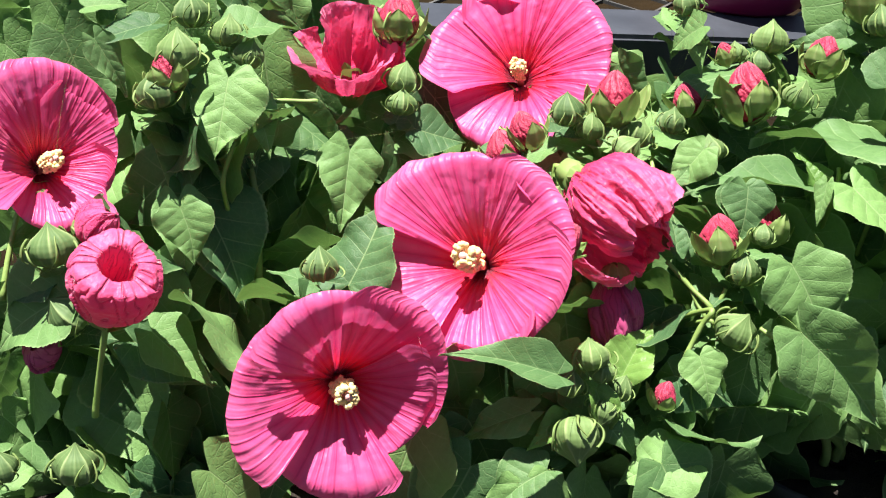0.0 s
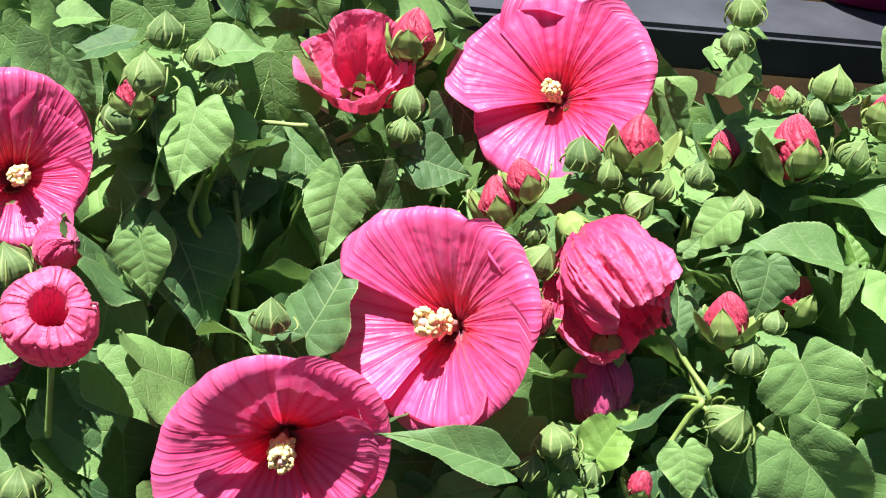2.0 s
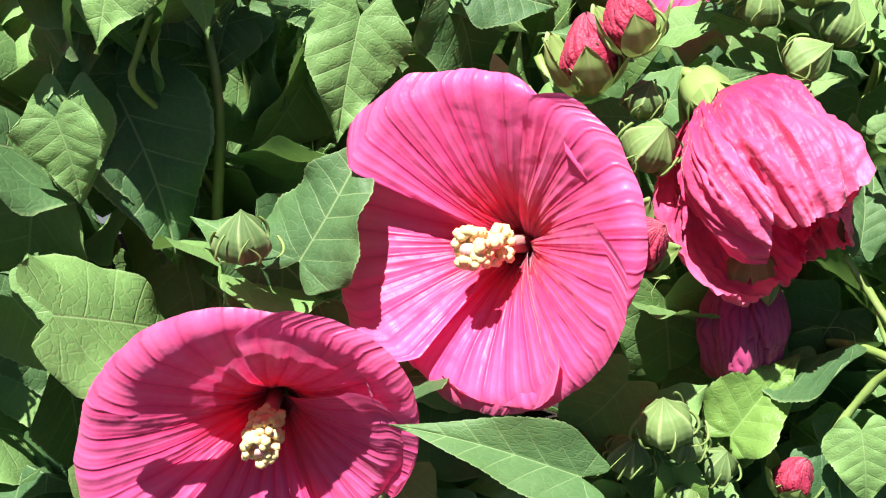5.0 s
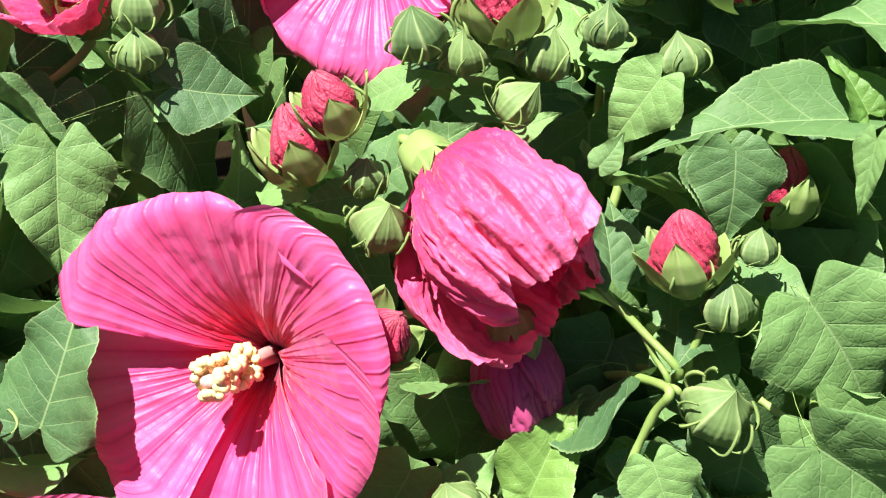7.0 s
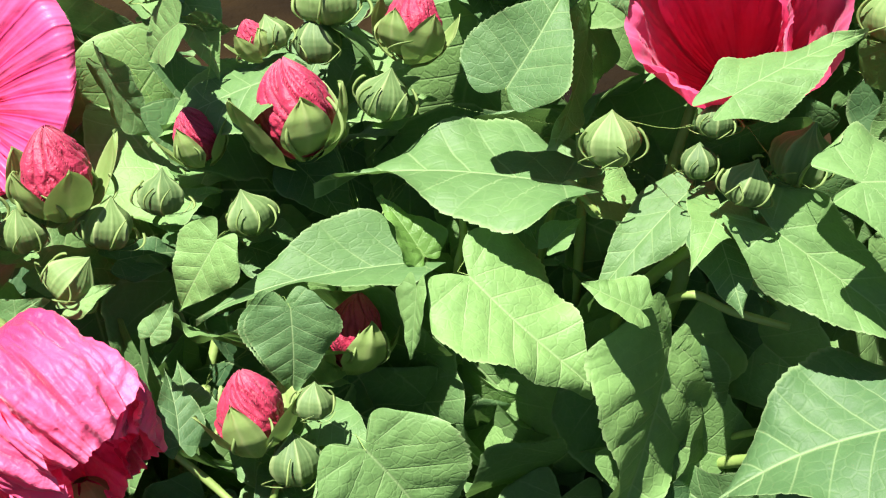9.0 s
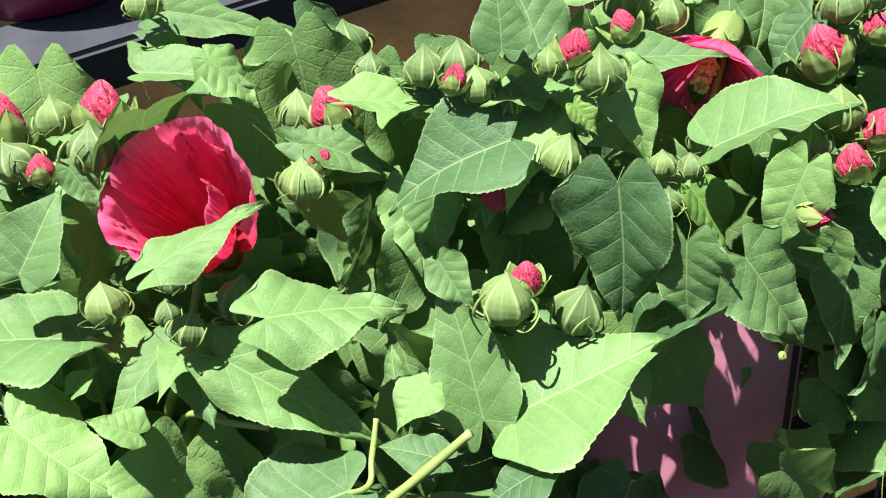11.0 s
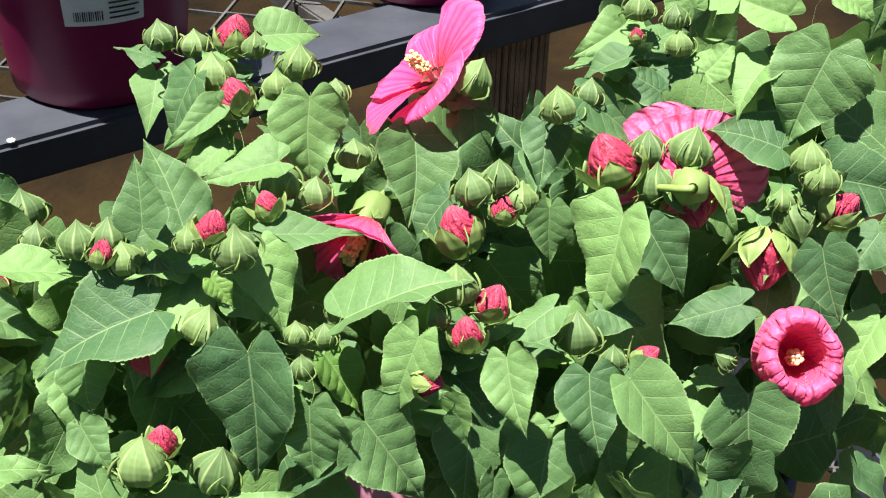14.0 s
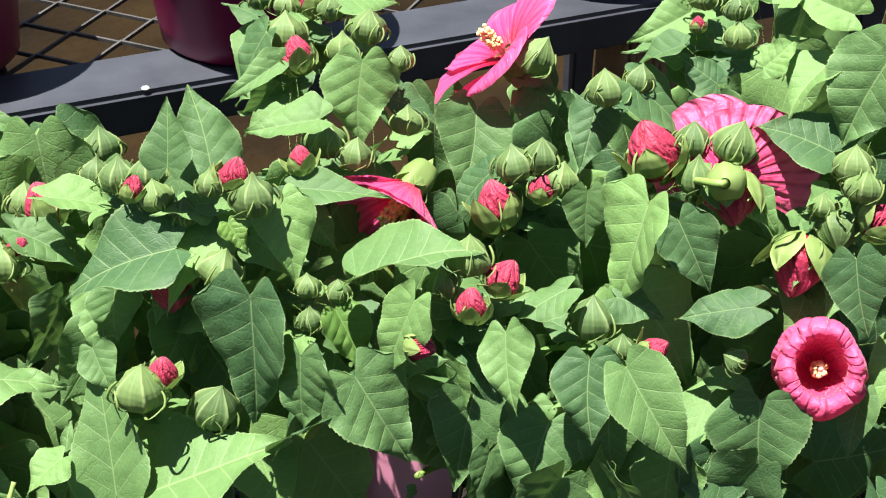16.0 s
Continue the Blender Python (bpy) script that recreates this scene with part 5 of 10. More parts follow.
leaf((0.858, 0.036, 1.332), (0.804, 0.055, 1.328), 0.044, (-0.12, -0.18, 0.98))
leaf((0.904, 0.074, 1.355), (0.893, 0.051, 1.288), 0.061, (-0.41, -0.83, 0.36))
leaf((1.004, 0.086, 1.289), (0.974, 0.042, 1.233), 0.068, (-0.18, -0.72, 0.67))
leaf((1.051, 0.071, 1.306), (1.048, 0.044, 1.268), 0.040, (-0.58, -0.65, 0.49))
leaf((0.853, 0.174, 1.342), (0.821, 0.173, 1.303), 0.064, (-0.76, -0.20, 0.61))
leaf((0.851, 0.121, 1.341), (0.799, 0.118, 1.319), 0.026, (-0.32, -0.46, 0.83))
leaf((0.919, 0.184, 1.359), (0.967, 0.172, 1.361), 0.050, (-0.14, -0.42, 0.90))
leaf((0.857, 0.155, 1.306), (0.838, 0.155, 1.283), 0.069, (0.24, -0.95, -0.21))
leaf((1.060, -0.015, 1.335), (1.034, -0.046, 1.298), 0.040, (-0.35, -0.59, 0.73))
leaf((1.078, -0.036, 1.359), (1.126, -0.075, 1.321), 0.049, (0.24, -0.50, 0.83))
leaf((1.118, -0.104, 1.320), (1.148, -0.151, 1.293), 0.061, (-0.07, -0.52, 0.85))
leaf((1.189, -0.135, 1.335), (1.144, -0.102, 1.352), 0.056, (-0.04, -0.48, 0.87))
leaf((1.223, -0.134, 1.405), (1.187, -0.139, 1.340), 0.078, (-0.74, -0.51, 0.44))
leaf((1.205, -0.093, 1.385), (1.161, -0.105, 1.361), 0.050, (-0.48, 0.08, 0.87))
leaf((1.047, -0.126, 1.316), (1.015, -0.136, 1.250), 0.085, (-0.90, 0.05, 0.42))
leaf((1.075, -0.125, 1.294), (1.082, -0.165, 1.254), 0.048, (-0.54, -0.65, 0.53))
leaf((1.038, -0.055, 1.285), (1.033, -0.069, 1.242), 0.037, (-0.40, -0.85, 0.34))
leaf((0.985, 0.003, 1.280), (0.950, 0.006, 1.245), 0.047, (-0.70, -0.02, 0.71))
leaf((0.830, -0.005, 1.302), (0.890, -0.033, 1.303), 0.033, (-0.15, -0.27, 0.95))
leaf((0.809, -0.031, 1.310), (0.809, -0.073, 1.267), 0.044, (-0.08, -0.71, 0.70))
leaf((0.850, -0.073, 1.266), (0.920, -0.103, 1.309), 0.095, (-0.37, 0.33, 0.87))
leaf((0.834, -0.076, 1.241), (0.849, -0.110, 1.206), 0.038, (0.09, -0.69, 0.71), young=True)
leaf((0.871, -0.139, 1.283), (0.839, -0.144, 1.226), 0.044, (-0.72, -0.54, 0.44))
leaf((0.771, -0.089, 1.276), (0.754, -0.113, 1.183), 0.075, (-0.77, -0.57, 0.29))
leaf((0.795, -0.130, 1.250), (0.785, -0.143, 1.197), 0.063, (-0.86, -0.42, 0.28))
leaf((0.827, -0.143, 1.233), (0.858, -0.181, 1.178), 0.068, (0.09, -0.80, 0.59))
leaf((0.739, -0.004, 1.210), (0.720, -0.028, 1.182), 0.091, (0.45, -0.81, 0.38))
leaf((0.655, 0.033, 1.219), (0.639, 0.018, 1.194), 0.096, (0.60, -0.79, 0.12))
leaf((0.692, 0.009, 1.234), (0.687, -0.008, 1.200), 0.044, (-0.21, -0.87, 0.45))
leaf((0.667, -0.052, 1.232), (0.677, -0.080, 1.208), 0.030, (-0.32, -0.67, 0.68))
leaf((1.083, -0.217, 1.280), (1.037, -0.192, 1.268), 0.040, (-0.35, -0.22, 0.91))
leaf((0.986, -0.134, 1.261), (0.944, -0.131, 1.245), 0.039, (-0.35, 0.09, 0.93))
leaf((1.023, -0.139, 1.249), (1.049, -0.161, 1.242), 0.039, (-0.18, -0.47, 0.87))
leaf((0.980, -0.186, 1.240), (0.970, -0.221, 1.194), 0.053, (-0.24, -0.74, 0.62))
leaf((0.994, -0.212, 1.249), (1.021, -0.269, 1.195), 0.053, (-0.17, -0.72, 0.67))
leaf((0.930, -0.157, 1.255), (0.922, -0.196, 1.214), 0.040, (-0.54, -0.55, 0.64))
leaf((0.898, -0.118, 1.211), (0.909, -0.144, 1.155), 0.062, (-0.86, -0.50, 0.08))
leaf((1.090, -0.233, 1.209), (1.085, -0.262, 1.145), 0.073, (-0.49, -0.78, 0.39))
leaf((1.163, -0.211, 1.297), (1.162, -0.241, 1.249), 0.046, (-0.69, -0.60, 0.40))
leaf((1.214, -0.217, 1.296), (1.180, -0.223, 1.277), 0.040, (-0.39, -0.28, 0.88))
leaf((1.212, -0.237, 1.233), (1.160, -0.253, 1.187), 0.040, (-0.61, -0.16, 0.77))
leaf((1.161, -0.249, 1.208), (1.142, -0.270, 1.169), 0.030, (-0.67, -0.47, 0.58))
leaf((1.218, -0.092, 1.418), (1.185, -0.049, 1.434), 0.039, (-0.42, -0.58, 0.70))
leaf((1.174, -0.037, 1.413), (1.161, -0.022, 1.439), 0.043, (-0.23, -0.88, 0.40))
leaf((1.139, -0.002, 1.393), (1.089, -0.001, 1.379), 0.035, (-0.25, -0.52, 0.82))
leaf((1.117, -0.034, 1.384), (1.081, -0.013, 1.363), 0.034, (-0.45, 0.13, 0.88))
leaf((1.062, 0.098, 1.312), (1.045, 0.060, 1.275), 0.036, (-0.46, -0.51, 0.72))
leaf((1.000, -0.182, 1.197), (0.988, -0.213, 1.155), 0.054, (-0.58, -0.56, 0.60))
leaf((0.950, -0.159, 1.185), (0.938, -0.183, 1.150), 0.053, (-0.46, -0.66, 0.60))
leaf((1.255, -0.105, 1.438), (1.269, -0.121, 1.423), 0.056, (0.03, -0.63, 0.77))
leaf((1.143, -0.046, 1.353), (1.122, -0.028, 1.371), 0.037, (0.03, -0.70, 0.72))
leaf((1.165, -0.069, 1.374), (1.186, -0.072, 1.398), 0.034, (-0.76, -0.24, 0.61))
leaf((1.177, -0.060, 1.419), (1.199, -0.061, 1.428), 0.022, (-0.39, -0.13, 0.91))
leaf((0.734, -0.022, 1.282), (0.649, -0.008, 1.259), 0.078, (-0.29, -0.30, 0.91))
leaf((0.770, -0.039, 1.305), (0.779, -0.057, 1.290), 0.021, (-0.08, -0.62, 0.78), young=True)
leaf((1.008, -0.194, 1.179), (0.992, -0.219, 1.124), 0.058, (-0.39, -0.79, 0.48))
leaf((1.029, -0.227, 1.169), (1.018, -0.250, 1.119), 0.053, (-0.65, -0.61, 0.45))
leaf((1.062, -0.233, 1.174), (1.036, -0.257, 1.134), 0.074, (0.02, -0.86, 0.52))
leaf((1.003, -0.231, 1.137), (0.984, -0.247, 1.107), 0.043, (-0.15, -0.83, 0.53))
leaf((0.957, -0.178, 1.183), (0.930, -0.211, 1.133), 0.063, (-0.19, -0.77, 0.61))
leaf((0.917, -0.140, 1.195), (0.891, -0.179, 1.137), 0.067, (0.07, -0.84, 0.53))
leaf((0.954, -0.212, 1.161), (0.917, -0.224, 1.124), 0.084, (0.14, -0.97, 0.15))
leaf((0.916, -0.171, 1.162), (0.893, -0.202, 1.134), 0.036, (0.55, -0.75, 0.37))
leaf((0.984, -0.229, 1.174), (1.000, -0.266, 1.141), 0.055, (-0.92, -0.10, -0.36))
leaf((0.996, -0.190, 1.202), (0.991, -0.216, 1.145), 0.049, (-0.60, -0.72, 0.37))
leaf((0.959, -0.108, 1.213), (0.969, -0.142, 1.153), 0.056, (-0.89, -0.44, 0.10))
leaf((0.892, -0.086, 1.210), (0.916, -0.110, 1.203), 0.041, (-0.68, -0.54, -0.49))
leaf((1.135, -0.156, 1.225), (1.078, -0.150, 1.220), 0.064, (-0.07, -0.92, -0.38))
leaf((0.324, 0.176, 1.189), (0.258, 0.191, 1.168), 0.061, (-0.30, 0.05, 0.96))
leaf((0.277, 0.172, 1.237), (0.258, 0.188, 1.211), 0.051, (-0.85, -0.18, 0.50))
leaf((0.286, 0.214, 1.209), (0.306, 0.205, 1.203), 0.029, (-0.41, -0.89, -0.17))
leaf((0.302, 0.267, 1.223), (0.289, 0.277, 1.242), 0.024, (-0.59, -0.81, 0.01))
leaf((0.126, 0.125, 1.082), (0.176, 0.117, 1.123), 0.048, (-0.63, -0.20, 0.76))
leaf((0.147, -0.067, 1.001), (0.167, -0.087, 0.958), 0.028, (0.12, -0.87, 0.48), young=True)
leaf((0.125, -0.071, 0.975), (0.090, -0.085, 0.958), 0.028, (-0.12, -0.58, 0.80), young=True)
leaf((0.177, 0.143, 1.147), (0.151, 0.155, 1.131), 0.021, (-0.60, -0.57, 0.56))
leaf((0.194, 0.086, 1.136), (0.218, 0.088, 1.145), 0.017, (-0.31, -0.46, 0.83))
leaf((0.231, 0.055, 1.134), (0.245, 0.064, 1.147), 0.017, (-0.31, -0.62, 0.72))

leaf((-0.175, 0.085, 1.098), (-0.127, 0.017, 1.020), 0.087, (0.21, -0.52, 0.83), 1)
leaf((-0.176, 0.126, 1.164), (-0.197, 0.071, 1.105), 0.076, (0.04, -0.49, 0.87), 5)
leaf((-0.088, 0.166, 1.131), (-0.017, 0.132, 1.088), 0.055, (0.27, -0.53, 0.81), 3)
leaf((-0.043, 0.136, 1.119), (-0.049, 0.087, 1.066), 0.060, (0.19, -0.55, 0.81), 5)
leaf((-0.115, 0.155, 1.118), (-0.142, 0.122, 1.084), 0.055, (0.35, -0.54, 0.76), 1)
leaf((-0.191, 0.061, 1.105), (-0.182, 0.016, 1.055), 0.048, (0.14, -0.51, 0.85), 2)
leaf((0.151, 0.049, 1.013), (0.169, 0.023, 0.983), 0.047, (-0.11, -0.56, 0.82), 4)
leaf((0.241, 0.042, 1.015), (0.209, 0.012, 0.985), 0.072, (-0.18, -0.55, 0.82), 1)
leaf((-0.210, -0.018, 1.028), (-0.160, -0.044, 0.996), 0.054, (0.23, -0.42, 0.88), 0)
leaf((-0.237, 0.039, 0.963), (-0.197, -0.006, 0.901), 0.094, (0.01, -0.69, 0.72), 1)
leaf((-0.223, 0.016, 0.997), (-0.155, -0.012, 0.977), 0.060, (-0.01, -0.61, 0.80), 4)
leaf((0.090, -0.091, 0.926), (0.101, -0.120, 0.878), 0.088, (-0.18, -0.48, 0.86), 2)
leaf((0.209, -0.088, 0.940), (0.245, -0.123, 0.894), 0.090, (-0.25, -0.47, 0.84), 0)
leaf((0.324, -0.053, 1.043), (0.390, -0.106, 0.979), 0.066, (-0.36, -0.53, 0.77), 2)
leaf((-0.028, 0.038, 0.967), (-0.067, 0.017, 0.912), 0.074, (-0.12, -0.69, 0.71), 3)
leaf((0.212, 0.015, 1.007), (0.191, -0.015, 0.976), 0.052, (-0.11, -0.47, 0.88), 1)
leaf((0.242, -0.043, 1.018), (0.248, -0.067, 0.996), 0.054, (-0.14, -0.36, 0.92), 2)
leaf((-0.121, 0.144, 1.106), (-0.130, 0.116, 1.077), 0.048, (0.12, -0.51, 0.85), 2)
leaf((-0.050, 0.202, 1.109), (-0.063, 0.171, 1.078), 0.054, (0.06, -0.54, 0.84), 0)
leaf((-0.080, 0.236, 1.103), (-0.033, 0.179, 1.052), 0.067, (0.15, -0.60, 0.79), 5)
leaf((-0.054, 0.153, 1.079), (-0.053, 0.123, 1.050), 0.060, (0.17, -0.60, 0.78), 3)

# ---- small leaves under the buds ----
for p in PLANTS:
    for o in list(p["ob"].children):
        if o.name.startswith(("bud", "opening_bud")):
            b = p["ob"].matrix_basis @ o.matrix_basis.translation
            for turn in (0.0, 2.4):
                a = rng.uniform(0, 2 * math.pi) + turn
                out = Vector((math.cos(a), math.sin(a), -0.4 + 0.25 * turn)).normalized()
                at = b + Vector((0, 0.02, -0.045 + 0.006 * turn))
                size = rng.uniform(0.04, 0.07) * (1 if turn == 0 else 0.7)
                if any((at + out * size * k - q).length < far for q, far in FLOWERS for k in (0.3, 1.0)):
                    continue
                leaf(at, at + out * size, size * 0.75, Vector((out.x * 0.3, out.y * 0.3 - 0.2, 1.0)), stalk=False, low=True)

# ---- lower leaves in the shade of the ones above ----
low_leaf((-0.384, 0.264, 1.192), (-0.322, 0.271, 1.180), (0.03, -0.91, -0.41))
low_leaf((-0.422, 0.233, 1.144), (-0.377, 0.196, 1.116), (-0.65, -0.75, -0.10))
low_leaf((-0.405, 0.187, 1.140), (-0.334, 0.161, 1.123), (-0.39, -0.83, -0.40))
low_leaf((-0.396, 0.154, 1.094), (-0.310, 0.117, 1.061), (-0.49, -0.79, -0.36))
low_leaf((-0.367, 0.129, 0.995), (-0.292, 0.127, 0.953), (-0.38, -0.63, -0.67))
low_leaf((-0.360, 0.077, 0.944), (-0.349, 0.051, 0.871), (-0.86, -0.51, 0.04))
low_leaf((-0.399, 0.076, 0.892), (-0.417, 0.015, 0.816), (-0.16, -0.76, 0.64))
low_leaf((-0.357, 0.035, 0.845), (-0.426, 0.020, 0.847), (0.16, -0.76, -0.63))
low_leaf((-0.300, 0.228, 1.212), (-0.261, 0.199, 1.148), (-0.43, -0.89, 0.14))
low_leaf((-0.306, 0.180, 1.159), (-0.315, 0.141, 1.079), (0.24, -0.88, 0.42))
low_leaf((-0.338, 0.172, 1.148), (-0.380, 0.154, 1.097), (0.24, -0.96, 0.12))
low_leaf((-0.341, 0.110, 1.011), (-0.384, 0.077, 0.976), (0.34, -0.86, 0.38))
low_leaf((-0.338, 0.118, 0.939), (-0.286, 0.081, 0.915), (-0.65, -0.61, -0.46))
low_leaf((-0.244, 0.211, 1.233), (-0.296, 0.217, 1.192), (-0.17, -0.99, 0.08))
low_leaf((-0.242, 0.186, 1.180), (-0.177, 0.149, 1.139), (-0.61, -0.71, -0.35))
low_leaf((-0.283, 0.027, 0.832), (-0.371, 0.011, 0.789), (0.27, -0.94, -0.20))
low_leaf((-0.174, 0.213, 1.230), (-0.254, 0.231, 1.242), (-0.26, -0.88, -0.41))
low_leaf((-0.225, 0.204, 1.178), (-0.138, 0.205, 1.129), (-0.32, -0.75, -0.57))
low_leaf((-0.210, 0.118, 1.058), (-0.284, 0.134, 1.015), (-0.10, -0.97, -0.20))
low_leaf((-0.215, 0.122, 0.983), (-0.315, 0.118, 0.968), (0.08, -0.93, -0.34))
low_leaf((-0.213, 0.089, 1.000), (-0.223, 0.064, 0.922), (-0.45, -0.83, 0.33))
low_leaf((-0.210, -0.037, 0.834), (-0.197, -0.089, 0.787), (-0.97, -0.21, -0.04))
low_leaf((-0.157, 0.239, 1.256), (-0.137, 0.200, 1.208), (-0.82, -0.56, 0.11))
low_leaf((-0.158, 0.188, 1.194), (-0.158, 0.173, 1.130), (-0.67, -0.72, 0.18))
low_leaf((-0.132, 0.166, 1.152), (-0.115, 0.140, 1.095), (-0.79, -0.62, 0.04))
low_leaf((-0.154, 0.093, 0.997), (-0.134, 0.022, 0.930), (-0.36, -0.69, 0.63))
low_leaf((-0.107, 0.003, 0.919), (-0.157, 0.011, 0.849), (-0.38, -0.91, 0.17))
low_leaf((-0.105, -0.025, 0.926), (-0.115, -0.049, 0.855), (0.20, -0.94, 0.29))
low_leaf((-0.110, -0.057, 0.827), (-0.044, -0.049, 0.864), (0.01, -0.99, 0.18))
low_leaf((-0.062, 0.354, 1.202), (0.007, 0.312, 1.132), (-0.58, -0.81, -0.09))
low_leaf((-0.049, 0.198, 1.094), (-0.068, 0.128, 1.017), (0.35, -0.73, 0.58))
low_leaf((-0.082, 0.145, 1.076), (-0.013, 0.169, 1.087), (0.36, -0.87, -0.34))
low_leaf((-0.061, 0.092, 1.045), (-0.135, 0.095, 1.030), (0.04, -0.93, -0.36))
low_leaf((-0.041, -0.060, 0.858), (-0.056, -0.119, 0.804), (0.30, -0.68, 0.66))
low_leaf((0.042, 0.239, 1.106), (0.003, 0.228, 1.035), (-0.03, -0.99, 0.17))
low_leaf((0.027, 0.116, 1.073), (-0.005, 0.057, 1.013), (0.54, -0.73, 0.43))
low_leaf((0.025, 0.118, 1.001), (0.068, 0.175, 1.085), (0.56, -0.79, 0.25))
low_leaf((-0.039, 0.006, 0.986), (-0.125, 0.026, 0.998), (-0.24, -0.96, -0.11))
low_leaf((-0.025, -0.003, 0.904), (0.064, 0.020, 0.892), (0.20, -0.94, -0.30))
low_leaf((-0.010, -0.060, 0.872), (0.066, -0.096, 0.853), (-0.47, -0.74, -0.47))
low_leaf((0.084, -0.034, 0.946), (0.163, -0.036, 0.899), (-0.24, -0.90, -0.37))
low_leaf((0.050, -0.065, 0.925), (-0.005, -0.094, 0.843), (-0.06, -0.92, 0.38))
low_leaf((0.054, -0.102, 0.857), (-0.045, -0.123, 0.842), (0.25, -0.82, -0.52))
low_leaf((0.156, 0.357, 1.161), (0.082, 0.351, 1.131), (0.15, -0.97, -0.18))
low_leaf((0.120, -0.033, 1.026), (0.085, -0.030, 0.958), (-0.50, -0.83, 0.23))
low_leaf((0.149, -0.077, 0.921), (0.131, -0.132, 0.876), (0.68, -0.59, 0.44))
low_leaf((0.100, -0.102, 0.854), (0.038, -0.066, 0.901), (-0.68, -0.58, -0.46))
low_leaf((0.202, 0.162, 1.059), (0.199, 0.068, 0.995), (0.04, -0.56, 0.83))
low_leaf((0.169, -0.037, 0.898), (0.243, -0.051, 0.878), (-0.30, -0.77, -0.55))
low_leaf((0.190, -0.058, 0.858), (0.281, -0.011, 0.900), (0.56, -0.71, -0.43))
low_leaf((0.203, 0.256, 1.098), (0.280, 0.284, 1.061), (0.34, -0.94, -0.01))
low_leaf((0.233, 0.118, 1.030), (0.285, 0.170, 1.005), (0.72, -0.70, 0.06))
low_leaf((0.275, 0.053, 0.999), (0.342, 0.036, 0.919), (-0.57, -0.76, -0.31))
low_leaf((0.238, -0.016, 0.973), (0.215, -0.068, 0.907), (-0.92, -0.07, 0.38))
low_leaf((0.277, -0.069, 0.925), (0.256, -0.080, 0.820), (0.14, -0.99, 0.08))
low_leaf((0.276, -0.060, 0.872), (0.350, -0.126, 0.819), (-0.75, -0.54, -0.38))
low_leaf((0.328, 0.233, 1.069), (0.267, 0.163, 1.045), (0.50, -0.63, 0.58))
low_leaf((0.283, 0.127, 1.010), (0.289, 0.074, 0.928), (0.17, -0.82, 0.55))
low_leaf((0.341, 0.049, 0.987), (0.322, 0.023, 0.913), (-0.87, -0.34, 0.35))
low_leaf((0.324, -0.095, 0.881), (0.346, -0.115, 0.771), (-0.43, -0.90, 0.08))
low_leaf((0.391, 0.225, 1.066), (0.347, 0.122, 1.028), (-0.05, -0.33, 0.94))
low_leaf((0.338, 0.130, 1.054), (0.347, 0.063, 0.963), (-0.55, -0.70, 0.46))
low_leaf((0.365, 0.098, 1.030), (0.387, 0.013, 1.002), (-0.80, -0.37, 0.47))
low_leaf((0.418, 0.061, 0.995), (0.331, 0.075, 0.975), (-0.06, -0.91, -0.40))
low_leaf((0.444, 0.026, 0.938), (0.524, -0.038, 0.925), (-0.62, -0.72, -0.30))
low_leaf((0.441, 0.239, 1.110), (0.438, 0.140, 1.054), (-0.23, -0.48, 0.85))
low_leaf((0.444, 0.192, 1.104), (0.428, 0.134, 1.036), (0.49, -0.72, 0.49))
low_leaf((0.455, 0.110, 1.047), (0.540, 0.089, 1.034), (-0.21, -0.96, 0.17))
low_leaf((0.422, 0.079, 1.025), (0.426, -0.011, 0.977), (-0.66, -0.39, 0.65))
low_leaf((0.447, 0.004, 0.981), (0.415, -0.055, 0.925), (-0.50, -0.43, 0.75))
low_leaf((0.172, 0.394, 1.157), (0.112, 0.349, 1.058), (0.07, -0.93, 0.38))
low_leaf((0.145, 0.431, 1.116), (0.199, 0.390, 1.056), (-0.75, -0.60, -0.27))
low_leaf((0.132, 0.338, 1.087), (0.064, 0.404, 1.057), (-0.62, -0.75, -0.23))
low_leaf((0.103, 0.277, 1.070), (0.116, 0.248, 0.995), (-0.79, -0.61, 0.09))
low_leaf((0.101, 0.204, 1.046), (0.068, 0.170, 0.956), (-0.78, -0.44, 0.44))
low_leaf((0.098, 0.152, 1.030), (0.011, 0.202, 1.009), (-0.36, -0.82, -0.44))
low_leaf((0.088, 0.138, 1.008), (0.034, 0.169, 1.053), (-0.43, -0.90, 0.10))
low_leaf((0.062, 0.060, 1.054), (0.058, 0.067, 0.972), (-0.28, -0.96, -0.08))
low_leaf((0.174, 0.345, 1.178), (0.225, 0.297, 1.139), (-0.70, -0.71, -0.08))
low_leaf((0.145, 0.172, 1.070), (0.133, 0.139, 0.974), (-0.49, -0.80, 0.34))
low_leaf((0.116, 0.188, 1.007), (0.044, 0.256, 1.010), (-0.63, -0.65, -0.44))
low_leaf((0.097, 0.038, 1.026), (0.056, 0.072, 0.987), (-0.37, -0.86, -0.35))
low_leaf((0.152, 0.176, 1.068), (0.163, 0.114, 0.991), (0.06, -0.77, 0.64))
low_leaf((0.128, 0.162, 1.037), (0.143, 0.120, 0.963), (-0.34, -0.84, 0.42))
low_leaf((0.267, 0.276, 1.145), (0.196, 0.269, 1.057), (-0.20, -0.95, 0.24))
low_leaf((0.182, 0.227, 1.076), (0.171, 0.159, 0.994), (-0.37, -0.68, 0.62))
low_leaf((0.187, 0.194, 1.069), (0.218, 0.142, 0.987), (-0.05, -0.86, 0.53))
low_leaf((0.195, 0.119, 1.052), (0.149, 0.112, 0.961), (-0.53, -0.78, 0.33))
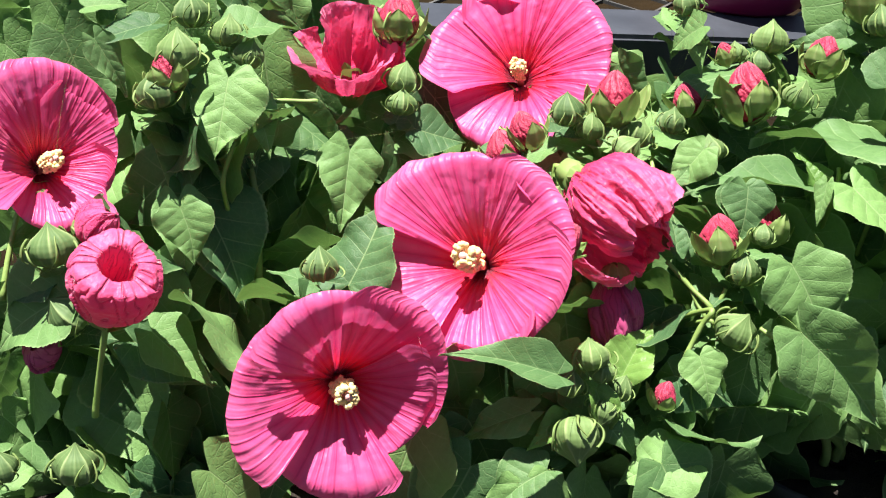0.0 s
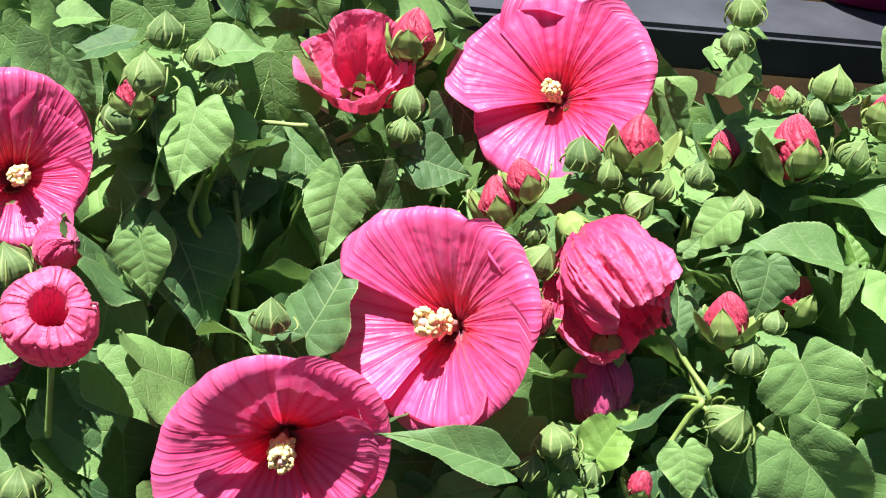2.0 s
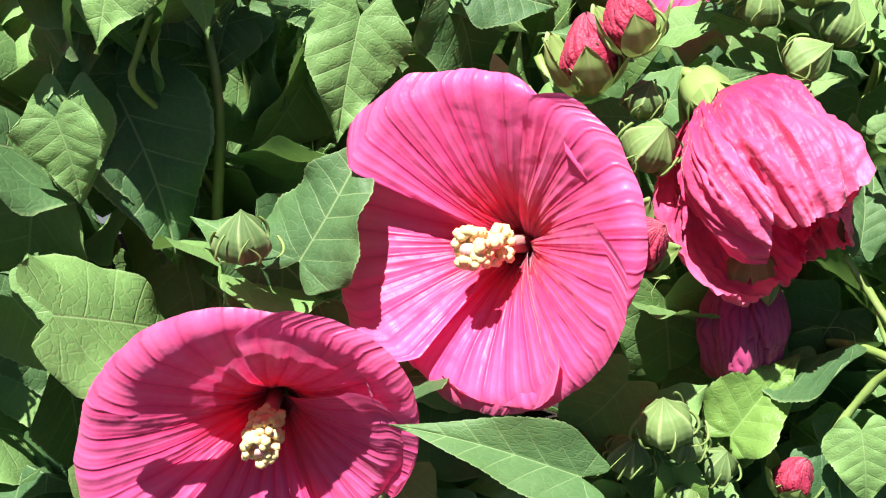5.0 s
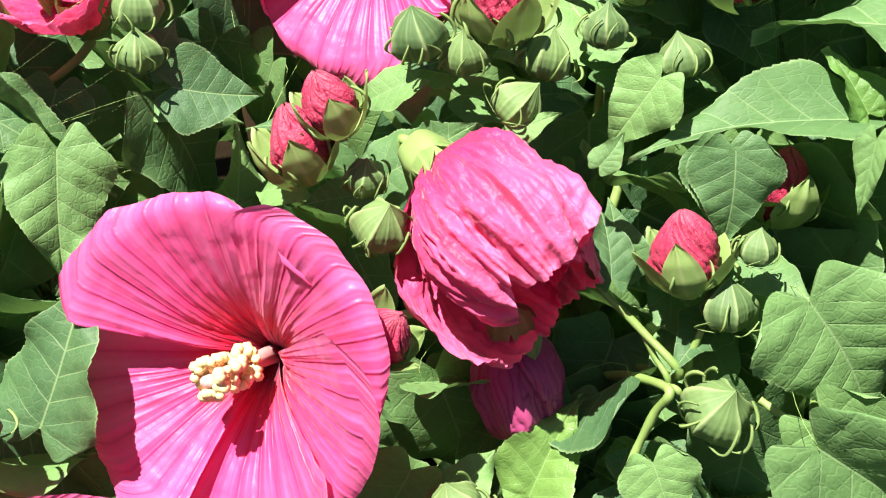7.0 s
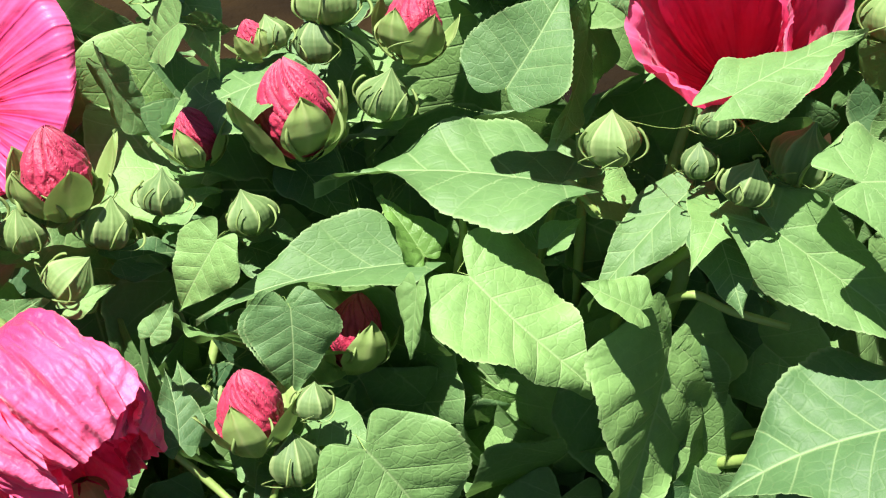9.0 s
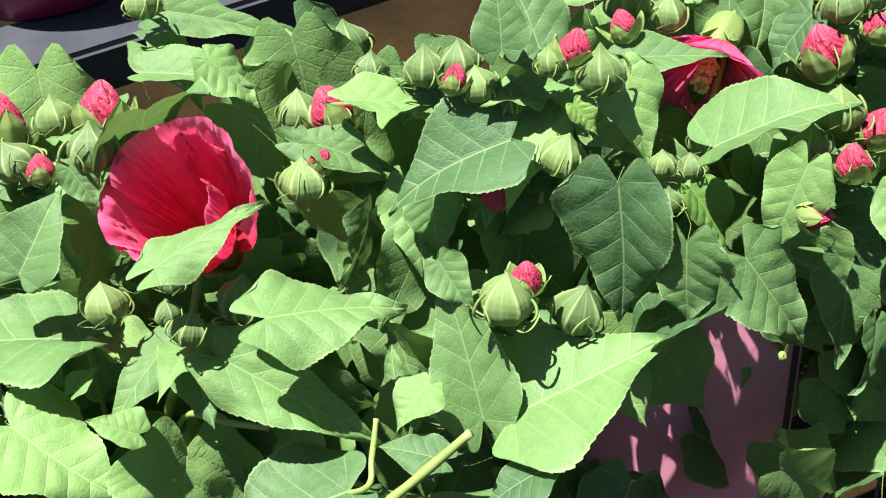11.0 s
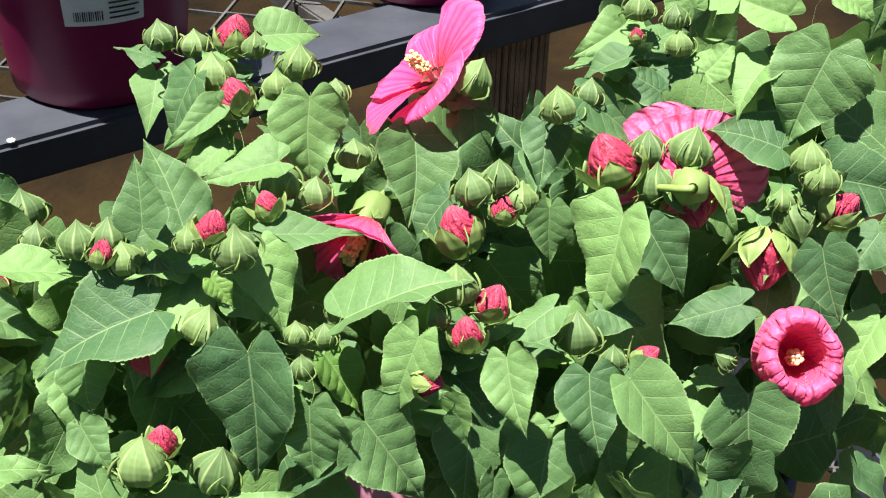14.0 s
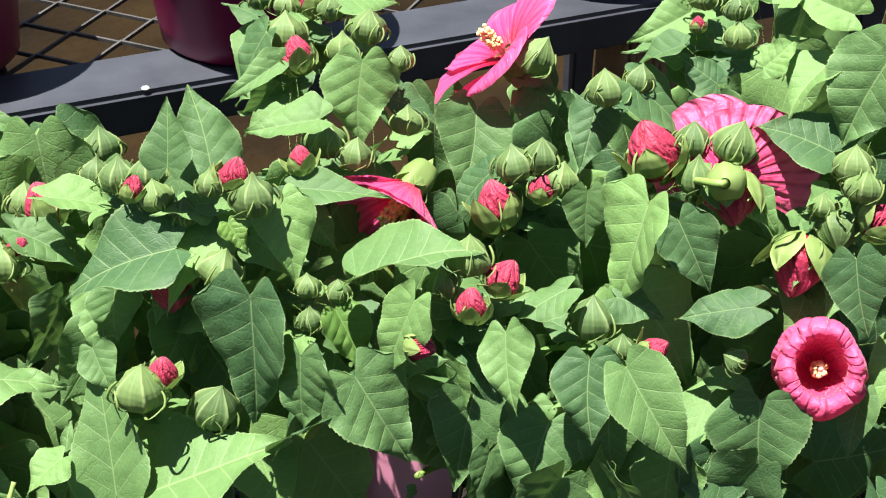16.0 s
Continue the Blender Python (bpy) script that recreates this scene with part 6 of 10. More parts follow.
low_leaf((0.225, 0.119, 1.058), (0.220, 0.078, 0.954), (-0.88, -0.42, 0.21))
low_leaf((0.240, 0.274, 1.083), (0.309, 0.241, 0.996), (0.02, -0.92, 0.37))
low_leaf((0.215, 0.221, 1.091), (0.211, 0.197, 1.013), (0.31, -0.91, 0.26))
low_leaf((0.238, 0.138, 1.045), (0.190, 0.138, 0.984), (-0.20, -0.97, 0.15))
low_leaf((0.211, 0.023, 1.011), (0.190, -0.000, 0.943), (0.08, -0.95, 0.30))
low_leaf((0.281, 0.254, 1.094), (0.216, 0.267, 1.049), (-0.39, -0.86, 0.33))
low_leaf((0.262, 0.205, 1.100), (0.222, 0.301, 1.135), (0.05, -0.33, 0.94))
low_leaf((0.250, 0.160, 1.074), (0.236, 0.119, 0.975), (0.33, -0.89, 0.32))
low_leaf((0.270, 0.118, 1.038), (0.347, 0.032, 1.021), (-0.69, -0.68, 0.23))
low_leaf((0.270, 0.052, 1.013), (0.196, 0.126, 0.985), (-0.55, -0.72, -0.44))
low_leaf((0.250, 0.021, 0.989), (0.281, -0.029, 0.896), (-0.75, -0.66, 0.10))
low_leaf((0.312, 0.255, 1.063), (0.321, 0.192, 0.990), (-0.07, -0.77, 0.64))
low_leaf((0.308, 0.190, 1.066), (0.304, 0.135, 0.965), (-0.09, -0.87, 0.48))
low_leaf((0.322, 0.136, 1.071), (0.280, 0.090, 1.021), (0.31, -0.81, 0.49))
low_leaf((0.314, 0.110, 1.030), (0.365, 0.043, 0.967), (-0.49, -0.77, 0.41))
low_leaf((0.307, 0.104, 1.005), (0.378, 0.082, 0.956), (-0.38, -0.92, -0.14))
low_leaf((0.301, 0.049, 1.014), (0.308, 0.035, 0.914), (-0.95, -0.33, -0.02))
low_leaf((0.270, 0.002, 0.996), (0.222, 0.005, 0.911), (-0.15, -0.98, 0.07))
low_leaf((0.368, 0.232, 1.098), (0.346, 0.157, 1.028), (0.03, -0.69, 0.72))
low_leaf((0.338, 0.210, 1.081), (0.234, 0.219, 1.097), (-0.07, -0.99, 0.15))
low_leaf((0.355, 0.106, 1.012), (0.276, 0.040, 0.974), (0.53, -0.80, 0.31))
low_leaf((0.379, 0.071, 1.022), (0.287, 0.079, 0.938), (-0.03, -1.00, -0.07))
low_leaf((0.324, 0.032, 1.012), (0.343, 0.029, 0.896), (-0.35, -0.93, -0.04))
low_leaf((0.334, 0.054, 0.979), (0.405, 0.008, 0.929), (-0.55, -0.83, -0.01))
low_leaf((0.400, 0.231, 1.114), (0.388, 0.159, 1.034), (-0.51, -0.61, 0.61))
low_leaf((0.400, 0.178, 1.095), (0.505, 0.143, 1.118), (-0.35, -0.92, 0.14))
low_leaf((0.413, 0.151, 1.072), (0.477, 0.116, 1.026), (-0.39, -0.91, 0.16))
low_leaf((0.383, 0.109, 1.057), (0.433, 0.035, 0.999), (-0.51, -0.71, 0.48))
low_leaf((0.377, 0.074, 1.055), (0.293, 0.158, 1.059), (-0.71, -0.71, -0.06))
low_leaf((0.401, 0.082, 1.010), (0.430, 0.030, 0.912), (-0.79, -0.62, 0.08))
low_leaf((0.411, 0.062, 0.985), (0.432, -0.027, 0.897), (-0.76, -0.54, 0.36))
low_leaf((0.392, 0.020, 0.958), (0.314, 0.093, 0.951), (-0.62, -0.71, -0.31))
low_leaf((0.439, 0.151, 1.135), (0.518, 0.139, 1.090), (-0.12, -0.99, 0.03))
low_leaf((0.456, 0.168, 1.071), (0.467, 0.059, 1.018), (-0.64, -0.38, 0.67))
low_leaf((0.416, 0.129, 1.048), (0.375, 0.064, 0.982), (0.35, -0.76, 0.53))
low_leaf((0.434, -0.003, 0.998), (0.396, -0.032, 0.920), (0.05, -0.94, 0.33))
low_leaf((0.401, -0.009, 0.964), (0.441, -0.093, 0.925), (-0.92, -0.38, -0.13))
low_leaf((0.500, 0.167, 1.088), (0.421, 0.138, 1.008), (0.10, -0.96, 0.24))
low_leaf((0.456, 0.141, 1.108), (0.521, 0.072, 1.090), (-0.55, -0.66, 0.51))
low_leaf((0.468, 0.064, 1.044), (0.543, 0.037, 1.052), (-0.35, -0.91, 0.21))
low_leaf((0.440, 0.006, 1.028), (0.394, 0.047, 0.927), (-0.04, -0.94, -0.36))
low_leaf((0.507, 0.027, 0.994), (0.532, 0.028, 0.910), (-0.53, -0.84, -0.17))
low_leaf((0.473, -0.022, 0.973), (0.484, -0.026, 0.877), (-0.06, -0.99, 0.03))
low_leaf((0.513, 0.145, 1.113), (0.549, 0.116, 1.036), (0.02, -0.93, 0.36))
low_leaf((0.516, 0.116, 1.078), (0.461, 0.061, 1.012), (0.23, -0.84, 0.49))
low_leaf((0.509, 0.068, 1.063), (0.410, 0.068, 1.019), (0.08, -0.98, -0.19))
low_leaf((0.468, 0.026, 1.052), (0.482, -0.039, 0.990), (-0.12, -0.71, 0.70))
low_leaf((0.473, -0.009, 1.041), (0.564, -0.043, 1.003), (-0.15, -0.89, 0.43))
low_leaf((0.506, 0.000, 0.973), (0.496, -0.034, 0.892), (-0.10, -0.91, 0.40))
low_leaf((0.505, -0.045, 0.983), (0.437, 0.004, 0.925), (-0.20, -0.86, -0.48))
low_leaf((0.561, 0.100, 1.071), (0.462, 0.117, 1.045), (-0.22, -0.96, 0.20))
low_leaf((0.537, 0.046, 1.091), (0.525, 0.014, 0.993), (-0.58, -0.75, 0.31))
low_leaf((0.551, 0.036, 1.070), (0.588, -0.048, 1.037), (-0.80, -0.48, 0.34))
low_leaf((0.538, 0.007, 1.031), (0.486, -0.055, 0.992), (0.65, -0.71, 0.27))
low_leaf((0.500, -0.005, 1.008), (0.509, -0.070, 0.957), (-0.40, -0.61, 0.69))
low_leaf((0.487, -0.078, 0.992), (0.565, -0.092, 1.021), (-0.12, -0.98, -0.14))
low_leaf((0.583, 0.018, 1.095), (0.641, 0.001, 1.051), (-0.33, -0.94, -0.07))
low_leaf((0.580, -0.015, 1.011), (0.507, -0.076, 0.969), (0.48, -0.81, 0.34))
low_leaf((0.541, -0.046, 1.019), (0.472, -0.098, 0.992), (0.56, -0.82, 0.14))
low_leaf((0.537, -0.076, 1.011), (0.473, -0.015, 1.018), (-0.62, -0.70, 0.36))
low_leaf((0.610, 0.115, 1.142), (0.561, 0.144, 1.091), (-0.25, -0.92, -0.29))
low_leaf((0.602, 0.074, 1.065), (0.550, 0.065, 1.013), (-0.10, -0.97, 0.24))
low_leaf((0.669, 0.081, 1.179), (0.655, 0.030, 1.094), (-0.25, -0.81, 0.53))
low_leaf((0.657, 0.023, 1.166), (0.651, -0.026, 1.098), (-0.34, -0.74, 0.57))
low_leaf((0.643, 0.013, 1.120), (0.679, -0.066, 1.072), (-0.88, -0.47, 0.09))
low_leaf((0.683, 0.014, 1.198), (0.641, -0.007, 1.146), (0.19, -0.96, 0.24))
low_leaf((0.709, -0.002, 1.113), (0.681, -0.053, 1.061), (0.46, -0.75, 0.49))
low_leaf((0.751, 0.018, 1.175), (0.767, -0.043, 1.130), (-0.60, -0.56, 0.57))
low_leaf((0.719, -0.027, 1.149), (0.661, 0.022, 1.142), (-0.65, -0.75, 0.15))
low_leaf((0.716, -0.046, 1.097), (0.636, -0.026, 1.038), (-0.18, -0.98, -0.10))
low_leaf((0.845, 0.033, 1.291), (0.806, 0.042, 1.232), (-0.05, -0.99, -0.13))
low_leaf((0.818, -0.021, 1.174), (0.803, -0.019, 1.100), (0.26, -0.96, -0.08))
low_leaf((0.800, -0.047, 1.138), (0.748, -0.043, 1.104), (-0.17, -0.98, 0.14))
low_leaf((0.770, -0.074, 1.132), (0.780, -0.121, 1.089), (-0.13, -0.68, 0.72))
low_leaf((0.889, 0.081, 1.252), (0.894, 0.013, 1.205), (-0.22, -0.58, 0.79))
low_leaf((0.863, 0.021, 1.206), (0.920, -0.005, 1.168), (-0.11, -0.89, 0.44))
low_leaf((0.842, 0.012, 1.187), (0.922, -0.032, 1.162), (-0.42, -0.89, 0.20))
low_leaf((0.823, -0.039, 1.128), (0.784, -0.047, 1.044), (-0.09, -0.98, 0.15))
low_leaf((0.922, 0.028, 1.238), (0.979, -0.003, 1.194), (-0.30, -0.91, 0.28))
low_leaf((0.914, -0.040, 1.239), (0.952, -0.085, 1.162), (-0.11, -0.88, 0.46))
low_leaf((0.897, -0.066, 1.203), (0.961, -0.063, 1.210), (0.02, -0.93, 0.38))
low_leaf((0.884, -0.105, 1.172), (0.924, -0.132, 1.094), (0.15, -0.91, 0.39))
low_leaf((1.003, -0.030, 1.234), (1.045, -0.058, 1.166), (-0.57, -0.83, -0.01))
low_leaf((0.931, -0.067, 1.229), (0.931, -0.145, 1.182), (0.38, -0.47, 0.80))
low_leaf((0.954, -0.090, 1.159), (1.039, -0.102, 1.155), (-0.15, -0.97, -0.17))
low_leaf((0.896, -0.138, 1.148), (0.979, -0.148, 1.161), (-0.11, -1.00, 0.02))
low_leaf((1.053, 0.046, 1.273), (0.991, 0.007, 1.193), (0.41, -0.91, 0.10))
low_leaf((1.038, -0.023, 1.223), (1.131, -0.068, 1.194), (-0.44, -0.90, 0.00))
low_leaf((1.035, -0.093, 1.197), (1.021, -0.138, 1.147), (0.45, -0.73, 0.51))
low_leaf((1.025, -0.102, 1.182), (1.029, -0.140, 1.108), (-0.23, -0.86, 0.44))
low_leaf((0.954, -0.179, 1.153), (0.978, -0.222, 1.109), (-0.17, -0.75, 0.64))
low_leaf((0.963, -0.193, 1.144), (0.986, -0.245, 1.093), (-0.24, -0.73, 0.63))
low_leaf((1.115, 0.013, 1.244), (1.071, -0.005, 1.171), (0.30, -0.96, 0.06))
low_leaf((1.112, -0.042, 1.231), (1.131, -0.116, 1.206), (-0.28, -0.37, 0.89))
low_leaf((1.047, -0.097, 1.211), (1.040, -0.135, 1.155), (0.19, -0.83, 0.54))
low_leaf((1.046, -0.158, 1.173), (0.977, -0.106, 1.140), (-0.51, -0.83, -0.24))
low_leaf((1.004, -0.194, 1.157), (0.998, -0.240, 1.086), (0.39, -0.79, 0.47))
low_leaf((0.990, -0.216, 1.125), (0.940, -0.179, 1.104), (-0.58, -0.81, -0.03))
low_leaf((1.178, -0.021, 1.292), (1.224, -0.089, 1.250), (-0.57, -0.68, 0.47))
low_leaf((1.164, -0.098, 1.222), (1.070, -0.094, 1.200), (-0.02, -0.99, -0.13))
low_leaf((1.115, -0.104, 1.233), (1.036, -0.081, 1.178), (-0.20, -0.97, -0.11))
low_leaf((1.077, -0.159, 1.158), (1.089, -0.207, 1.108), (-0.36, -0.72, 0.59))
low_leaf((1.049, -0.230, 1.171), (1.074, -0.274, 1.128), (0.02, -0.70, 0.71))
low_leaf((1.277, -0.036, 1.341), (1.213, -0.058, 1.304), (0.28, -0.96, 0.05))
low_leaf((1.212, -0.117, 1.258), (1.284, -0.162, 1.260), (-0.53, -0.85, 0.01))
low_leaf((1.079, -0.254, 1.172), (1.040, -0.245, 1.119), (-0.40, -0.91, 0.14))
low_leaf((1.254, -0.085, 1.347), (1.212, -0.094, 1.290), (0.22, -0.98, 0.01))
low_leaf((1.246, -0.123, 1.287), (1.312, -0.190, 1.278), (-0.56, -0.63, 0.53))
low_leaf((1.258, -0.136, 1.276), (1.189, -0.131, 1.251), (-0.03, -0.99, -0.09))
low_leaf((1.162, -0.285, 1.149), (1.160, -0.340, 1.118), (0.50, -0.44, 0.74))
low_leaf((1.125, -0.293, 1.116), (1.063, -0.221, 1.097), (-0.62, -0.65, -0.43))
low_leaf((1.380, -0.039, 1.448), (1.349, -0.084, 1.374), (-0.28, -0.77, 0.58))
low_leaf((1.325, -0.101, 1.349), (1.349, -0.129, 1.275), (0.27, -0.87, 0.42))
low_leaf((1.300, -0.142, 1.307), (1.260, -0.080, 1.353), (-0.53, -0.70, 0.48))
low_leaf((1.283, -0.194, 1.273), (1.283, -0.227, 1.196), (-0.26, -0.89, 0.37))
low_leaf((1.210, -0.288, 1.151), (1.237, -0.311, 1.097), (-0.41, -0.89, 0.17))
low_leaf((1.172, -0.313, 1.112), (1.210, -0.371, 1.090), (-0.77, -0.60, 0.23))
low_leaf((-0.359, 0.303, 1.219), (-0.359, 0.289, 1.152), (-0.25, -0.95, 0.21))
low_leaf((-0.403, 0.196, 1.075), (-0.324, 0.218, 1.051), (0.08, -0.86, -0.49))
low_leaf((-0.424, 0.184, 1.057), (-0.487, 0.153, 1.019), (0.43, -0.91, 0.03))
low_leaf((-0.354, 0.193, 0.924), (-0.285, 0.179, 0.859), (-0.47, -0.83, -0.31))
low_leaf((-0.240, 0.254, 1.157), (-0.296, 0.205, 1.133), (0.70, -0.65, -0.31))
low_leaf((-0.248, 0.188, 1.113), (-0.279, 0.148, 1.058), (-0.45, -0.58, 0.68))
low_leaf((-0.287, 0.166, 1.065), (-0.316, 0.103, 1.028), (0.88, -0.46, 0.09))
low_leaf((-0.314, 0.171, 0.898), (-0.240, 0.166, 0.898), (-0.06, -0.89, -0.45))
low_leaf((-0.280, 0.082, 0.914), (-0.343, 0.094, 0.889), (-0.14, -0.98, -0.12))
low_leaf((-0.222, 0.289, 1.209), (-0.300, 0.282, 1.156), (0.01, -0.99, 0.11))
low_leaf((-0.139, 0.200, 1.127), (-0.129, 0.127, 1.074), (-0.93, -0.29, 0.22))
low_leaf((-0.180, 0.128, 1.030), (-0.123, 0.121, 0.990), (-0.17, -0.98, -0.07))
low_leaf((-0.173, 0.148, 0.960), (-0.189, 0.098, 0.900), (0.53, -0.72, 0.46))
low_leaf((-0.192, 0.033, 0.891), (-0.132, -0.022, 0.844), (-0.76, -0.57, -0.30))
low_leaf((-0.080, 0.416, 1.174), (0.003, 0.423, 1.166), (0.03, -0.91, -0.43))
low_leaf((-0.016, 0.309, 1.093), (-0.004, 0.241, 1.006), (-0.08, -0.79, 0.61))
low_leaf((-0.091, 0.143, 0.986), (-0.137, 0.085, 0.936), (-0.64, -0.15, 0.75))
low_leaf((-0.082, 0.054, 0.962), (-0.094, 0.018, 0.903), (0.02, -0.86, 0.52))
low_leaf((-0.058, 0.038, 0.932), (-0.058, -0.013, 0.895), (0.13, -0.58, 0.79))
low_leaf((-0.092, -0.053, 0.847), (-0.161, -0.061, 0.784), (0.25, -0.95, -0.15))
low_leaf((0.041, 0.347, 1.133), (-0.008, 0.271, 1.060), (-0.77, -0.09, 0.63))
low_leaf((0.003, 0.305, 1.079), (-0.016, 0.254, 1.017), (0.38, -0.77, 0.50))
low_leaf((0.072, 0.240, 1.026), (0.123, 0.152, 0.975), (-0.87, -0.50, -0.01))
low_leaf((-0.004, 0.088, 0.987), (0.017, 0.067, 0.905), (-0.87, -0.49, -0.09))
low_leaf((0.022, 0.014, 0.864), (0.038, -0.052, 0.791), (-0.97, -0.26, 0.02))
low_leaf((0.067, -0.021, 0.848), (0.105, -0.082, 0.793), (-0.91, -0.36, -0.23))
low_leaf((0.191, 0.350, 1.151), (0.279, 0.288, 1.124), (-0.60, -0.77, -0.19))
low_leaf((0.181, 0.342, 1.061), (0.283, 0.351, 1.043), (0.02, -0.94, -0.35))
low_leaf((0.103, 0.137, 1.028), (0.117, 0.063, 1.004), (-0.88, -0.29, 0.37))
low_leaf((0.120, 0.138, 0.976), (0.200, 0.135, 1.012), (0.05, -0.98, -0.21))
low_leaf((0.171, -0.020, 0.904), (0.110, -0.047, 0.832), (0.38, -0.93, 0.03))
low_leaf((0.167, 0.012, 0.859), (0.212, -0.018, 0.807), (-0.55, -0.83, -0.01))
low_leaf((0.170, 0.175, 1.046), (0.115, 0.114, 1.009), (0.33, -0.68, 0.66))
low_leaf((0.220, 0.193, 0.997), (0.261, 0.169, 0.933), (-0.45, -0.90, 0.04))
low_leaf((0.266, 0.110, 0.970), (0.246, 0.077, 0.887), (-0.41, -0.81, 0.43))
low_leaf((0.246, 0.038, 0.899), (0.326, -0.021, 0.847), (-0.70, -0.60, -0.39))
low_leaf((0.229, -0.021, 0.863), (0.183, -0.027, 0.788), (0.18, -0.98, -0.03))
low_leaf((0.260, 0.311, 1.020), (0.242, 0.238, 1.013), (-0.61, 0.08, 0.79))
low_leaf((0.296, 0.186, 0.965), (0.282, 0.109, 0.928), (0.36, -0.46, 0.81))
low_leaf((0.368, 0.088, 0.978), (0.378, 0.014, 0.921), (-0.92, -0.30, 0.23))
low_leaf((0.329, 0.019, 0.898), (0.415, -0.027, 0.826), (-0.67, -0.61, -0.41))
low_leaf((0.400, 0.307, 1.033), (0.506, 0.336, 1.016), (0.29, -0.95, 0.17))
low_leaf((0.394, 0.288, 1.010), (0.381, 0.210, 0.987), (0.97, -0.20, 0.15))
low_leaf((0.437, 0.198, 1.016), (0.495, 0.176, 0.911), (-0.28, -0.96, 0.05))
low_leaf((0.542, 0.071, 0.962), (0.543, 0.001, 0.912), (-0.86, -0.31, 0.40))
low_leaf((0.493, 0.049, 0.909), (0.563, -0.010, 0.844), (-0.77, -0.54, -0.34))
low_leaf((0.138, 0.401, 1.166), (0.136, 0.375, 1.077), (-0.56, -0.79, 0.25))
low_leaf((0.159, 0.324, 1.064), (0.139, 0.279, 0.990), (-0.88, -0.27, 0.40))
low_leaf((0.093, 0.300, 0.996), (0.107, 0.252, 0.924), (-0.89, -0.44, 0.12))
low_leaf((0.090, 0.264, 0.985), (0.021, 0.260, 0.911), (-0.43, -0.78, 0.45))
low_leaf((0.106, 0.120, 1.005), (0.091, 0.102, 0.921), (-0.09, -0.97, 0.22))
low_leaf((0.193, 0.343, 1.064), (0.129, 0.439, 1.041), (-0.55, -0.53, -0.64))
low_leaf((0.173, 0.212, 0.997), (0.123, 0.215, 0.925), (-0.26, -0.96, 0.13))
low_leaf((0.138, 0.169, 1.018), (0.147, 0.080, 0.955), (-0.86, -0.34, 0.37))
low_leaf((0.157, 0.093, 0.970), (0.080, 0.160, 0.972), (-0.64, -0.71, -0.27))
low_leaf((0.169, 0.235, 1.019), (0.262, 0.221, 1.041), (-0.19, -0.97, 0.18))
low_leaf((0.235, 0.225, 0.959), (0.285, 0.197, 0.888), (-0.58, -0.81, -0.09))
low_leaf((0.211, 0.114, 1.022), (0.143, 0.100, 0.972), (0.08, -0.99, 0.17))
low_leaf((0.218, 0.127, 0.979), (0.270, 0.107, 0.920), (-0.38, -0.93, -0.02))
low_leaf((0.282, 0.279, 1.051), (0.273, 0.238, 0.963), (-0.66, -0.65, 0.37))
low_leaf((0.256, 0.245, 1.011), (0.185, 0.258, 0.983), (-0.15, -0.99, -0.06))
low_leaf((0.240, 0.185, 1.003), (0.314, 0.169, 0.949), (-0.20, -0.98, 0.02))
low_leaf((0.298, 0.191, 0.965), (0.335, 0.125, 0.926), (-0.90, -0.34, -0.28))
low_leaf((0.315, 0.081, 0.972), (0.247, 0.084, 0.893), (-0.25, -0.96, 0.17))
low_leaf((0.369, 0.218, 1.036), (0.403, 0.175, 0.935), (-0.39, -0.89, 0.24))
low_leaf((0.361, 0.177, 0.979), (0.296, 0.118, 0.943), (0.62, -0.77, 0.16))
low_leaf((0.354, 0.131, 0.959), (0.272, 0.072, 0.922), (0.40, -0.82, 0.43))
low_leaf((0.320, 0.077, 0.980), (0.328, 0.073, 0.870), (-0.55, -0.83, -0.01))
low_leaf((0.437, 0.255, 1.052), (0.467, 0.174, 1.014), (-0.78, -0.48, 0.40))
low_leaf((0.436, 0.210, 0.978), (0.512, 0.120, 0.962), (-0.77, -0.64, -0.01))
low_leaf((0.372, 0.165, 0.989), (0.294, 0.189, 1.008), (-0.27, -0.96, 0.09))
low_leaf((0.356, 0.101, 0.989), (0.430, 0.081, 0.953), (-0.11, -0.94, 0.31))
low_leaf((0.392, 0.050, 0.950), (0.354, 0.140, 1.005), (-0.43, -0.60, 0.68))
low_leaf((0.503, 0.222, 1.068), (0.525, 0.145, 1.019), (-0.06, -0.55, 0.83))
low_leaf((0.491, 0.137, 1.040), (0.505, 0.097, 0.948), (-0.05, -0.92, 0.38))
low_leaf((0.460, 0.134, 1.018), (0.379, 0.129, 0.927), (-0.03, -1.00, 0.10))
low_leaf((0.437, 0.100, 0.979), (0.351, 0.065, 0.898), (0.01, -0.91, 0.40))
low_leaf((0.460, 0.052, 0.988), (0.436, 0.018, 0.902), (-0.81, -0.44, 0.40))
low_leaf((0.575, 0.170, 1.121), (0.498, 0.157, 1.128), (0.16, -0.98, 0.03))
low_leaf((0.515, 0.169, 1.030), (0.601, 0.103, 0.985), (-0.49, -0.83, 0.29))
low_leaf((0.546, 0.097, 0.998), (0.464, 0.112, 0.967), (-0.25, -0.94, 0.20))
low_leaf((0.503, 0.063, 0.992), (0.602, 0.055, 0.961), (-0.01, -0.98, 0.22))
low_leaf((0.496, -0.010, 0.951), (0.544, -0.067, 0.923), (-0.72, -0.67, 0.17))
low_leaf((0.626, 0.166, 1.140), (0.615, 0.104, 1.065), (0.24, -0.76, 0.59))
low_leaf((0.628, 0.156, 1.103), (0.626, 0.118, 1.022), (0.27, -0.87, 0.40))
low_leaf((0.586, 0.080, 1.076), (0.527, 0.144, 1.104), (-0.63, -0.71, 0.34))
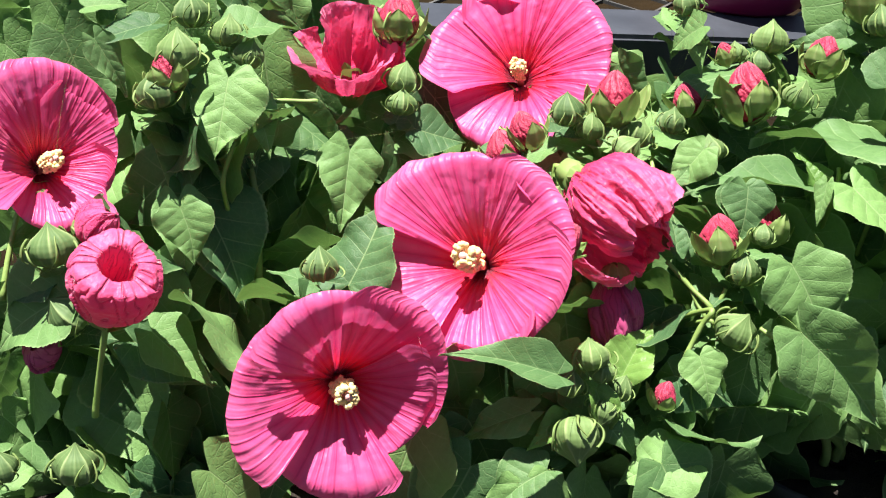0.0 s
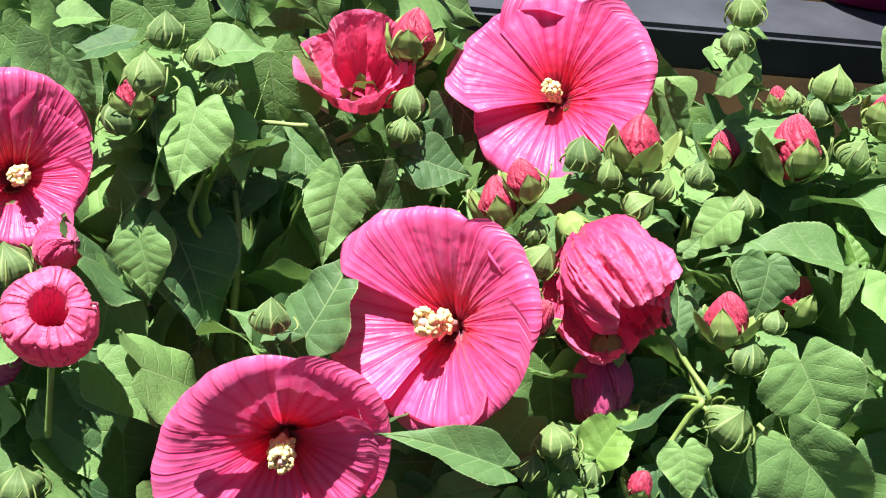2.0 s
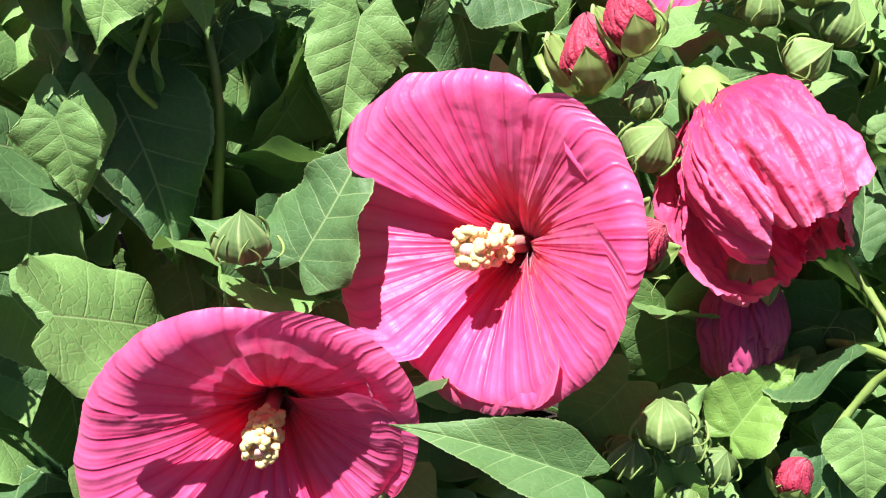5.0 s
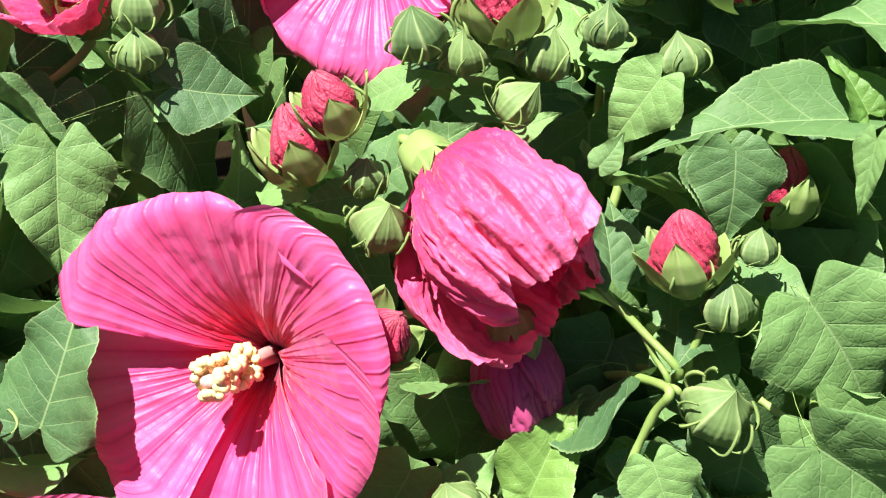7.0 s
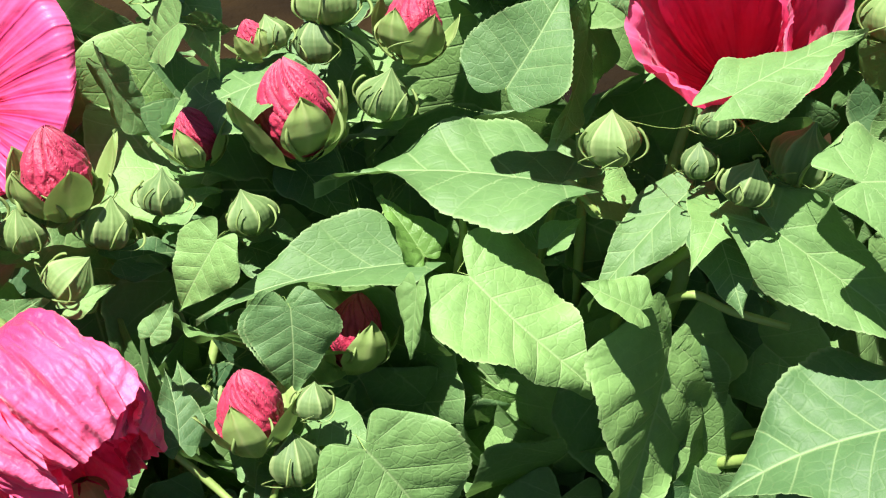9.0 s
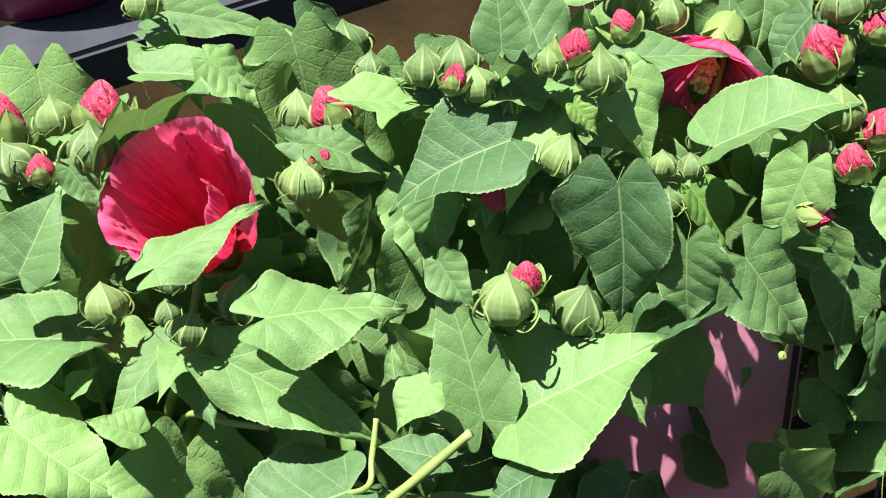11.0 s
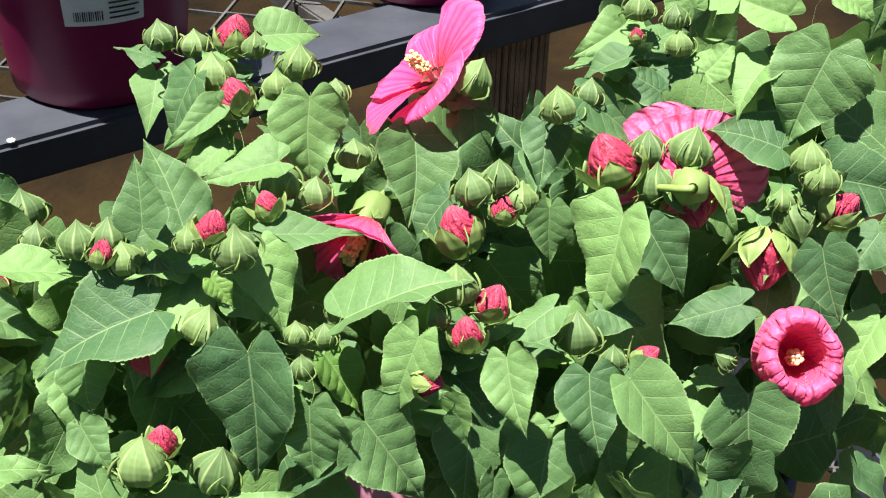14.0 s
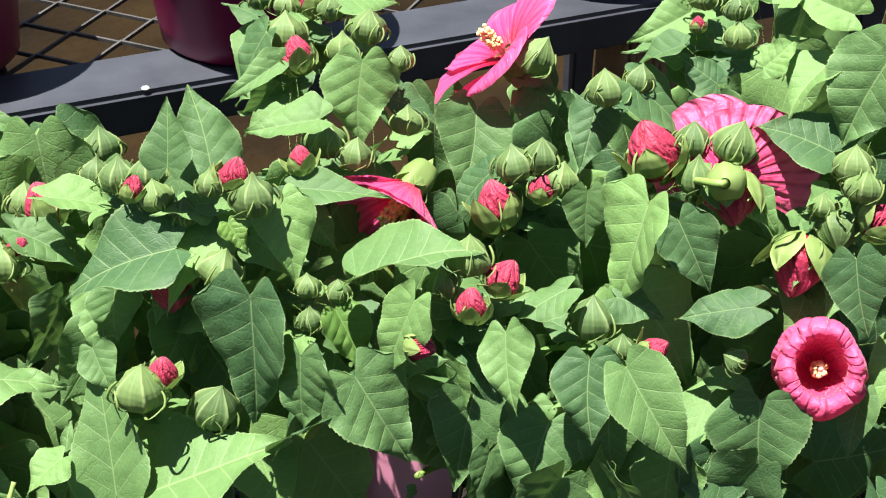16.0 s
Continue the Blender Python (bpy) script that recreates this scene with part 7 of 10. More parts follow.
low_leaf((0.578, 0.054, 1.076), (0.605, 0.002, 0.984), (-0.17, -0.88, 0.44))
low_leaf((0.568, 0.044, 0.953), (0.566, -0.030, 0.915), (0.45, -0.42, 0.79))
low_leaf((0.572, -0.046, 0.969), (0.573, -0.107, 0.925), (-0.49, -0.50, 0.71))
low_leaf((0.639, 0.188, 1.173), (0.625, 0.244, 1.239), (0.21, -0.72, 0.66))
low_leaf((0.640, 0.120, 1.114), (0.558, 0.177, 1.078), (-0.46, -0.84, -0.29))
low_leaf((0.598, 0.088, 1.094), (0.671, 0.055, 1.108), (-0.42, -0.90, 0.10))
low_leaf((0.700, 0.097, 1.195), (0.745, 0.115, 1.258), (0.25, -0.97, 0.11))
low_leaf((0.708, 0.095, 1.091), (0.663, 0.065, 1.015), (0.22, -0.95, 0.23))
low_leaf((0.661, 0.018, 1.076), (0.722, -0.011, 1.070), (-0.44, -0.90, -0.04))
low_leaf((0.858, 0.112, 1.237), (0.922, 0.079, 1.261), (-0.39, -0.89, -0.21))
low_leaf((0.779, 0.066, 1.163), (0.716, 0.049, 1.118), (0.09, -0.97, 0.23))
low_leaf((0.744, -0.010, 1.090), (0.700, 0.074, 1.073), (-0.86, -0.49, -0.18))
low_leaf((0.935, 0.070, 1.182), (1.000, -0.004, 1.195), (-0.64, -0.64, -0.43))
low_leaf((0.859, -0.016, 1.121), (0.890, -0.047, 1.059), (0.13, -0.86, 0.50))
low_leaf((0.848, -0.037, 1.087), (0.849, -0.047, 1.022), (0.03, -0.99, 0.16))
low_leaf((0.996, 0.167, 1.262), (0.981, 0.138, 1.175), (0.12, -0.95, 0.28))
low_leaf((1.056, 0.186, 1.162), (0.992, 0.260, 1.206), (-0.35, -0.69, 0.64))
low_leaf((1.054, 0.070, 1.152), (1.111, 0.029, 1.194), (-0.55, -0.84, -0.07))
low_leaf((0.941, -0.046, 1.108), (0.888, -0.096, 1.047), (0.45, -0.84, 0.31))
low_leaf((1.153, 0.096, 1.209), (1.113, 0.143, 1.257), (-0.57, -0.78, 0.28))
low_leaf((1.035, 0.022, 1.199), (1.059, -0.046, 1.147), (-0.13, -0.63, 0.77))
low_leaf((1.015, -0.129, 1.133), (1.048, -0.152, 1.060), (-0.50, -0.86, 0.03))
low_leaf((0.972, -0.159, 1.084), (1.027, -0.188, 1.041), (-0.42, -0.90, 0.08))
low_leaf((1.244, 0.027, 1.319), (1.281, -0.051, 1.260), (-0.74, -0.59, 0.31))
low_leaf((1.183, -0.044, 1.223), (1.148, -0.108, 1.150), (0.51, -0.75, 0.41))
low_leaf((1.139, -0.025, 1.206), (1.183, -0.103, 1.173), (-0.80, -0.55, 0.25))
low_leaf((1.080, -0.104, 1.134), (1.025, -0.127, 1.092), (0.38, -0.92, 0.00))
low_leaf((1.064, -0.222, 1.107), (1.028, -0.174, 1.111), (-0.73, -0.59, 0.34))
low_leaf((1.279, 0.045, 1.378), (1.265, 0.037, 1.288), (0.14, -0.99, 0.07))
low_leaf((1.289, 0.036, 1.310), (1.241, 0.000, 1.242), (0.29, -0.91, 0.28))
low_leaf((1.286, -0.091, 1.274), (1.324, -0.167, 1.241), (-0.80, -0.52, 0.27))
low_leaf((1.240, -0.139, 1.211), (1.244, -0.182, 1.149), (-0.09, -0.82, 0.56))
low_leaf((1.131, -0.207, 1.143), (1.041, -0.198, 1.135), (-0.10, -1.00, -0.01))
low_leaf((1.148, -0.231, 1.134), (1.229, -0.242, 1.133), (-0.12, -0.92, 0.37))
low_leaf((1.373, -0.103, 1.321), (1.339, -0.148, 1.266), (0.07, -0.79, 0.61))
low_leaf((1.309, -0.094, 1.294), (1.237, -0.054, 1.234), (-0.34, -0.92, -0.20))
low_leaf((1.319, -0.192, 1.246), (1.328, -0.285, 1.200), (0.33, -0.39, 0.86))
low_leaf((1.227, -0.231, 1.125), (1.176, -0.210, 1.089), (-0.34, -0.93, -0.06))
low_leaf((1.157, -0.286, 1.109), (1.092, -0.274, 1.073), (-0.35, -0.87, 0.33))
low_leaf((-0.432, 0.387, 1.154), (-0.454, 0.314, 1.097), (0.80, -0.51, 0.34))
low_leaf((-0.403, 0.365, 1.093), (-0.414, 0.340, 1.028), (-0.30, -0.87, 0.38))
low_leaf((-0.383, 0.260, 1.046), (-0.471, 0.255, 1.073), (-0.01, -0.98, -0.19))
low_leaf((-0.474, 0.325, 0.984), (-0.408, 0.315, 0.917), (-0.41, -0.86, -0.29))
low_leaf((-0.368, 0.228, 0.929), (-0.455, 0.219, 0.891), (0.27, -0.88, -0.40))
low_leaf((-0.395, 0.199, 0.927), (-0.466, 0.184, 0.875), (0.31, -0.93, -0.15))
low_leaf((-0.387, 0.388, 1.136), (-0.407, 0.317, 1.086), (-0.87, -0.10, 0.48))
low_leaf((-0.325, 0.337, 1.112), (-0.237, 0.374, 1.100), (0.26, -0.79, -0.56))
low_leaf((-0.313, 0.242, 1.052), (-0.239, 0.303, 1.074), (0.63, -0.59, -0.51))
low_leaf((-0.322, 0.266, 1.007), (-0.365, 0.254, 0.945), (-0.15, -0.94, 0.30))
low_leaf((-0.309, 0.308, 0.882), (-0.340, 0.272, 0.806), (0.40, -0.88, 0.26))
low_leaf((-0.357, 0.199, 0.891), (-0.382, 0.183, 0.803), (0.20, -0.97, 0.12))
low_leaf((-0.278, 0.353, 1.187), (-0.331, 0.325, 1.152), (0.47, -0.89, -0.01))
low_leaf((-0.228, 0.301, 1.136), (-0.231, 0.278, 1.074), (-0.53, -0.78, 0.32))
low_leaf((-0.264, 0.251, 1.079), (-0.328, 0.247, 1.043), (0.22, -0.93, -0.28))
low_leaf((-0.290, 0.260, 1.026), (-0.297, 0.203, 0.971), (-0.91, -0.22, 0.36))
low_leaf((-0.220, 0.303, 0.886), (-0.286, 0.308, 0.829), (-0.08, -1.00, 0.01))
low_leaf((-0.284, 0.151, 0.860), (-0.250, 0.101, 0.824), (-0.88, -0.37, -0.31))
low_leaf((-0.212, 0.092, 0.835), (-0.280, 0.060, 0.783), (0.28, -0.94, 0.21))
low_leaf((-0.212, 0.355, 1.168), (-0.166, 0.397, 1.187), (0.17, -0.56, 0.82))
low_leaf((-0.178, 0.344, 1.119), (-0.147, 0.307, 1.068), (-0.68, -0.72, 0.11))
low_leaf((-0.224, 0.240, 1.055), (-0.228, 0.218, 0.988), (-0.59, -0.76, 0.27))
low_leaf((-0.185, 0.221, 0.956), (-0.096, 0.166, 0.939), (-0.55, -0.81, -0.21))
low_leaf((-0.219, 0.228, 0.932), (-0.183, 0.193, 0.866), (-0.76, -0.65, -0.08))
low_leaf((-0.173, 0.166, 0.881), (-0.116, 0.159, 0.834), (-0.53, -0.64, -0.57))
low_leaf((-0.189, 0.190, 0.832), (-0.244, 0.154, 0.798), (-0.46, -0.13, 0.88))
low_leaf((-0.104, 0.312, 1.171), (-0.179, 0.285, 1.170), (0.31, -0.82, -0.48))
low_leaf((-0.118, 0.337, 1.136), (-0.124, 0.283, 1.072), (-0.40, -0.67, 0.62))
low_leaf((-0.101, 0.324, 1.069), (-0.083, 0.257, 1.019), (-0.71, -0.53, 0.46))
low_leaf((-0.148, 0.260, 0.994), (-0.163, 0.194, 0.939), (-0.88, -0.16, 0.45))
low_leaf((-0.082, 0.279, 0.911), (-0.040, 0.264, 0.829), (-0.45, -0.89, -0.07))
low_leaf((-0.067, 0.156, 0.885), (-0.041, 0.079, 0.836), (-0.95, -0.30, -0.03))
low_leaf((-0.114, 0.118, 0.861), (-0.161, 0.115, 0.787), (-0.47, -0.82, 0.33))
low_leaf((-0.061, 0.359, 1.039), (-0.029, 0.301, 0.957), (-0.26, -0.83, 0.48))
low_leaf((-0.097, 0.328, 0.987), (-0.117, 0.299, 0.906), (-0.07, -0.93, 0.36))
low_leaf((-0.050, 0.294, 0.958), (-0.097, 0.266, 0.903), (-0.40, -0.63, 0.66))
low_leaf((-0.094, 0.253, 0.912), (-0.168, 0.220, 0.841), (0.12, -0.95, 0.31))
low_leaf((-0.055, 0.224, 0.905), (0.005, 0.219, 0.852), (-0.52, -0.65, -0.55))
low_leaf((-0.044, 0.106, 0.832), (-0.048, 0.037, 0.781), (0.08, -0.60, 0.79))
low_leaf((0.066, 0.436, 1.064), (0.077, 0.367, 1.010), (-0.98, -0.18, 0.04))
low_leaf((0.047, 0.380, 0.989), (0.101, 0.326, 0.949), (-0.64, -0.75, 0.17))
low_leaf((-0.006, 0.298, 0.917), (0.062, 0.333, 0.920), (0.40, -0.73, -0.56))
low_leaf((-0.035, 0.218, 0.928), (0.008, 0.168, 0.881), (-0.66, -0.73, 0.18))
low_leaf((0.091, 0.198, 0.914), (0.030, 0.200, 0.833), (0.29, -0.93, -0.24))
low_leaf((0.052, 0.140, 0.859), (0.116, 0.127, 0.800), (-0.56, -0.68, -0.47))
low_leaf((0.030, 0.043, 0.839), (0.113, 0.046, 0.808), (-0.19, -0.76, -0.61))
low_leaf((0.132, 0.392, 1.041), (0.184, 0.355, 0.948), (-0.26, -0.94, 0.23))
low_leaf((0.083, 0.356, 0.973), (0.095, 0.314, 0.866), (-0.27, -0.91, 0.31))
low_leaf((0.052, 0.187, 0.952), (0.004, 0.134, 0.929), (0.49, -0.68, 0.54))
low_leaf((0.125, 0.213, 0.950), (0.147, 0.175, 0.895), (-0.79, -0.61, 0.09))
low_leaf((0.128, 0.115, 0.911), (0.082, 0.097, 0.837), (0.09, -0.98, 0.19))
low_leaf((0.099, 0.053, 0.878), (0.197, 0.029, 0.886), (-0.19, -0.90, -0.39))
low_leaf((0.197, 0.360, 1.052), (0.177, 0.285, 1.008), (0.65, -0.51, 0.57))
low_leaf((0.168, 0.382, 0.982), (0.124, 0.319, 0.897), (-0.19, -0.73, 0.65))
low_leaf((0.109, 0.182, 0.938), (0.176, 0.232, 0.913), (0.32, -0.74, -0.59))
low_leaf((0.240, 0.246, 0.915), (0.251, 0.181, 0.848), (-0.63, -0.60, 0.48))
low_leaf((0.209, 0.202, 0.885), (0.257, 0.172, 0.831), (-0.51, -0.86, 0.03))
low_leaf((0.152, 0.034, 0.919), (0.132, 0.008, 0.854), (0.07, -0.93, 0.36))
low_leaf((0.238, 0.048, 0.873), (0.198, 0.029, 0.805), (0.25, -0.96, 0.12))
low_leaf((0.218, 0.355, 0.974), (0.190, 0.286, 0.967), (0.93, -0.37, -0.07))
low_leaf((0.194, 0.286, 0.971), (0.171, 0.207, 0.928), (-0.52, -0.29, 0.80))
low_leaf((0.191, 0.206, 0.951), (0.122, 0.136, 0.918), (0.47, -0.70, 0.53))
low_leaf((0.300, 0.220, 0.928), (0.353, 0.185, 0.862), (-0.72, -0.64, -0.24))
low_leaf((0.276, 0.164, 0.875), (0.355, 0.180, 0.845), (-0.02, -0.86, -0.50))
low_leaf((0.288, 0.059, 0.821), (0.389, 0.054, 0.809), (-0.11, -0.76, -0.64))
low_leaf((0.244, 0.406, 0.933), (0.271, 0.331, 0.877), (-0.51, -0.62, 0.59))
low_leaf((0.266, 0.274, 0.945), (0.284, 0.187, 0.912), (-0.81, -0.36, 0.46))
low_leaf((0.276, 0.225, 0.872), (0.237, 0.154, 0.837), (0.47, -0.57, 0.66))
low_leaf((0.445, 0.310, 0.859), (0.497, 0.211, 0.799), (-0.92, -0.36, -0.19))
low_leaf((0.410, 0.282, 0.865), (0.454, 0.240, 0.804), (-0.84, -0.48, -0.28))
low_leaf((0.345, 0.111, 0.873), (0.380, 0.067, 0.811), (-0.71, -0.69, 0.08))
low_leaf((0.345, 0.068, 0.790), (0.373, 0.131, 0.858), (0.12, -0.75, 0.66))
low_leaf((0.363, 0.401, 0.934), (0.312, 0.321, 0.906), (0.50, -0.55, 0.67))
low_leaf((0.380, 0.368, 0.909), (0.361, 0.292, 0.896), (0.96, -0.26, 0.16))
low_leaf((0.348, 0.262, 0.860), (0.293, 0.202, 0.848), (0.41, -0.52, 0.76))
low_leaf((0.377, 0.197, 0.822), (0.432, 0.287, 0.802), (0.72, -0.32, 0.61))
low_leaf((0.532, 0.221, 0.853), (0.444, 0.201, 0.844), (0.23, -0.78, -0.59))
low_leaf((0.423, 0.367, 0.969), (0.497, 0.338, 0.906), (-0.14, -0.95, 0.29))
low_leaf((0.387, 0.276, 0.913), (0.418, 0.239, 0.835), (-0.42, -0.87, 0.25))
low_leaf((0.437, 0.254, 0.851), (0.432, 0.189, 0.784), (-0.39, -0.64, 0.66))
low_leaf((0.507, 0.140, 0.943), (0.443, 0.118, 0.880), (0.34, -0.94, -0.01))
low_leaf((0.584, 0.099, 0.901), (0.580, 0.007, 0.813), (-0.99, -0.06, 0.12))
low_leaf((0.217, 0.589, 1.012), (0.142, 0.596, 0.969), (-0.19, -0.96, 0.20))
low_leaf((0.168, 0.454, 1.030), (0.279, 0.427, 1.008), (-0.30, -0.78, -0.55))
low_leaf((0.086, 0.367, 0.985), (0.117, 0.352, 0.916), (-0.67, -0.73, -0.14))
low_leaf((0.115, 0.326, 0.947), (0.069, 0.293, 0.881), (0.20, -0.93, 0.32))
low_leaf((0.115, 0.220, 0.973), (0.064, 0.243, 0.898), (-0.15, -0.97, -0.19))
low_leaf((0.128, 0.234, 0.935), (0.137, 0.210, 0.872), (-0.24, -0.92, 0.31))
low_leaf((0.256, 0.454, 1.013), (0.193, 0.523, 0.971), (-0.52, -0.73, -0.45))
low_leaf((0.164, 0.376, 0.968), (0.128, 0.378, 0.890), (0.11, -0.99, -0.06))
low_leaf((0.189, 0.297, 0.966), (0.079, 0.327, 0.960), (-0.27, -0.96, 0.10))
low_leaf((0.148, 0.202, 0.924), (0.085, 0.221, 0.843), (-0.32, -0.94, 0.03))
low_leaf((0.161, 0.222, 0.936), (0.098, 0.203, 0.877), (-0.30, -0.76, 0.57))
low_leaf((0.207, 0.457, 1.008), (0.182, 0.413, 0.950), (0.06, -0.82, 0.58))
low_leaf((0.258, 0.378, 1.022), (0.175, 0.402, 0.945), (-0.28, -0.96, 0.00))
low_leaf((0.160, 0.281, 0.947), (0.196, 0.256, 0.876), (0.09, -0.92, 0.38))
low_leaf((0.183, 0.243, 0.895), (0.241, 0.157, 0.878), (-0.83, -0.54, -0.13))
low_leaf((0.176, 0.193, 0.931), (0.126, 0.165, 0.885), (0.41, -0.90, 0.12))
low_leaf((0.203, 0.132, 0.948), (0.173, 0.096, 0.868), (-0.62, -0.61, 0.51))
low_leaf((0.254, 0.418, 1.042), (0.156, 0.389, 1.014), (0.22, -0.95, 0.22))
low_leaf((0.271, 0.403, 0.949), (0.313, 0.306, 0.896), (-0.82, -0.51, 0.27))
low_leaf((0.230, 0.320, 0.935), (0.270, 0.294, 0.878), (-0.61, -0.80, -0.06))
low_leaf((0.228, 0.328, 0.920), (0.298, 0.268, 0.877), (-0.63, -0.78, 0.05))
low_leaf((0.230, 0.208, 0.897), (0.317, 0.239, 0.935), (0.08, -0.85, 0.53))
low_leaf((0.283, 0.215, 0.960), (0.264, 0.210, 0.874), (-0.34, -0.94, 0.12))
low_leaf((0.299, 0.204, 0.895), (0.285, 0.153, 0.819), (-0.18, -0.81, 0.56))
low_leaf((0.280, 0.394, 0.949), (0.162, 0.385, 0.957), (0.08, -1.00, 0.06))
low_leaf((0.294, 0.369, 0.940), (0.367, 0.313, 0.901), (-0.48, -0.82, 0.31))
low_leaf((0.294, 0.306, 0.894), (0.239, 0.282, 0.802), (0.24, -0.97, 0.10))
low_leaf((0.312, 0.216, 0.869), (0.278, 0.137, 0.810), (0.43, -0.65, 0.64))
low_leaf((0.373, 0.183, 0.911), (0.352, 0.238, 0.829), (-0.64, -0.71, -0.30))
low_leaf((0.413, 0.422, 1.032), (0.443, 0.354, 0.951), (-0.62, -0.70, 0.35))
low_leaf((0.391, 0.402, 0.918), (0.349, 0.329, 0.845), (-0.40, -0.52, 0.76))
low_leaf((0.337, 0.319, 0.957), (0.341, 0.247, 0.896), (-0.33, -0.62, 0.72))
low_leaf((0.324, 0.230, 0.967), (0.214, 0.212, 0.949), (0.16, -0.99, -0.02))
low_leaf((0.338, 0.210, 0.860), (0.315, 0.182, 0.766), (-0.57, -0.74, 0.36))
low_leaf((0.441, 0.241, 0.897), (0.488, 0.227, 0.782), (-0.27, -0.96, 0.01))
low_leaf((0.493, 0.220, 0.902), (0.536, 0.153, 0.838), (-0.86, -0.51, -0.05))
low_leaf((0.458, 0.373, 0.988), (0.428, 0.295, 0.924), (0.53, -0.64, 0.55))
low_leaf((0.442, 0.291, 1.003), (0.505, 0.214, 0.976), (-0.72, -0.66, 0.21))
low_leaf((0.412, 0.316, 0.953), (0.386, 0.284, 0.866), (0.37, -0.90, 0.24))
low_leaf((0.421, 0.246, 0.906), (0.510, 0.198, 0.901), (-0.44, -0.85, 0.29))
low_leaf((0.380, 0.215, 0.822), (0.279, 0.217, 0.818), (-0.01, -1.00, -0.01))
low_leaf((0.522, 0.188, 0.895), (0.562, 0.130, 0.842), (-0.86, -0.52, -0.07))
low_leaf((0.538, 0.154, 0.921), (0.494, 0.181, 0.842), (-0.51, -0.86, -0.01))
low_leaf((0.504, 0.439, 1.006), (0.430, 0.435, 0.970), (-0.06, -0.97, 0.23))
low_leaf((0.484, 0.278, 1.058), (0.536, 0.228, 1.044), (-0.62, -0.73, 0.27))
low_leaf((0.491, 0.370, 0.960), (0.456, 0.346, 0.895), (-0.53, -0.66, 0.54))
low_leaf((0.462, 0.223, 0.996), (0.536, 0.193, 0.925), (-0.14, -0.96, 0.25))
low_leaf((0.455, 0.216, 0.940), (0.362, 0.185, 0.937), (0.32, -0.94, -0.11))
low_leaf((0.439, 0.144, 0.891), (0.421, 0.223, 0.925), (-0.65, -0.42, 0.64))
low_leaf((0.664, 0.191, 0.843), (0.757, 0.146, 0.761), (-0.70, -0.48, -0.53))
low_leaf((0.574, 0.271, 1.132), (0.597, 0.227, 1.080), (-0.72, -0.66, 0.23))
low_leaf((0.545, 0.287, 1.038), (0.521, 0.239, 0.962), (-0.43, -0.69, 0.58))
low_leaf((0.535, 0.267, 1.012), (0.464, 0.299, 1.083), (-0.32, -0.93, 0.10))
low_leaf((0.544, 0.253, 0.941), (0.589, 0.214, 0.895), (-0.56, -0.82, 0.15))
low_leaf((0.568, 0.198, 0.889), (0.504, 0.255, 0.915), (-0.59, -0.78, 0.25))
low_leaf((0.513, 0.155, 0.923), (0.523, 0.125, 0.854), (0.02, -0.92, 0.40))
low_leaf((0.514, 0.093, 0.836), (0.550, 0.024, 0.786), (-0.79, -0.57, 0.23))
low_leaf((0.623, 0.128, 0.881), (0.703, 0.105, 0.827), (-0.56, -0.56, -0.61))
low_leaf((0.620, 0.245, 1.145), (0.676, 0.174, 1.099), (-0.63, -0.71, 0.31))
low_leaf((0.599, 0.218, 1.120), (0.612, 0.136, 1.063), (0.38, -0.48, 0.79))
low_leaf((0.600, 0.222, 1.055), (0.512, 0.238, 1.023), (-0.29, -0.90, 0.32))
low_leaf((0.615, 0.177, 0.976), (0.578, 0.108, 0.892), (-0.59, -0.48, 0.65))
low_leaf((0.559, 0.168, 0.946), (0.491, 0.171, 0.875), (0.07, -0.99, -0.11))
low_leaf((0.585, 0.145, 0.893), (0.660, 0.121, 0.826), (-0.10, -0.97, 0.24))
low_leaf((0.561, 0.129, 0.829), (0.536, 0.060, 0.778), (0.27, -0.63, 0.73))
low_leaf((0.539, 0.019, 0.882), (0.576, -0.012, 0.805), (-0.02, -0.93, 0.37))
low_leaf((0.660, 0.227, 1.146), (0.631, 0.181, 1.103), (-0.07, -0.66, 0.74))
low_leaf((0.661, 0.224, 1.062), (0.575, 0.198, 1.004), (0.05, -0.93, 0.35))
low_leaf((0.679, 0.212, 1.042), (0.592, 0.251, 1.020), (-0.44, -0.88, 0.17))
low_leaf((0.632, 0.154, 1.028), (0.644, 0.115, 0.969), (-0.64, -0.70, 0.31))
low_leaf((0.597, 0.102, 0.955), (0.597, 0.039, 0.896), (-0.68, -0.50, 0.53))
low_leaf((0.639, 0.102, 0.939), (0.628, 0.048, 0.884), (0.28, -0.70, 0.65))
low_leaf((0.647, 0.061, 0.863), (0.585, 0.047, 0.779), (-0.01, -0.98, 0.17))
low_leaf((0.593, -0.017, 0.903), (0.579, -0.114, 0.847), (0.38, -0.52, 0.77))
low_leaf((0.674, 0.359, 1.120), (0.660, 0.305, 1.065), (0.12, -0.73, 0.67))
low_leaf((0.688, 0.171, 1.150), (0.681, 0.112, 1.073), (-0.13, -0.78, 0.61))
low_leaf((0.683, 0.239, 1.070), (0.670, 0.177, 1.015), (0.10, -0.67, 0.74))
low_leaf((0.701, 0.215, 0.990), (0.651, 0.215, 0.927), (-0.48, -0.80, 0.37))
low_leaf((0.683, 0.152, 0.962), (0.703, 0.081, 0.890), (-0.39, -0.71, 0.60))
low_leaf((0.756, 0.244, 1.103), (0.676, 0.237, 1.067), (0.05, -0.99, 0.07))
low_leaf((0.726, 0.152, 1.140), (0.761, 0.109, 1.068), (-0.17, -0.88, 0.44))
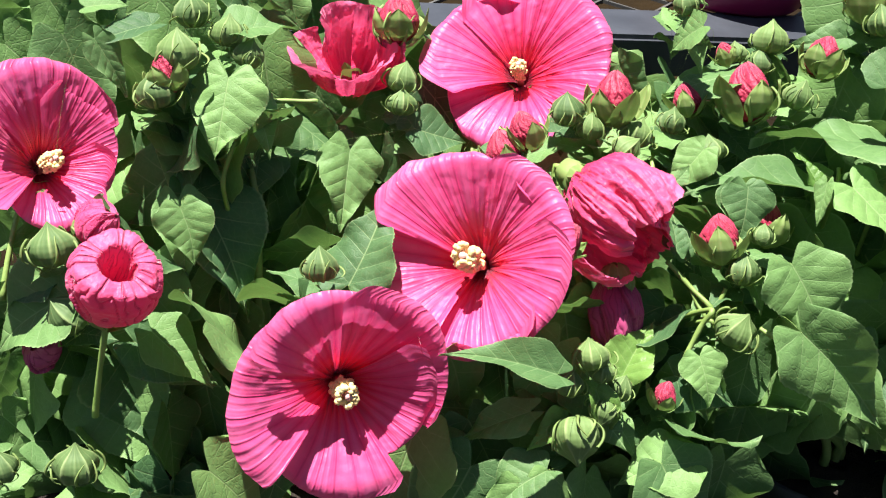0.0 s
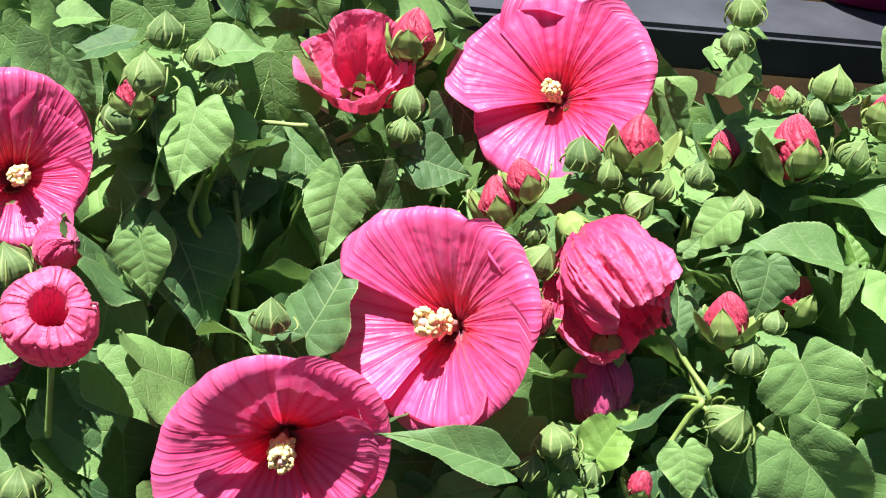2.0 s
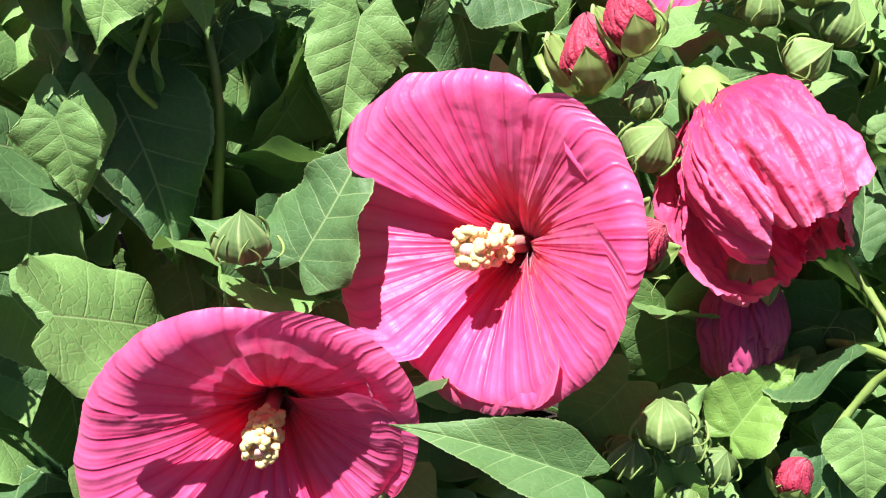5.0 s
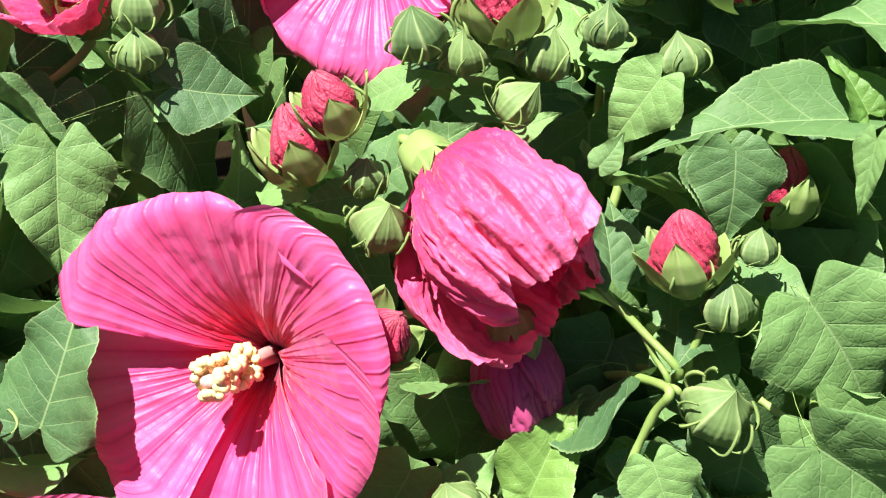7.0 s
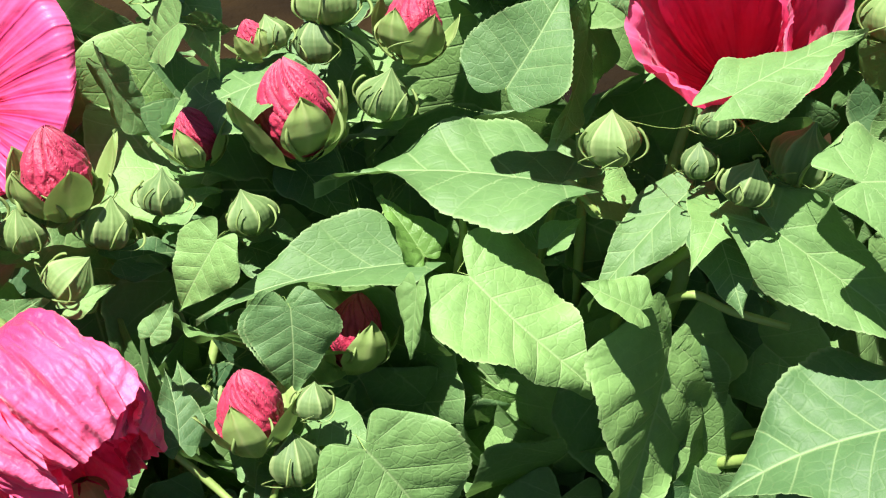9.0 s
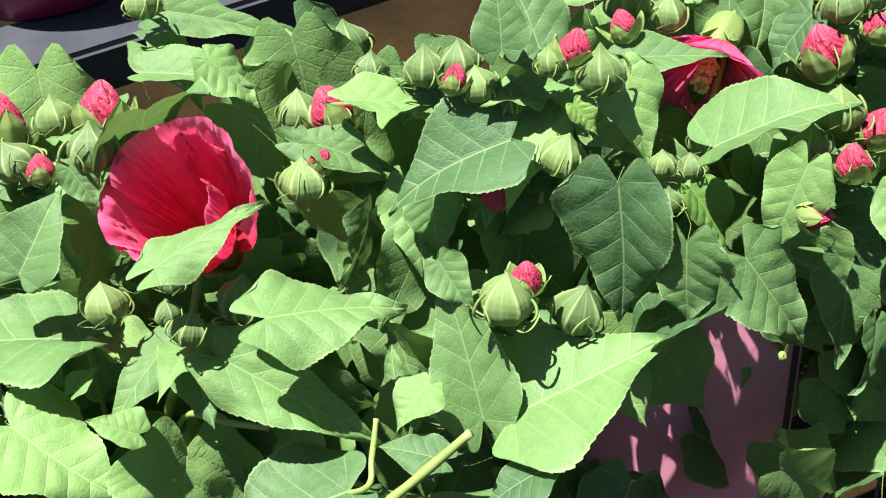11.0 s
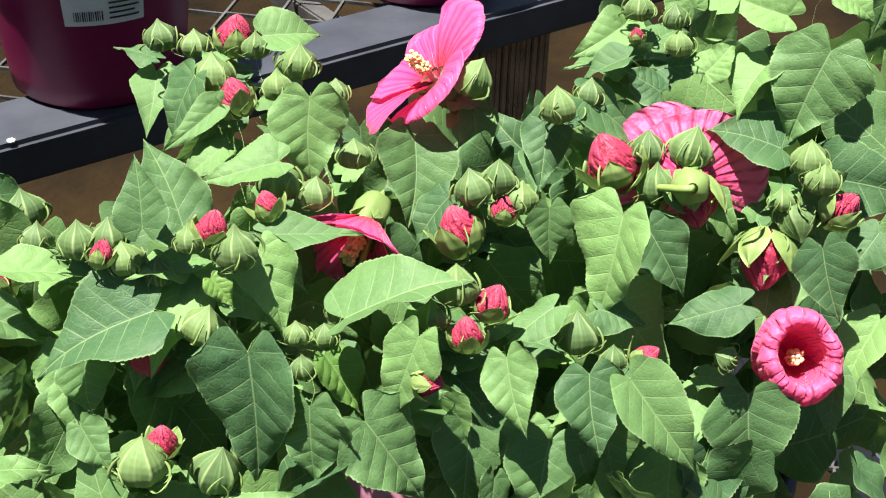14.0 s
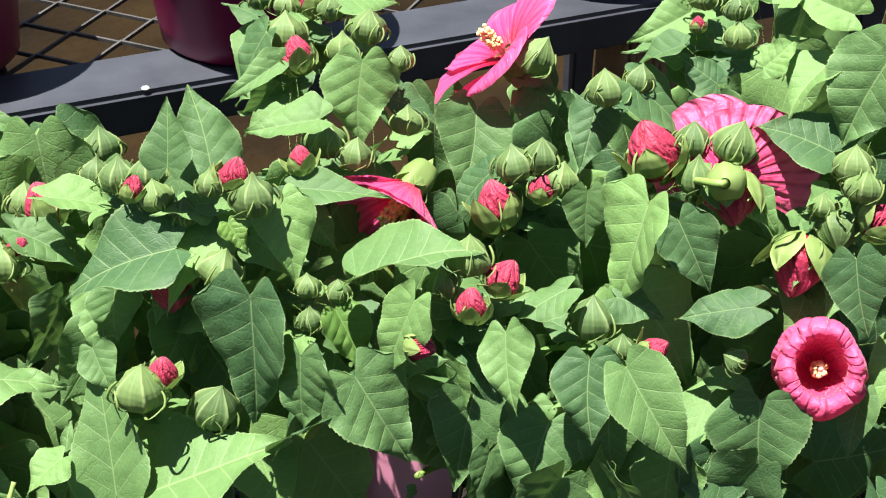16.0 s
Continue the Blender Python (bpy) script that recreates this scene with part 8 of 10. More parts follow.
low_leaf((0.762, 0.165, 1.008), (0.720, 0.177, 0.935), (-0.57, -0.80, 0.18))
low_leaf((0.692, 0.088, 1.014), (0.764, 0.039, 0.988), (-0.47, -0.84, 0.28))
low_leaf((0.782, 0.232, 1.189), (0.824, 0.167, 1.140), (-0.31, -0.68, 0.65))
low_leaf((0.747, 0.153, 1.164), (0.748, 0.100, 1.102), (0.27, -0.72, 0.64))
low_leaf((0.766, 0.108, 1.109), (0.718, 0.135, 1.063), (-0.29, -0.93, -0.23))
low_leaf((0.763, 0.098, 1.086), (0.693, 0.099, 1.038), (-0.26, -0.88, 0.38))
low_leaf((0.736, 0.061, 1.039), (0.710, 0.007, 0.968), (0.38, -0.80, 0.47))
low_leaf((0.824, 0.186, 1.181), (0.847, 0.126, 1.117), (-0.65, -0.66, 0.38))
low_leaf((0.842, 0.157, 1.123), (0.776, 0.185, 1.159), (-0.45, -0.88, -0.14))
low_leaf((0.835, 0.094, 1.075), (0.901, 0.058, 1.013), (-0.29, -0.93, 0.23))
low_leaf((0.820, 0.105, 1.042), (0.859, 0.075, 1.004), (-0.31, -0.87, 0.37))
low_leaf((0.769, 0.057, 0.974), (0.823, 0.025, 0.991), (-0.38, -0.85, -0.35))
low_leaf((0.937, 0.178, 1.190), (0.949, 0.120, 1.114), (0.24, -0.75, 0.62))
low_leaf((0.901, 0.115, 1.154), (0.839, 0.126, 1.117), (-0.32, -0.91, 0.27))
low_leaf((0.865, 0.085, 1.070), (0.799, 0.146, 1.059), (-0.68, -0.69, 0.24))
low_leaf((0.850, 0.065, 1.015), (0.794, 0.087, 0.997), (-0.36, -0.94, -0.01))
low_leaf((0.841, 0.056, 0.985), (0.783, 0.045, 0.920), (0.13, -0.99, 0.06))
low_leaf((1.008, 0.187, 1.165), (1.052, 0.155, 1.108), (-0.32, -0.91, 0.26))
low_leaf((0.969, 0.088, 1.113), (0.990, 0.037, 1.058), (-0.57, -0.69, 0.43))
low_leaf((0.918, 0.047, 1.140), (0.965, -0.028, 1.131), (-0.83, -0.50, -0.23))
low_leaf((0.901, 0.006, 1.046), (0.962, 0.014, 1.062), (0.16, -0.98, -0.12))
low_leaf((1.110, 0.211, 1.229), (1.091, 0.172, 1.168), (0.47, -0.80, 0.37))
low_leaf((1.072, 0.241, 1.182), (1.097, 0.196, 1.104), (-0.16, -0.87, 0.45))
low_leaf((0.998, 0.094, 1.186), (0.954, 0.054, 1.145), (0.38, -0.84, 0.39))
low_leaf((0.977, 0.046, 1.128), (0.932, 0.047, 1.061), (0.03, -1.00, -0.04))
low_leaf((0.958, 0.031, 1.133), (0.911, 0.050, 1.068), (0.03, -0.96, -0.29))
low_leaf((0.955, -0.025, 1.071), (0.906, -0.037, 1.022), (-0.17, -0.91, 0.39))
low_leaf((1.024, 0.030, 1.194), (0.953, 0.011, 1.129), (0.28, -0.96, -0.02))
low_leaf((1.065, 0.054, 1.153), (1.075, 0.033, 1.075), (0.14, -0.96, 0.27))
low_leaf((1.026, -0.015, 1.100), (0.954, -0.006, 1.054), (-0.10, -0.99, -0.04))
low_leaf((0.994, -0.073, 1.053), (0.940, -0.063, 1.012), (-0.12, -0.99, -0.09))
low_leaf((0.949, -0.105, 1.059), (0.947, -0.158, 1.019), (0.43, -0.55, 0.71))
low_leaf((1.289, 0.246, 1.368), (1.231, 0.274, 1.320), (-0.37, -0.92, -0.10))
low_leaf((1.216, 0.106, 1.248), (1.167, 0.064, 1.198), (0.59, -0.79, 0.11))
low_leaf((1.186, 0.128, 1.214), (1.217, 0.082, 1.141), (-0.16, -0.85, 0.49))
low_leaf((1.197, 0.108, 1.113), (1.194, 0.039, 1.075), (-0.64, -0.35, 0.69))
low_leaf((1.099, 0.011, 1.106), (1.045, -0.020, 1.061), (0.32, -0.92, 0.23))
low_leaf((1.136, -0.042, 1.086), (1.064, -0.029, 1.025), (-0.16, -0.98, -0.02))
low_leaf((1.088, -0.062, 1.055), (1.031, -0.045, 1.024), (-0.31, -0.95, 0.02))
low_leaf((1.022, -0.139, 1.036), (0.981, -0.134, 0.989), (-0.15, -0.98, 0.03))
low_leaf((1.361, 0.234, 1.368), (1.307, 0.303, 1.400), (-0.77, -0.63, 0.07))
low_leaf((1.270, 0.146, 1.326), (1.211, 0.095, 1.250), (0.37, -0.88, 0.30))
low_leaf((1.355, 0.176, 1.234), (1.301, 0.144, 1.173), (-0.16, -0.81, 0.56))
low_leaf((1.199, 0.067, 1.235), (1.146, 0.057, 1.191), (0.23, -0.97, -0.05))
low_leaf((1.279, 0.082, 1.121), (1.182, 0.090, 1.115), (-0.10, -0.96, 0.28))
low_leaf((1.228, -0.035, 1.097), (1.225, -0.084, 1.009), (-0.32, -0.83, 0.46))
low_leaf((1.116, -0.101, 1.100), (1.037, -0.104, 1.064), (0.02, -1.00, 0.04))
low_leaf((1.163, -0.132, 1.041), (1.223, -0.199, 1.004), (-0.46, -0.71, 0.53))
low_leaf((1.088, -0.158, 1.052), (1.053, -0.100, 1.060), (-0.86, -0.51, -0.00))
low_leaf((1.343, 0.160, 1.363), (1.278, 0.198, 1.324), (-0.18, -0.84, -0.52))
low_leaf((1.385, 0.115, 1.269), (1.312, 0.087, 1.232), (0.11, -0.88, 0.46))
low_leaf((1.333, 0.086, 1.250), (1.398, 0.037, 1.255), (-0.57, -0.72, 0.39))
low_leaf((1.324, 0.030, 1.185), (1.347, -0.026, 1.122), (-0.16, -0.77, 0.62))
low_leaf((1.261, -0.043, 1.167), (1.208, -0.024, 1.107), (-0.08, -0.97, -0.23))
low_leaf((1.240, -0.045, 1.102), (1.180, -0.065, 1.026), (0.31, -0.95, 0.01))
low_leaf((1.203, -0.161, 1.125), (1.155, -0.178, 1.054), (-0.21, -0.91, 0.37))
low_leaf((1.171, -0.123, 1.061), (1.104, -0.162, 1.006), (0.17, -0.89, 0.42))
low_leaf((1.134, -0.176, 1.044), (1.140, -0.228, 0.987), (-0.37, -0.71, 0.59))
low_leaf((1.389, 0.064, 1.378), (1.319, 0.123, 1.368), (-0.59, -0.74, -0.34))
low_leaf((1.378, 0.064, 1.291), (1.342, 0.058, 1.219), (-0.25, -0.94, 0.20))
low_leaf((1.412, 0.039, 1.270), (1.434, -0.021, 1.240), (-0.36, -0.54, 0.76))
low_leaf((1.381, -0.027, 1.229), (1.371, -0.056, 1.136), (0.30, -0.92, 0.25))
low_leaf((1.361, -0.068, 1.143), (1.320, -0.080, 1.058), (0.05, -0.99, 0.12))
low_leaf((1.323, -0.109, 1.103), (1.247, -0.076, 1.078), (-0.35, -0.93, -0.15))
low_leaf((1.288, -0.158, 1.133), (1.268, -0.237, 1.075), (0.50, -0.59, 0.63))
low_leaf((1.203, -0.184, 1.096), (1.143, -0.178, 1.064), (-0.12, -0.99, 0.02))
low_leaf((1.227, -0.220, 1.022), (1.239, -0.264, 0.966), (-0.11, -0.79, 0.60))
low_leaf((1.478, 0.044, 1.370), (1.404, 0.059, 1.344), (-0.12, -0.97, -0.24))
low_leaf((1.441, -0.012, 1.327), (1.350, 0.012, 1.296), (-0.14, -0.95, -0.28))
low_leaf((1.421, -0.034, 1.280), (1.470, -0.061, 1.218), (-0.38, -0.92, 0.10))
low_leaf((1.411, -0.026, 1.205), (1.480, -0.084, 1.240), (-0.64, -0.76, 0.02))
low_leaf((1.374, -0.137, 1.204), (1.364, -0.184, 1.150), (0.21, -0.76, 0.62))
low_leaf((1.361, -0.133, 1.119), (1.424, -0.162, 1.094), (-0.31, -0.91, 0.28))
low_leaf((1.348, -0.171, 1.095), (1.292, -0.125, 1.068), (-0.45, -0.80, -0.39))
low_leaf((1.267, -0.231, 1.103), (1.203, -0.192, 1.072), (-0.38, -0.87, -0.32))
low_leaf((1.313, -0.263, 0.993), (1.280, -0.303, 0.936), (0.55, -0.80, 0.24))
low_leaf((0.663, 0.180, 1.165), (0.638, 0.143, 1.111), (0.09, -0.85, 0.53))
low_leaf((0.638, 0.175, 1.085), (0.577, 0.223, 1.039), (-0.62, -0.78, 0.01))
low_leaf((0.617, 0.190, 1.003), (0.567, 0.234, 0.964), (-0.56, -0.81, -0.18))
low_leaf((0.586, 0.149, 0.980), (0.642, 0.101, 0.928), (-0.62, -0.78, 0.09))
low_leaf((0.693, 0.183, 1.141), (0.657, 0.206, 1.084), (-0.30, -0.93, -0.20))
low_leaf((0.671, 0.063, 1.166), (0.711, 0.007, 1.133), (-0.63, -0.68, 0.39))
low_leaf((0.680, 0.089, 1.054), (0.636, 0.143, 1.023), (-0.61, -0.71, -0.36))
low_leaf((0.661, 0.046, 1.016), (0.650, -0.001, 0.918), (0.30, -0.87, 0.38))
low_leaf((0.801, 0.197, 1.145), (0.743, 0.151, 1.081), (-0.29, -0.63, 0.72))
low_leaf((0.743, 0.149, 1.072), (0.692, 0.145, 1.020), (0.16, -0.98, -0.09))
low_leaf((0.775, 0.140, 0.994), (0.691, 0.124, 0.948), (0.14, -0.98, 0.09))
low_leaf((0.727, 0.063, 0.944), (0.661, 0.014, 0.874), (-0.27, -0.64, 0.71))
low_leaf((0.855, 0.143, 1.205), (0.778, 0.129, 1.172), (0.16, -0.99, 0.04))
low_leaf((0.795, 0.076, 1.148), (0.785, 0.036, 1.102), (-0.26, -0.70, 0.65))
low_leaf((0.790, 0.085, 1.120), (0.783, 0.061, 1.042), (-0.09, -0.95, 0.29))
low_leaf((0.751, 0.033, 1.096), (0.775, -0.014, 1.028), (-0.45, -0.80, 0.40))
low_leaf((0.731, -0.014, 0.971), (0.789, -0.045, 0.921), (-0.48, -0.89, -0.01))
low_leaf((0.891, 0.104, 1.199), (0.872, 0.070, 1.149), (-0.02, -0.82, 0.58))
low_leaf((0.881, 0.034, 1.159), (0.857, -0.015, 1.125), (0.55, -0.64, 0.54))
low_leaf((0.903, 0.057, 1.051), (0.903, 0.030, 0.992), (0.04, -0.91, 0.42))
low_leaf((0.821, -0.012, 1.072), (0.801, -0.055, 1.008), (0.15, -0.84, 0.52))
low_leaf((0.844, -0.009, 0.975), (0.791, -0.043, 0.942), (0.24, -0.85, 0.48))
low_leaf((1.010, 0.120, 1.188), (0.943, 0.140, 1.152), (-0.17, -0.97, -0.20))
low_leaf((0.978, 0.009, 1.179), (1.056, -0.047, 1.155), (-0.60, -0.80, -0.04))
low_leaf((0.950, 0.075, 1.141), (0.934, 0.060, 1.077), (-0.34, -0.89, 0.29))
low_leaf((0.897, -0.016, 1.116), (0.964, -0.060, 1.101), (-0.54, -0.84, 0.02))
low_leaf((0.928, -0.048, 1.049), (0.855, -0.037, 0.999), (-0.13, -0.99, -0.02))
low_leaf((1.129, 0.080, 1.182), (1.045, 0.083, 1.138), (-0.13, -0.97, 0.18))
low_leaf((1.039, 0.072, 1.130), (1.030, 0.023, 1.091), (0.15, -0.63, 0.76))
low_leaf((1.019, 0.007, 1.093), (0.971, -0.001, 1.033), (0.20, -0.98, -0.04))
low_leaf((1.003, -0.072, 1.030), (0.968, -0.064, 0.965), (0.02, -0.99, -0.13))
low_leaf((1.003, -0.062, 1.019), (0.940, -0.083, 0.966), (0.22, -0.97, 0.11))
low_leaf((1.200, 0.063, 1.256), (1.276, 0.023, 1.211), (-0.15, -0.86, 0.48))
low_leaf((1.202, 0.160, 1.158), (1.197, 0.069, 1.106), (0.55, -0.44, 0.72))
low_leaf((1.106, 0.037, 1.100), (1.135, 0.001, 1.054), (0.23, -0.68, 0.69))
low_leaf((1.102, -0.038, 1.050), (1.162, -0.064, 1.077), (-0.44, -0.89, 0.13))
low_leaf((1.015, -0.086, 1.097), (1.004, -0.139, 1.018), (0.43, -0.77, 0.46))
low_leaf((0.988, -0.149, 1.083), (0.928, -0.153, 1.037), (-0.36, -0.77, 0.54))
low_leaf((0.946, -0.227, 1.010), (0.967, -0.264, 0.940), (0.07, -0.88, 0.48))
low_leaf((1.304, 0.037, 1.189), (1.273, 0.006, 1.109), (-0.18, -0.89, 0.42))
low_leaf((1.197, 0.004, 1.174), (1.205, -0.048, 1.133), (0.21, -0.59, 0.78))
low_leaf((1.161, -0.081, 1.175), (1.202, -0.158, 1.139), (-0.62, -0.58, 0.53))
low_leaf((1.165, -0.102, 1.135), (1.109, -0.148, 1.072), (0.13, -0.86, 0.51))
low_leaf((1.087, -0.204, 1.099), (1.169, -0.204, 1.124), (-0.02, -1.00, 0.05))
low_leaf((1.005, -0.203, 1.050), (0.936, -0.174, 1.065), (-0.40, -0.91, -0.12))
low_leaf((1.328, -0.008, 1.203), (1.353, -0.036, 1.136), (-0.37, -0.91, 0.24))
low_leaf((1.354, -0.044, 1.156), (1.398, -0.113, 1.129), (-0.73, -0.59, 0.34))
low_leaf((1.208, -0.129, 1.183), (1.141, -0.157, 1.140), (0.36, -0.93, 0.01))
low_leaf((1.201, -0.194, 1.088), (1.146, -0.144, 1.069), (-0.54, -0.74, -0.41))
low_leaf((1.164, -0.193, 1.040), (1.124, -0.208, 0.957), (-0.03, -0.97, 0.20))
low_leaf((-0.028, 0.307, 1.142), (-0.049, 0.324, 1.069), (-0.52, -0.85, -0.04))
low_leaf((-0.104, 0.240, 0.862), (-0.120, 0.269, 0.791), (-0.52, -0.82, -0.22))
low_leaf((0.002, 0.334, 1.078), (0.000, 0.323, 1.008), (-0.73, -0.67, 0.13))
low_leaf((-0.145, 0.090, 1.004), (-0.135, 0.057, 0.917), (-0.83, -0.54, 0.11))
low_leaf((0.023, 0.287, 0.931), (0.033, 0.274, 0.845), (-0.23, -0.97, 0.11))
low_leaf((-0.129, 0.351, 1.001), (-0.156, 0.365, 0.932), (-0.24, -0.96, -0.11))
low_leaf((-0.167, 0.314, 1.123), (-0.133, 0.278, 1.057), (-0.35, -0.88, 0.30))
low_leaf((-0.130, 0.291, 0.910), (-0.135, 0.296, 0.823), (-0.71, -0.71, -0.01))
low_leaf((-0.317, 0.234, 1.027), (-0.330, 0.234, 0.955), (-0.79, -0.60, 0.13))
low_leaf((-0.056, 0.283, 0.911), (-0.033, 0.261, 0.837), (-0.75, -0.66, -0.03))
low_leaf((-0.356, 0.200, 1.018), (-0.298, 0.167, 0.974), (-0.62, -0.73, -0.28))
low_leaf((-0.174, 0.324, 1.160), (-0.198, 0.352, 1.082), (-0.57, -0.81, -0.11))
low_leaf((-0.067, 0.108, 1.020), (-0.072, 0.086, 0.933), (-0.73, -0.65, 0.21))
low_leaf((-0.300, 0.245, 1.076), (-0.241, 0.206, 1.023), (-0.69, -0.68, -0.26))
low_leaf((-0.078, 0.347, 0.924), (-0.113, 0.367, 0.834), (0.03, -0.98, -0.23))
low_leaf((-0.094, 0.421, 1.098), (-0.037, 0.374, 1.027), (-0.48, -0.86, 0.18))
low_leaf((-0.136, 0.360, 1.085), (-0.116, 0.332, 1.015), (-0.90, -0.43, -0.08))
low_leaf((-0.183, 0.148, 0.983), (-0.139, 0.115, 0.938), (-0.66, -0.74, -0.11))
low_leaf((-0.175, 0.269, 0.867), (-0.163, 0.256, 0.806), (-0.91, -0.41, -0.09))
low_leaf((-0.038, 0.327, 1.015), (-0.029, 0.301, 0.946), (-0.15, -0.93, 0.33))
low_leaf((-0.218, 0.310, 1.105), (-0.206, 0.289, 1.044), (-0.08, -0.94, 0.31))
low_leaf((0.041, 0.287, 0.934), (0.079, 0.257, 0.874), (-0.79, -0.57, -0.21))
low_leaf((-0.109, 0.357, 1.053), (-0.104, 0.340, 0.985), (-0.52, -0.84, 0.17))
low_leaf((-0.033, 0.070, 0.966), (-0.038, 0.075, 0.881), (-0.36, -0.93, -0.03))
low_leaf((-0.224, 0.303, 0.976), (-0.197, 0.272, 0.915), (-0.75, -0.67, 0.00))
low_leaf((-0.243, 0.355, 1.075), (-0.224, 0.329, 1.011), (-0.82, -0.56, -0.02))
low_leaf((-0.052, 0.366, 1.102), (-0.003, 0.338, 1.066), (-0.36, -0.91, 0.20))
low_leaf((0.057, 0.179, 0.964), (0.045, 0.195, 0.887), (-0.63, -0.78, -0.06))
low_leaf((0.028, 0.222, 0.928), (0.014, 0.243, 0.861), (-0.16, -0.95, -0.27))
low_leaf((-0.289, 0.160, 1.097), (-0.311, 0.178, 1.026), (-0.29, -0.94, -0.15))
low_leaf((-0.203, 0.310, 0.882), (-0.156, 0.279, 0.834), (-0.67, -0.71, -0.19))
low_leaf((-0.092, 0.302, 1.081), (-0.097, 0.290, 0.990), (-0.63, -0.75, 0.14))
low_leaf((-0.167, 0.299, 0.953), (-0.193, 0.304, 0.874), (-0.61, -0.78, 0.16))
low_leaf((-0.107, 0.273, 0.874), (-0.087, 0.253, 0.796), (-0.45, -0.89, 0.11))
low_leaf((-0.137, 0.365, 0.908), (-0.101, 0.334, 0.862), (-0.44, -0.86, 0.24))
low_leaf((-0.004, 0.069, 0.896), (-0.018, 0.089, 0.825), (-0.64, -0.76, -0.10))
low_leaf((-0.163, 0.292, 0.997), (-0.174, 0.282, 0.932), (-0.15, -0.97, 0.18))
low_leaf((-0.170, 0.278, 1.021), (-0.198, 0.296, 0.946), (-0.55, -0.84, 0.01))
low_leaf((-0.107, 0.297, 0.895), (-0.050, 0.262, 0.846), (-0.54, -0.85, -0.02))
low_leaf((-0.130, 0.136, 0.952), (-0.140, 0.122, 0.877), (0.16, -0.97, 0.17))
low_leaf((-0.260, 0.256, 0.946), (-0.216, 0.225, 0.905), (-0.64, -0.75, -0.14))
low_leaf((-0.237, 0.343, 1.140), (-0.215, 0.317, 1.085), (-0.58, -0.80, 0.15))
low_leaf((-0.205, 0.170, 0.995), (-0.194, 0.145, 0.913), (-0.86, -0.51, 0.04))
low_leaf((-0.193, 0.297, 0.955), (-0.139, 0.271, 0.917), (-0.45, -0.90, -0.03))
low_leaf((-0.319, 0.146, 0.997), (-0.267, 0.116, 0.958), (-0.67, -0.60, -0.44))
low_leaf((-0.171, 0.255, 0.843), (-0.186, 0.278, 0.774), (-0.83, -0.56, -0.02))
low_leaf((-0.226, 0.169, 1.106), (-0.232, 0.159, 1.022), (-0.83, -0.54, 0.12))
low_leaf((-0.255, 0.335, 1.146), (-0.268, 0.335, 1.071), (-0.41, -0.91, 0.07))
low_leaf((-0.196, 0.304, 0.924), (-0.132, 0.273, 0.876), (-0.32, -0.93, 0.18))
low_leaf((-0.221, 0.199, 1.152), (-0.238, 0.204, 1.070), (-0.02, -0.99, -0.05))
low_leaf((-0.071, 0.367, 1.018), (-0.048, 0.331, 0.945), (-0.09, -0.90, 0.41))
low_leaf((-0.167, 0.345, 1.074), (-0.181, 0.347, 1.002), (-0.73, -0.67, 0.12))
low_leaf((-0.052, 0.314, 1.021), (0.008, 0.285, 0.978), (-0.24, -0.93, 0.30))
low_leaf((-0.308, 0.258, 1.038), (-0.327, 0.278, 0.976), (-0.09, -0.95, -0.29))
low_leaf((-0.129, 0.293, 0.915), (-0.137, 0.302, 0.833), (-0.84, -0.54, 0.02))
low_leaf((-0.235, 0.267, 0.924), (-0.176, 0.228, 0.867), (-0.77, -0.33, -0.55))
low_leaf((-0.059, 0.163, 0.918), (-0.071, 0.184, 0.862), (-0.69, -0.72, -0.11))
low_leaf((-0.069, 0.179, 1.047), (-0.087, 0.178, 0.980), (-0.38, -0.91, 0.13))
low_leaf((-0.036, 0.222, 0.978), (-0.064, 0.220, 0.884), (-0.21, -0.98, 0.08))
low_leaf((-0.116, 0.233, 1.071), (-0.147, 0.253, 0.992), (0.03, -0.97, -0.26))
low_leaf((-0.140, 0.254, 1.016), (-0.114, 0.219, 0.953), (-0.89, -0.45, -0.11))
low_leaf((-0.043, 0.301, 1.144), (-0.070, 0.319, 1.048), (-0.56, -0.83, -0.00))
low_leaf((-0.041, 0.138, 0.909), (0.001, 0.106, 0.852), (-0.81, -0.51, -0.31))
low_leaf((0.078, 0.225, 0.926), (0.062, 0.253, 0.856), (-0.58, -0.79, -0.19))
low_leaf((-0.248, 0.303, 1.121), (-0.272, 0.322, 1.039), (-0.42, -0.90, -0.08))
low_leaf((-0.037, 0.155, 0.960), (-0.054, 0.182, 0.871), (-0.63, -0.78, -0.11))
low_leaf((-0.009, 0.252, 0.906), (-0.024, 0.293, 0.829), (-0.39, -0.85, -0.37))
low_leaf((-0.165, 0.294, 0.941), (-0.189, 0.311, 0.878), (-0.13, -0.97, -0.19))
low_leaf((-0.141, 0.135, 0.989), (-0.077, 0.104, 0.943), (-0.54, -0.82, -0.21))
low_leaf((-0.235, 0.287, 1.034), (-0.187, 0.249, 0.978), (-0.38, -0.89, 0.28))
low_leaf((-0.257, 0.282, 0.895), (-0.277, 0.294, 0.822), (-0.23, -0.97, -0.09))
low_leaf((-0.070, 0.155, 0.942), (-0.053, 0.139, 0.881), (-0.67, -0.74, 0.02))
low_leaf((-0.117, 0.259, 0.928), (-0.128, 0.273, 0.837), (-0.48, -0.88, -0.08))
low_leaf((-0.030, 0.227, 0.879), (-0.046, 0.265, 0.804), (-0.61, -0.75, -0.24))
low_leaf((-0.140, 0.194, 1.144), (-0.135, 0.177, 1.073), (-0.83, -0.55, 0.08))
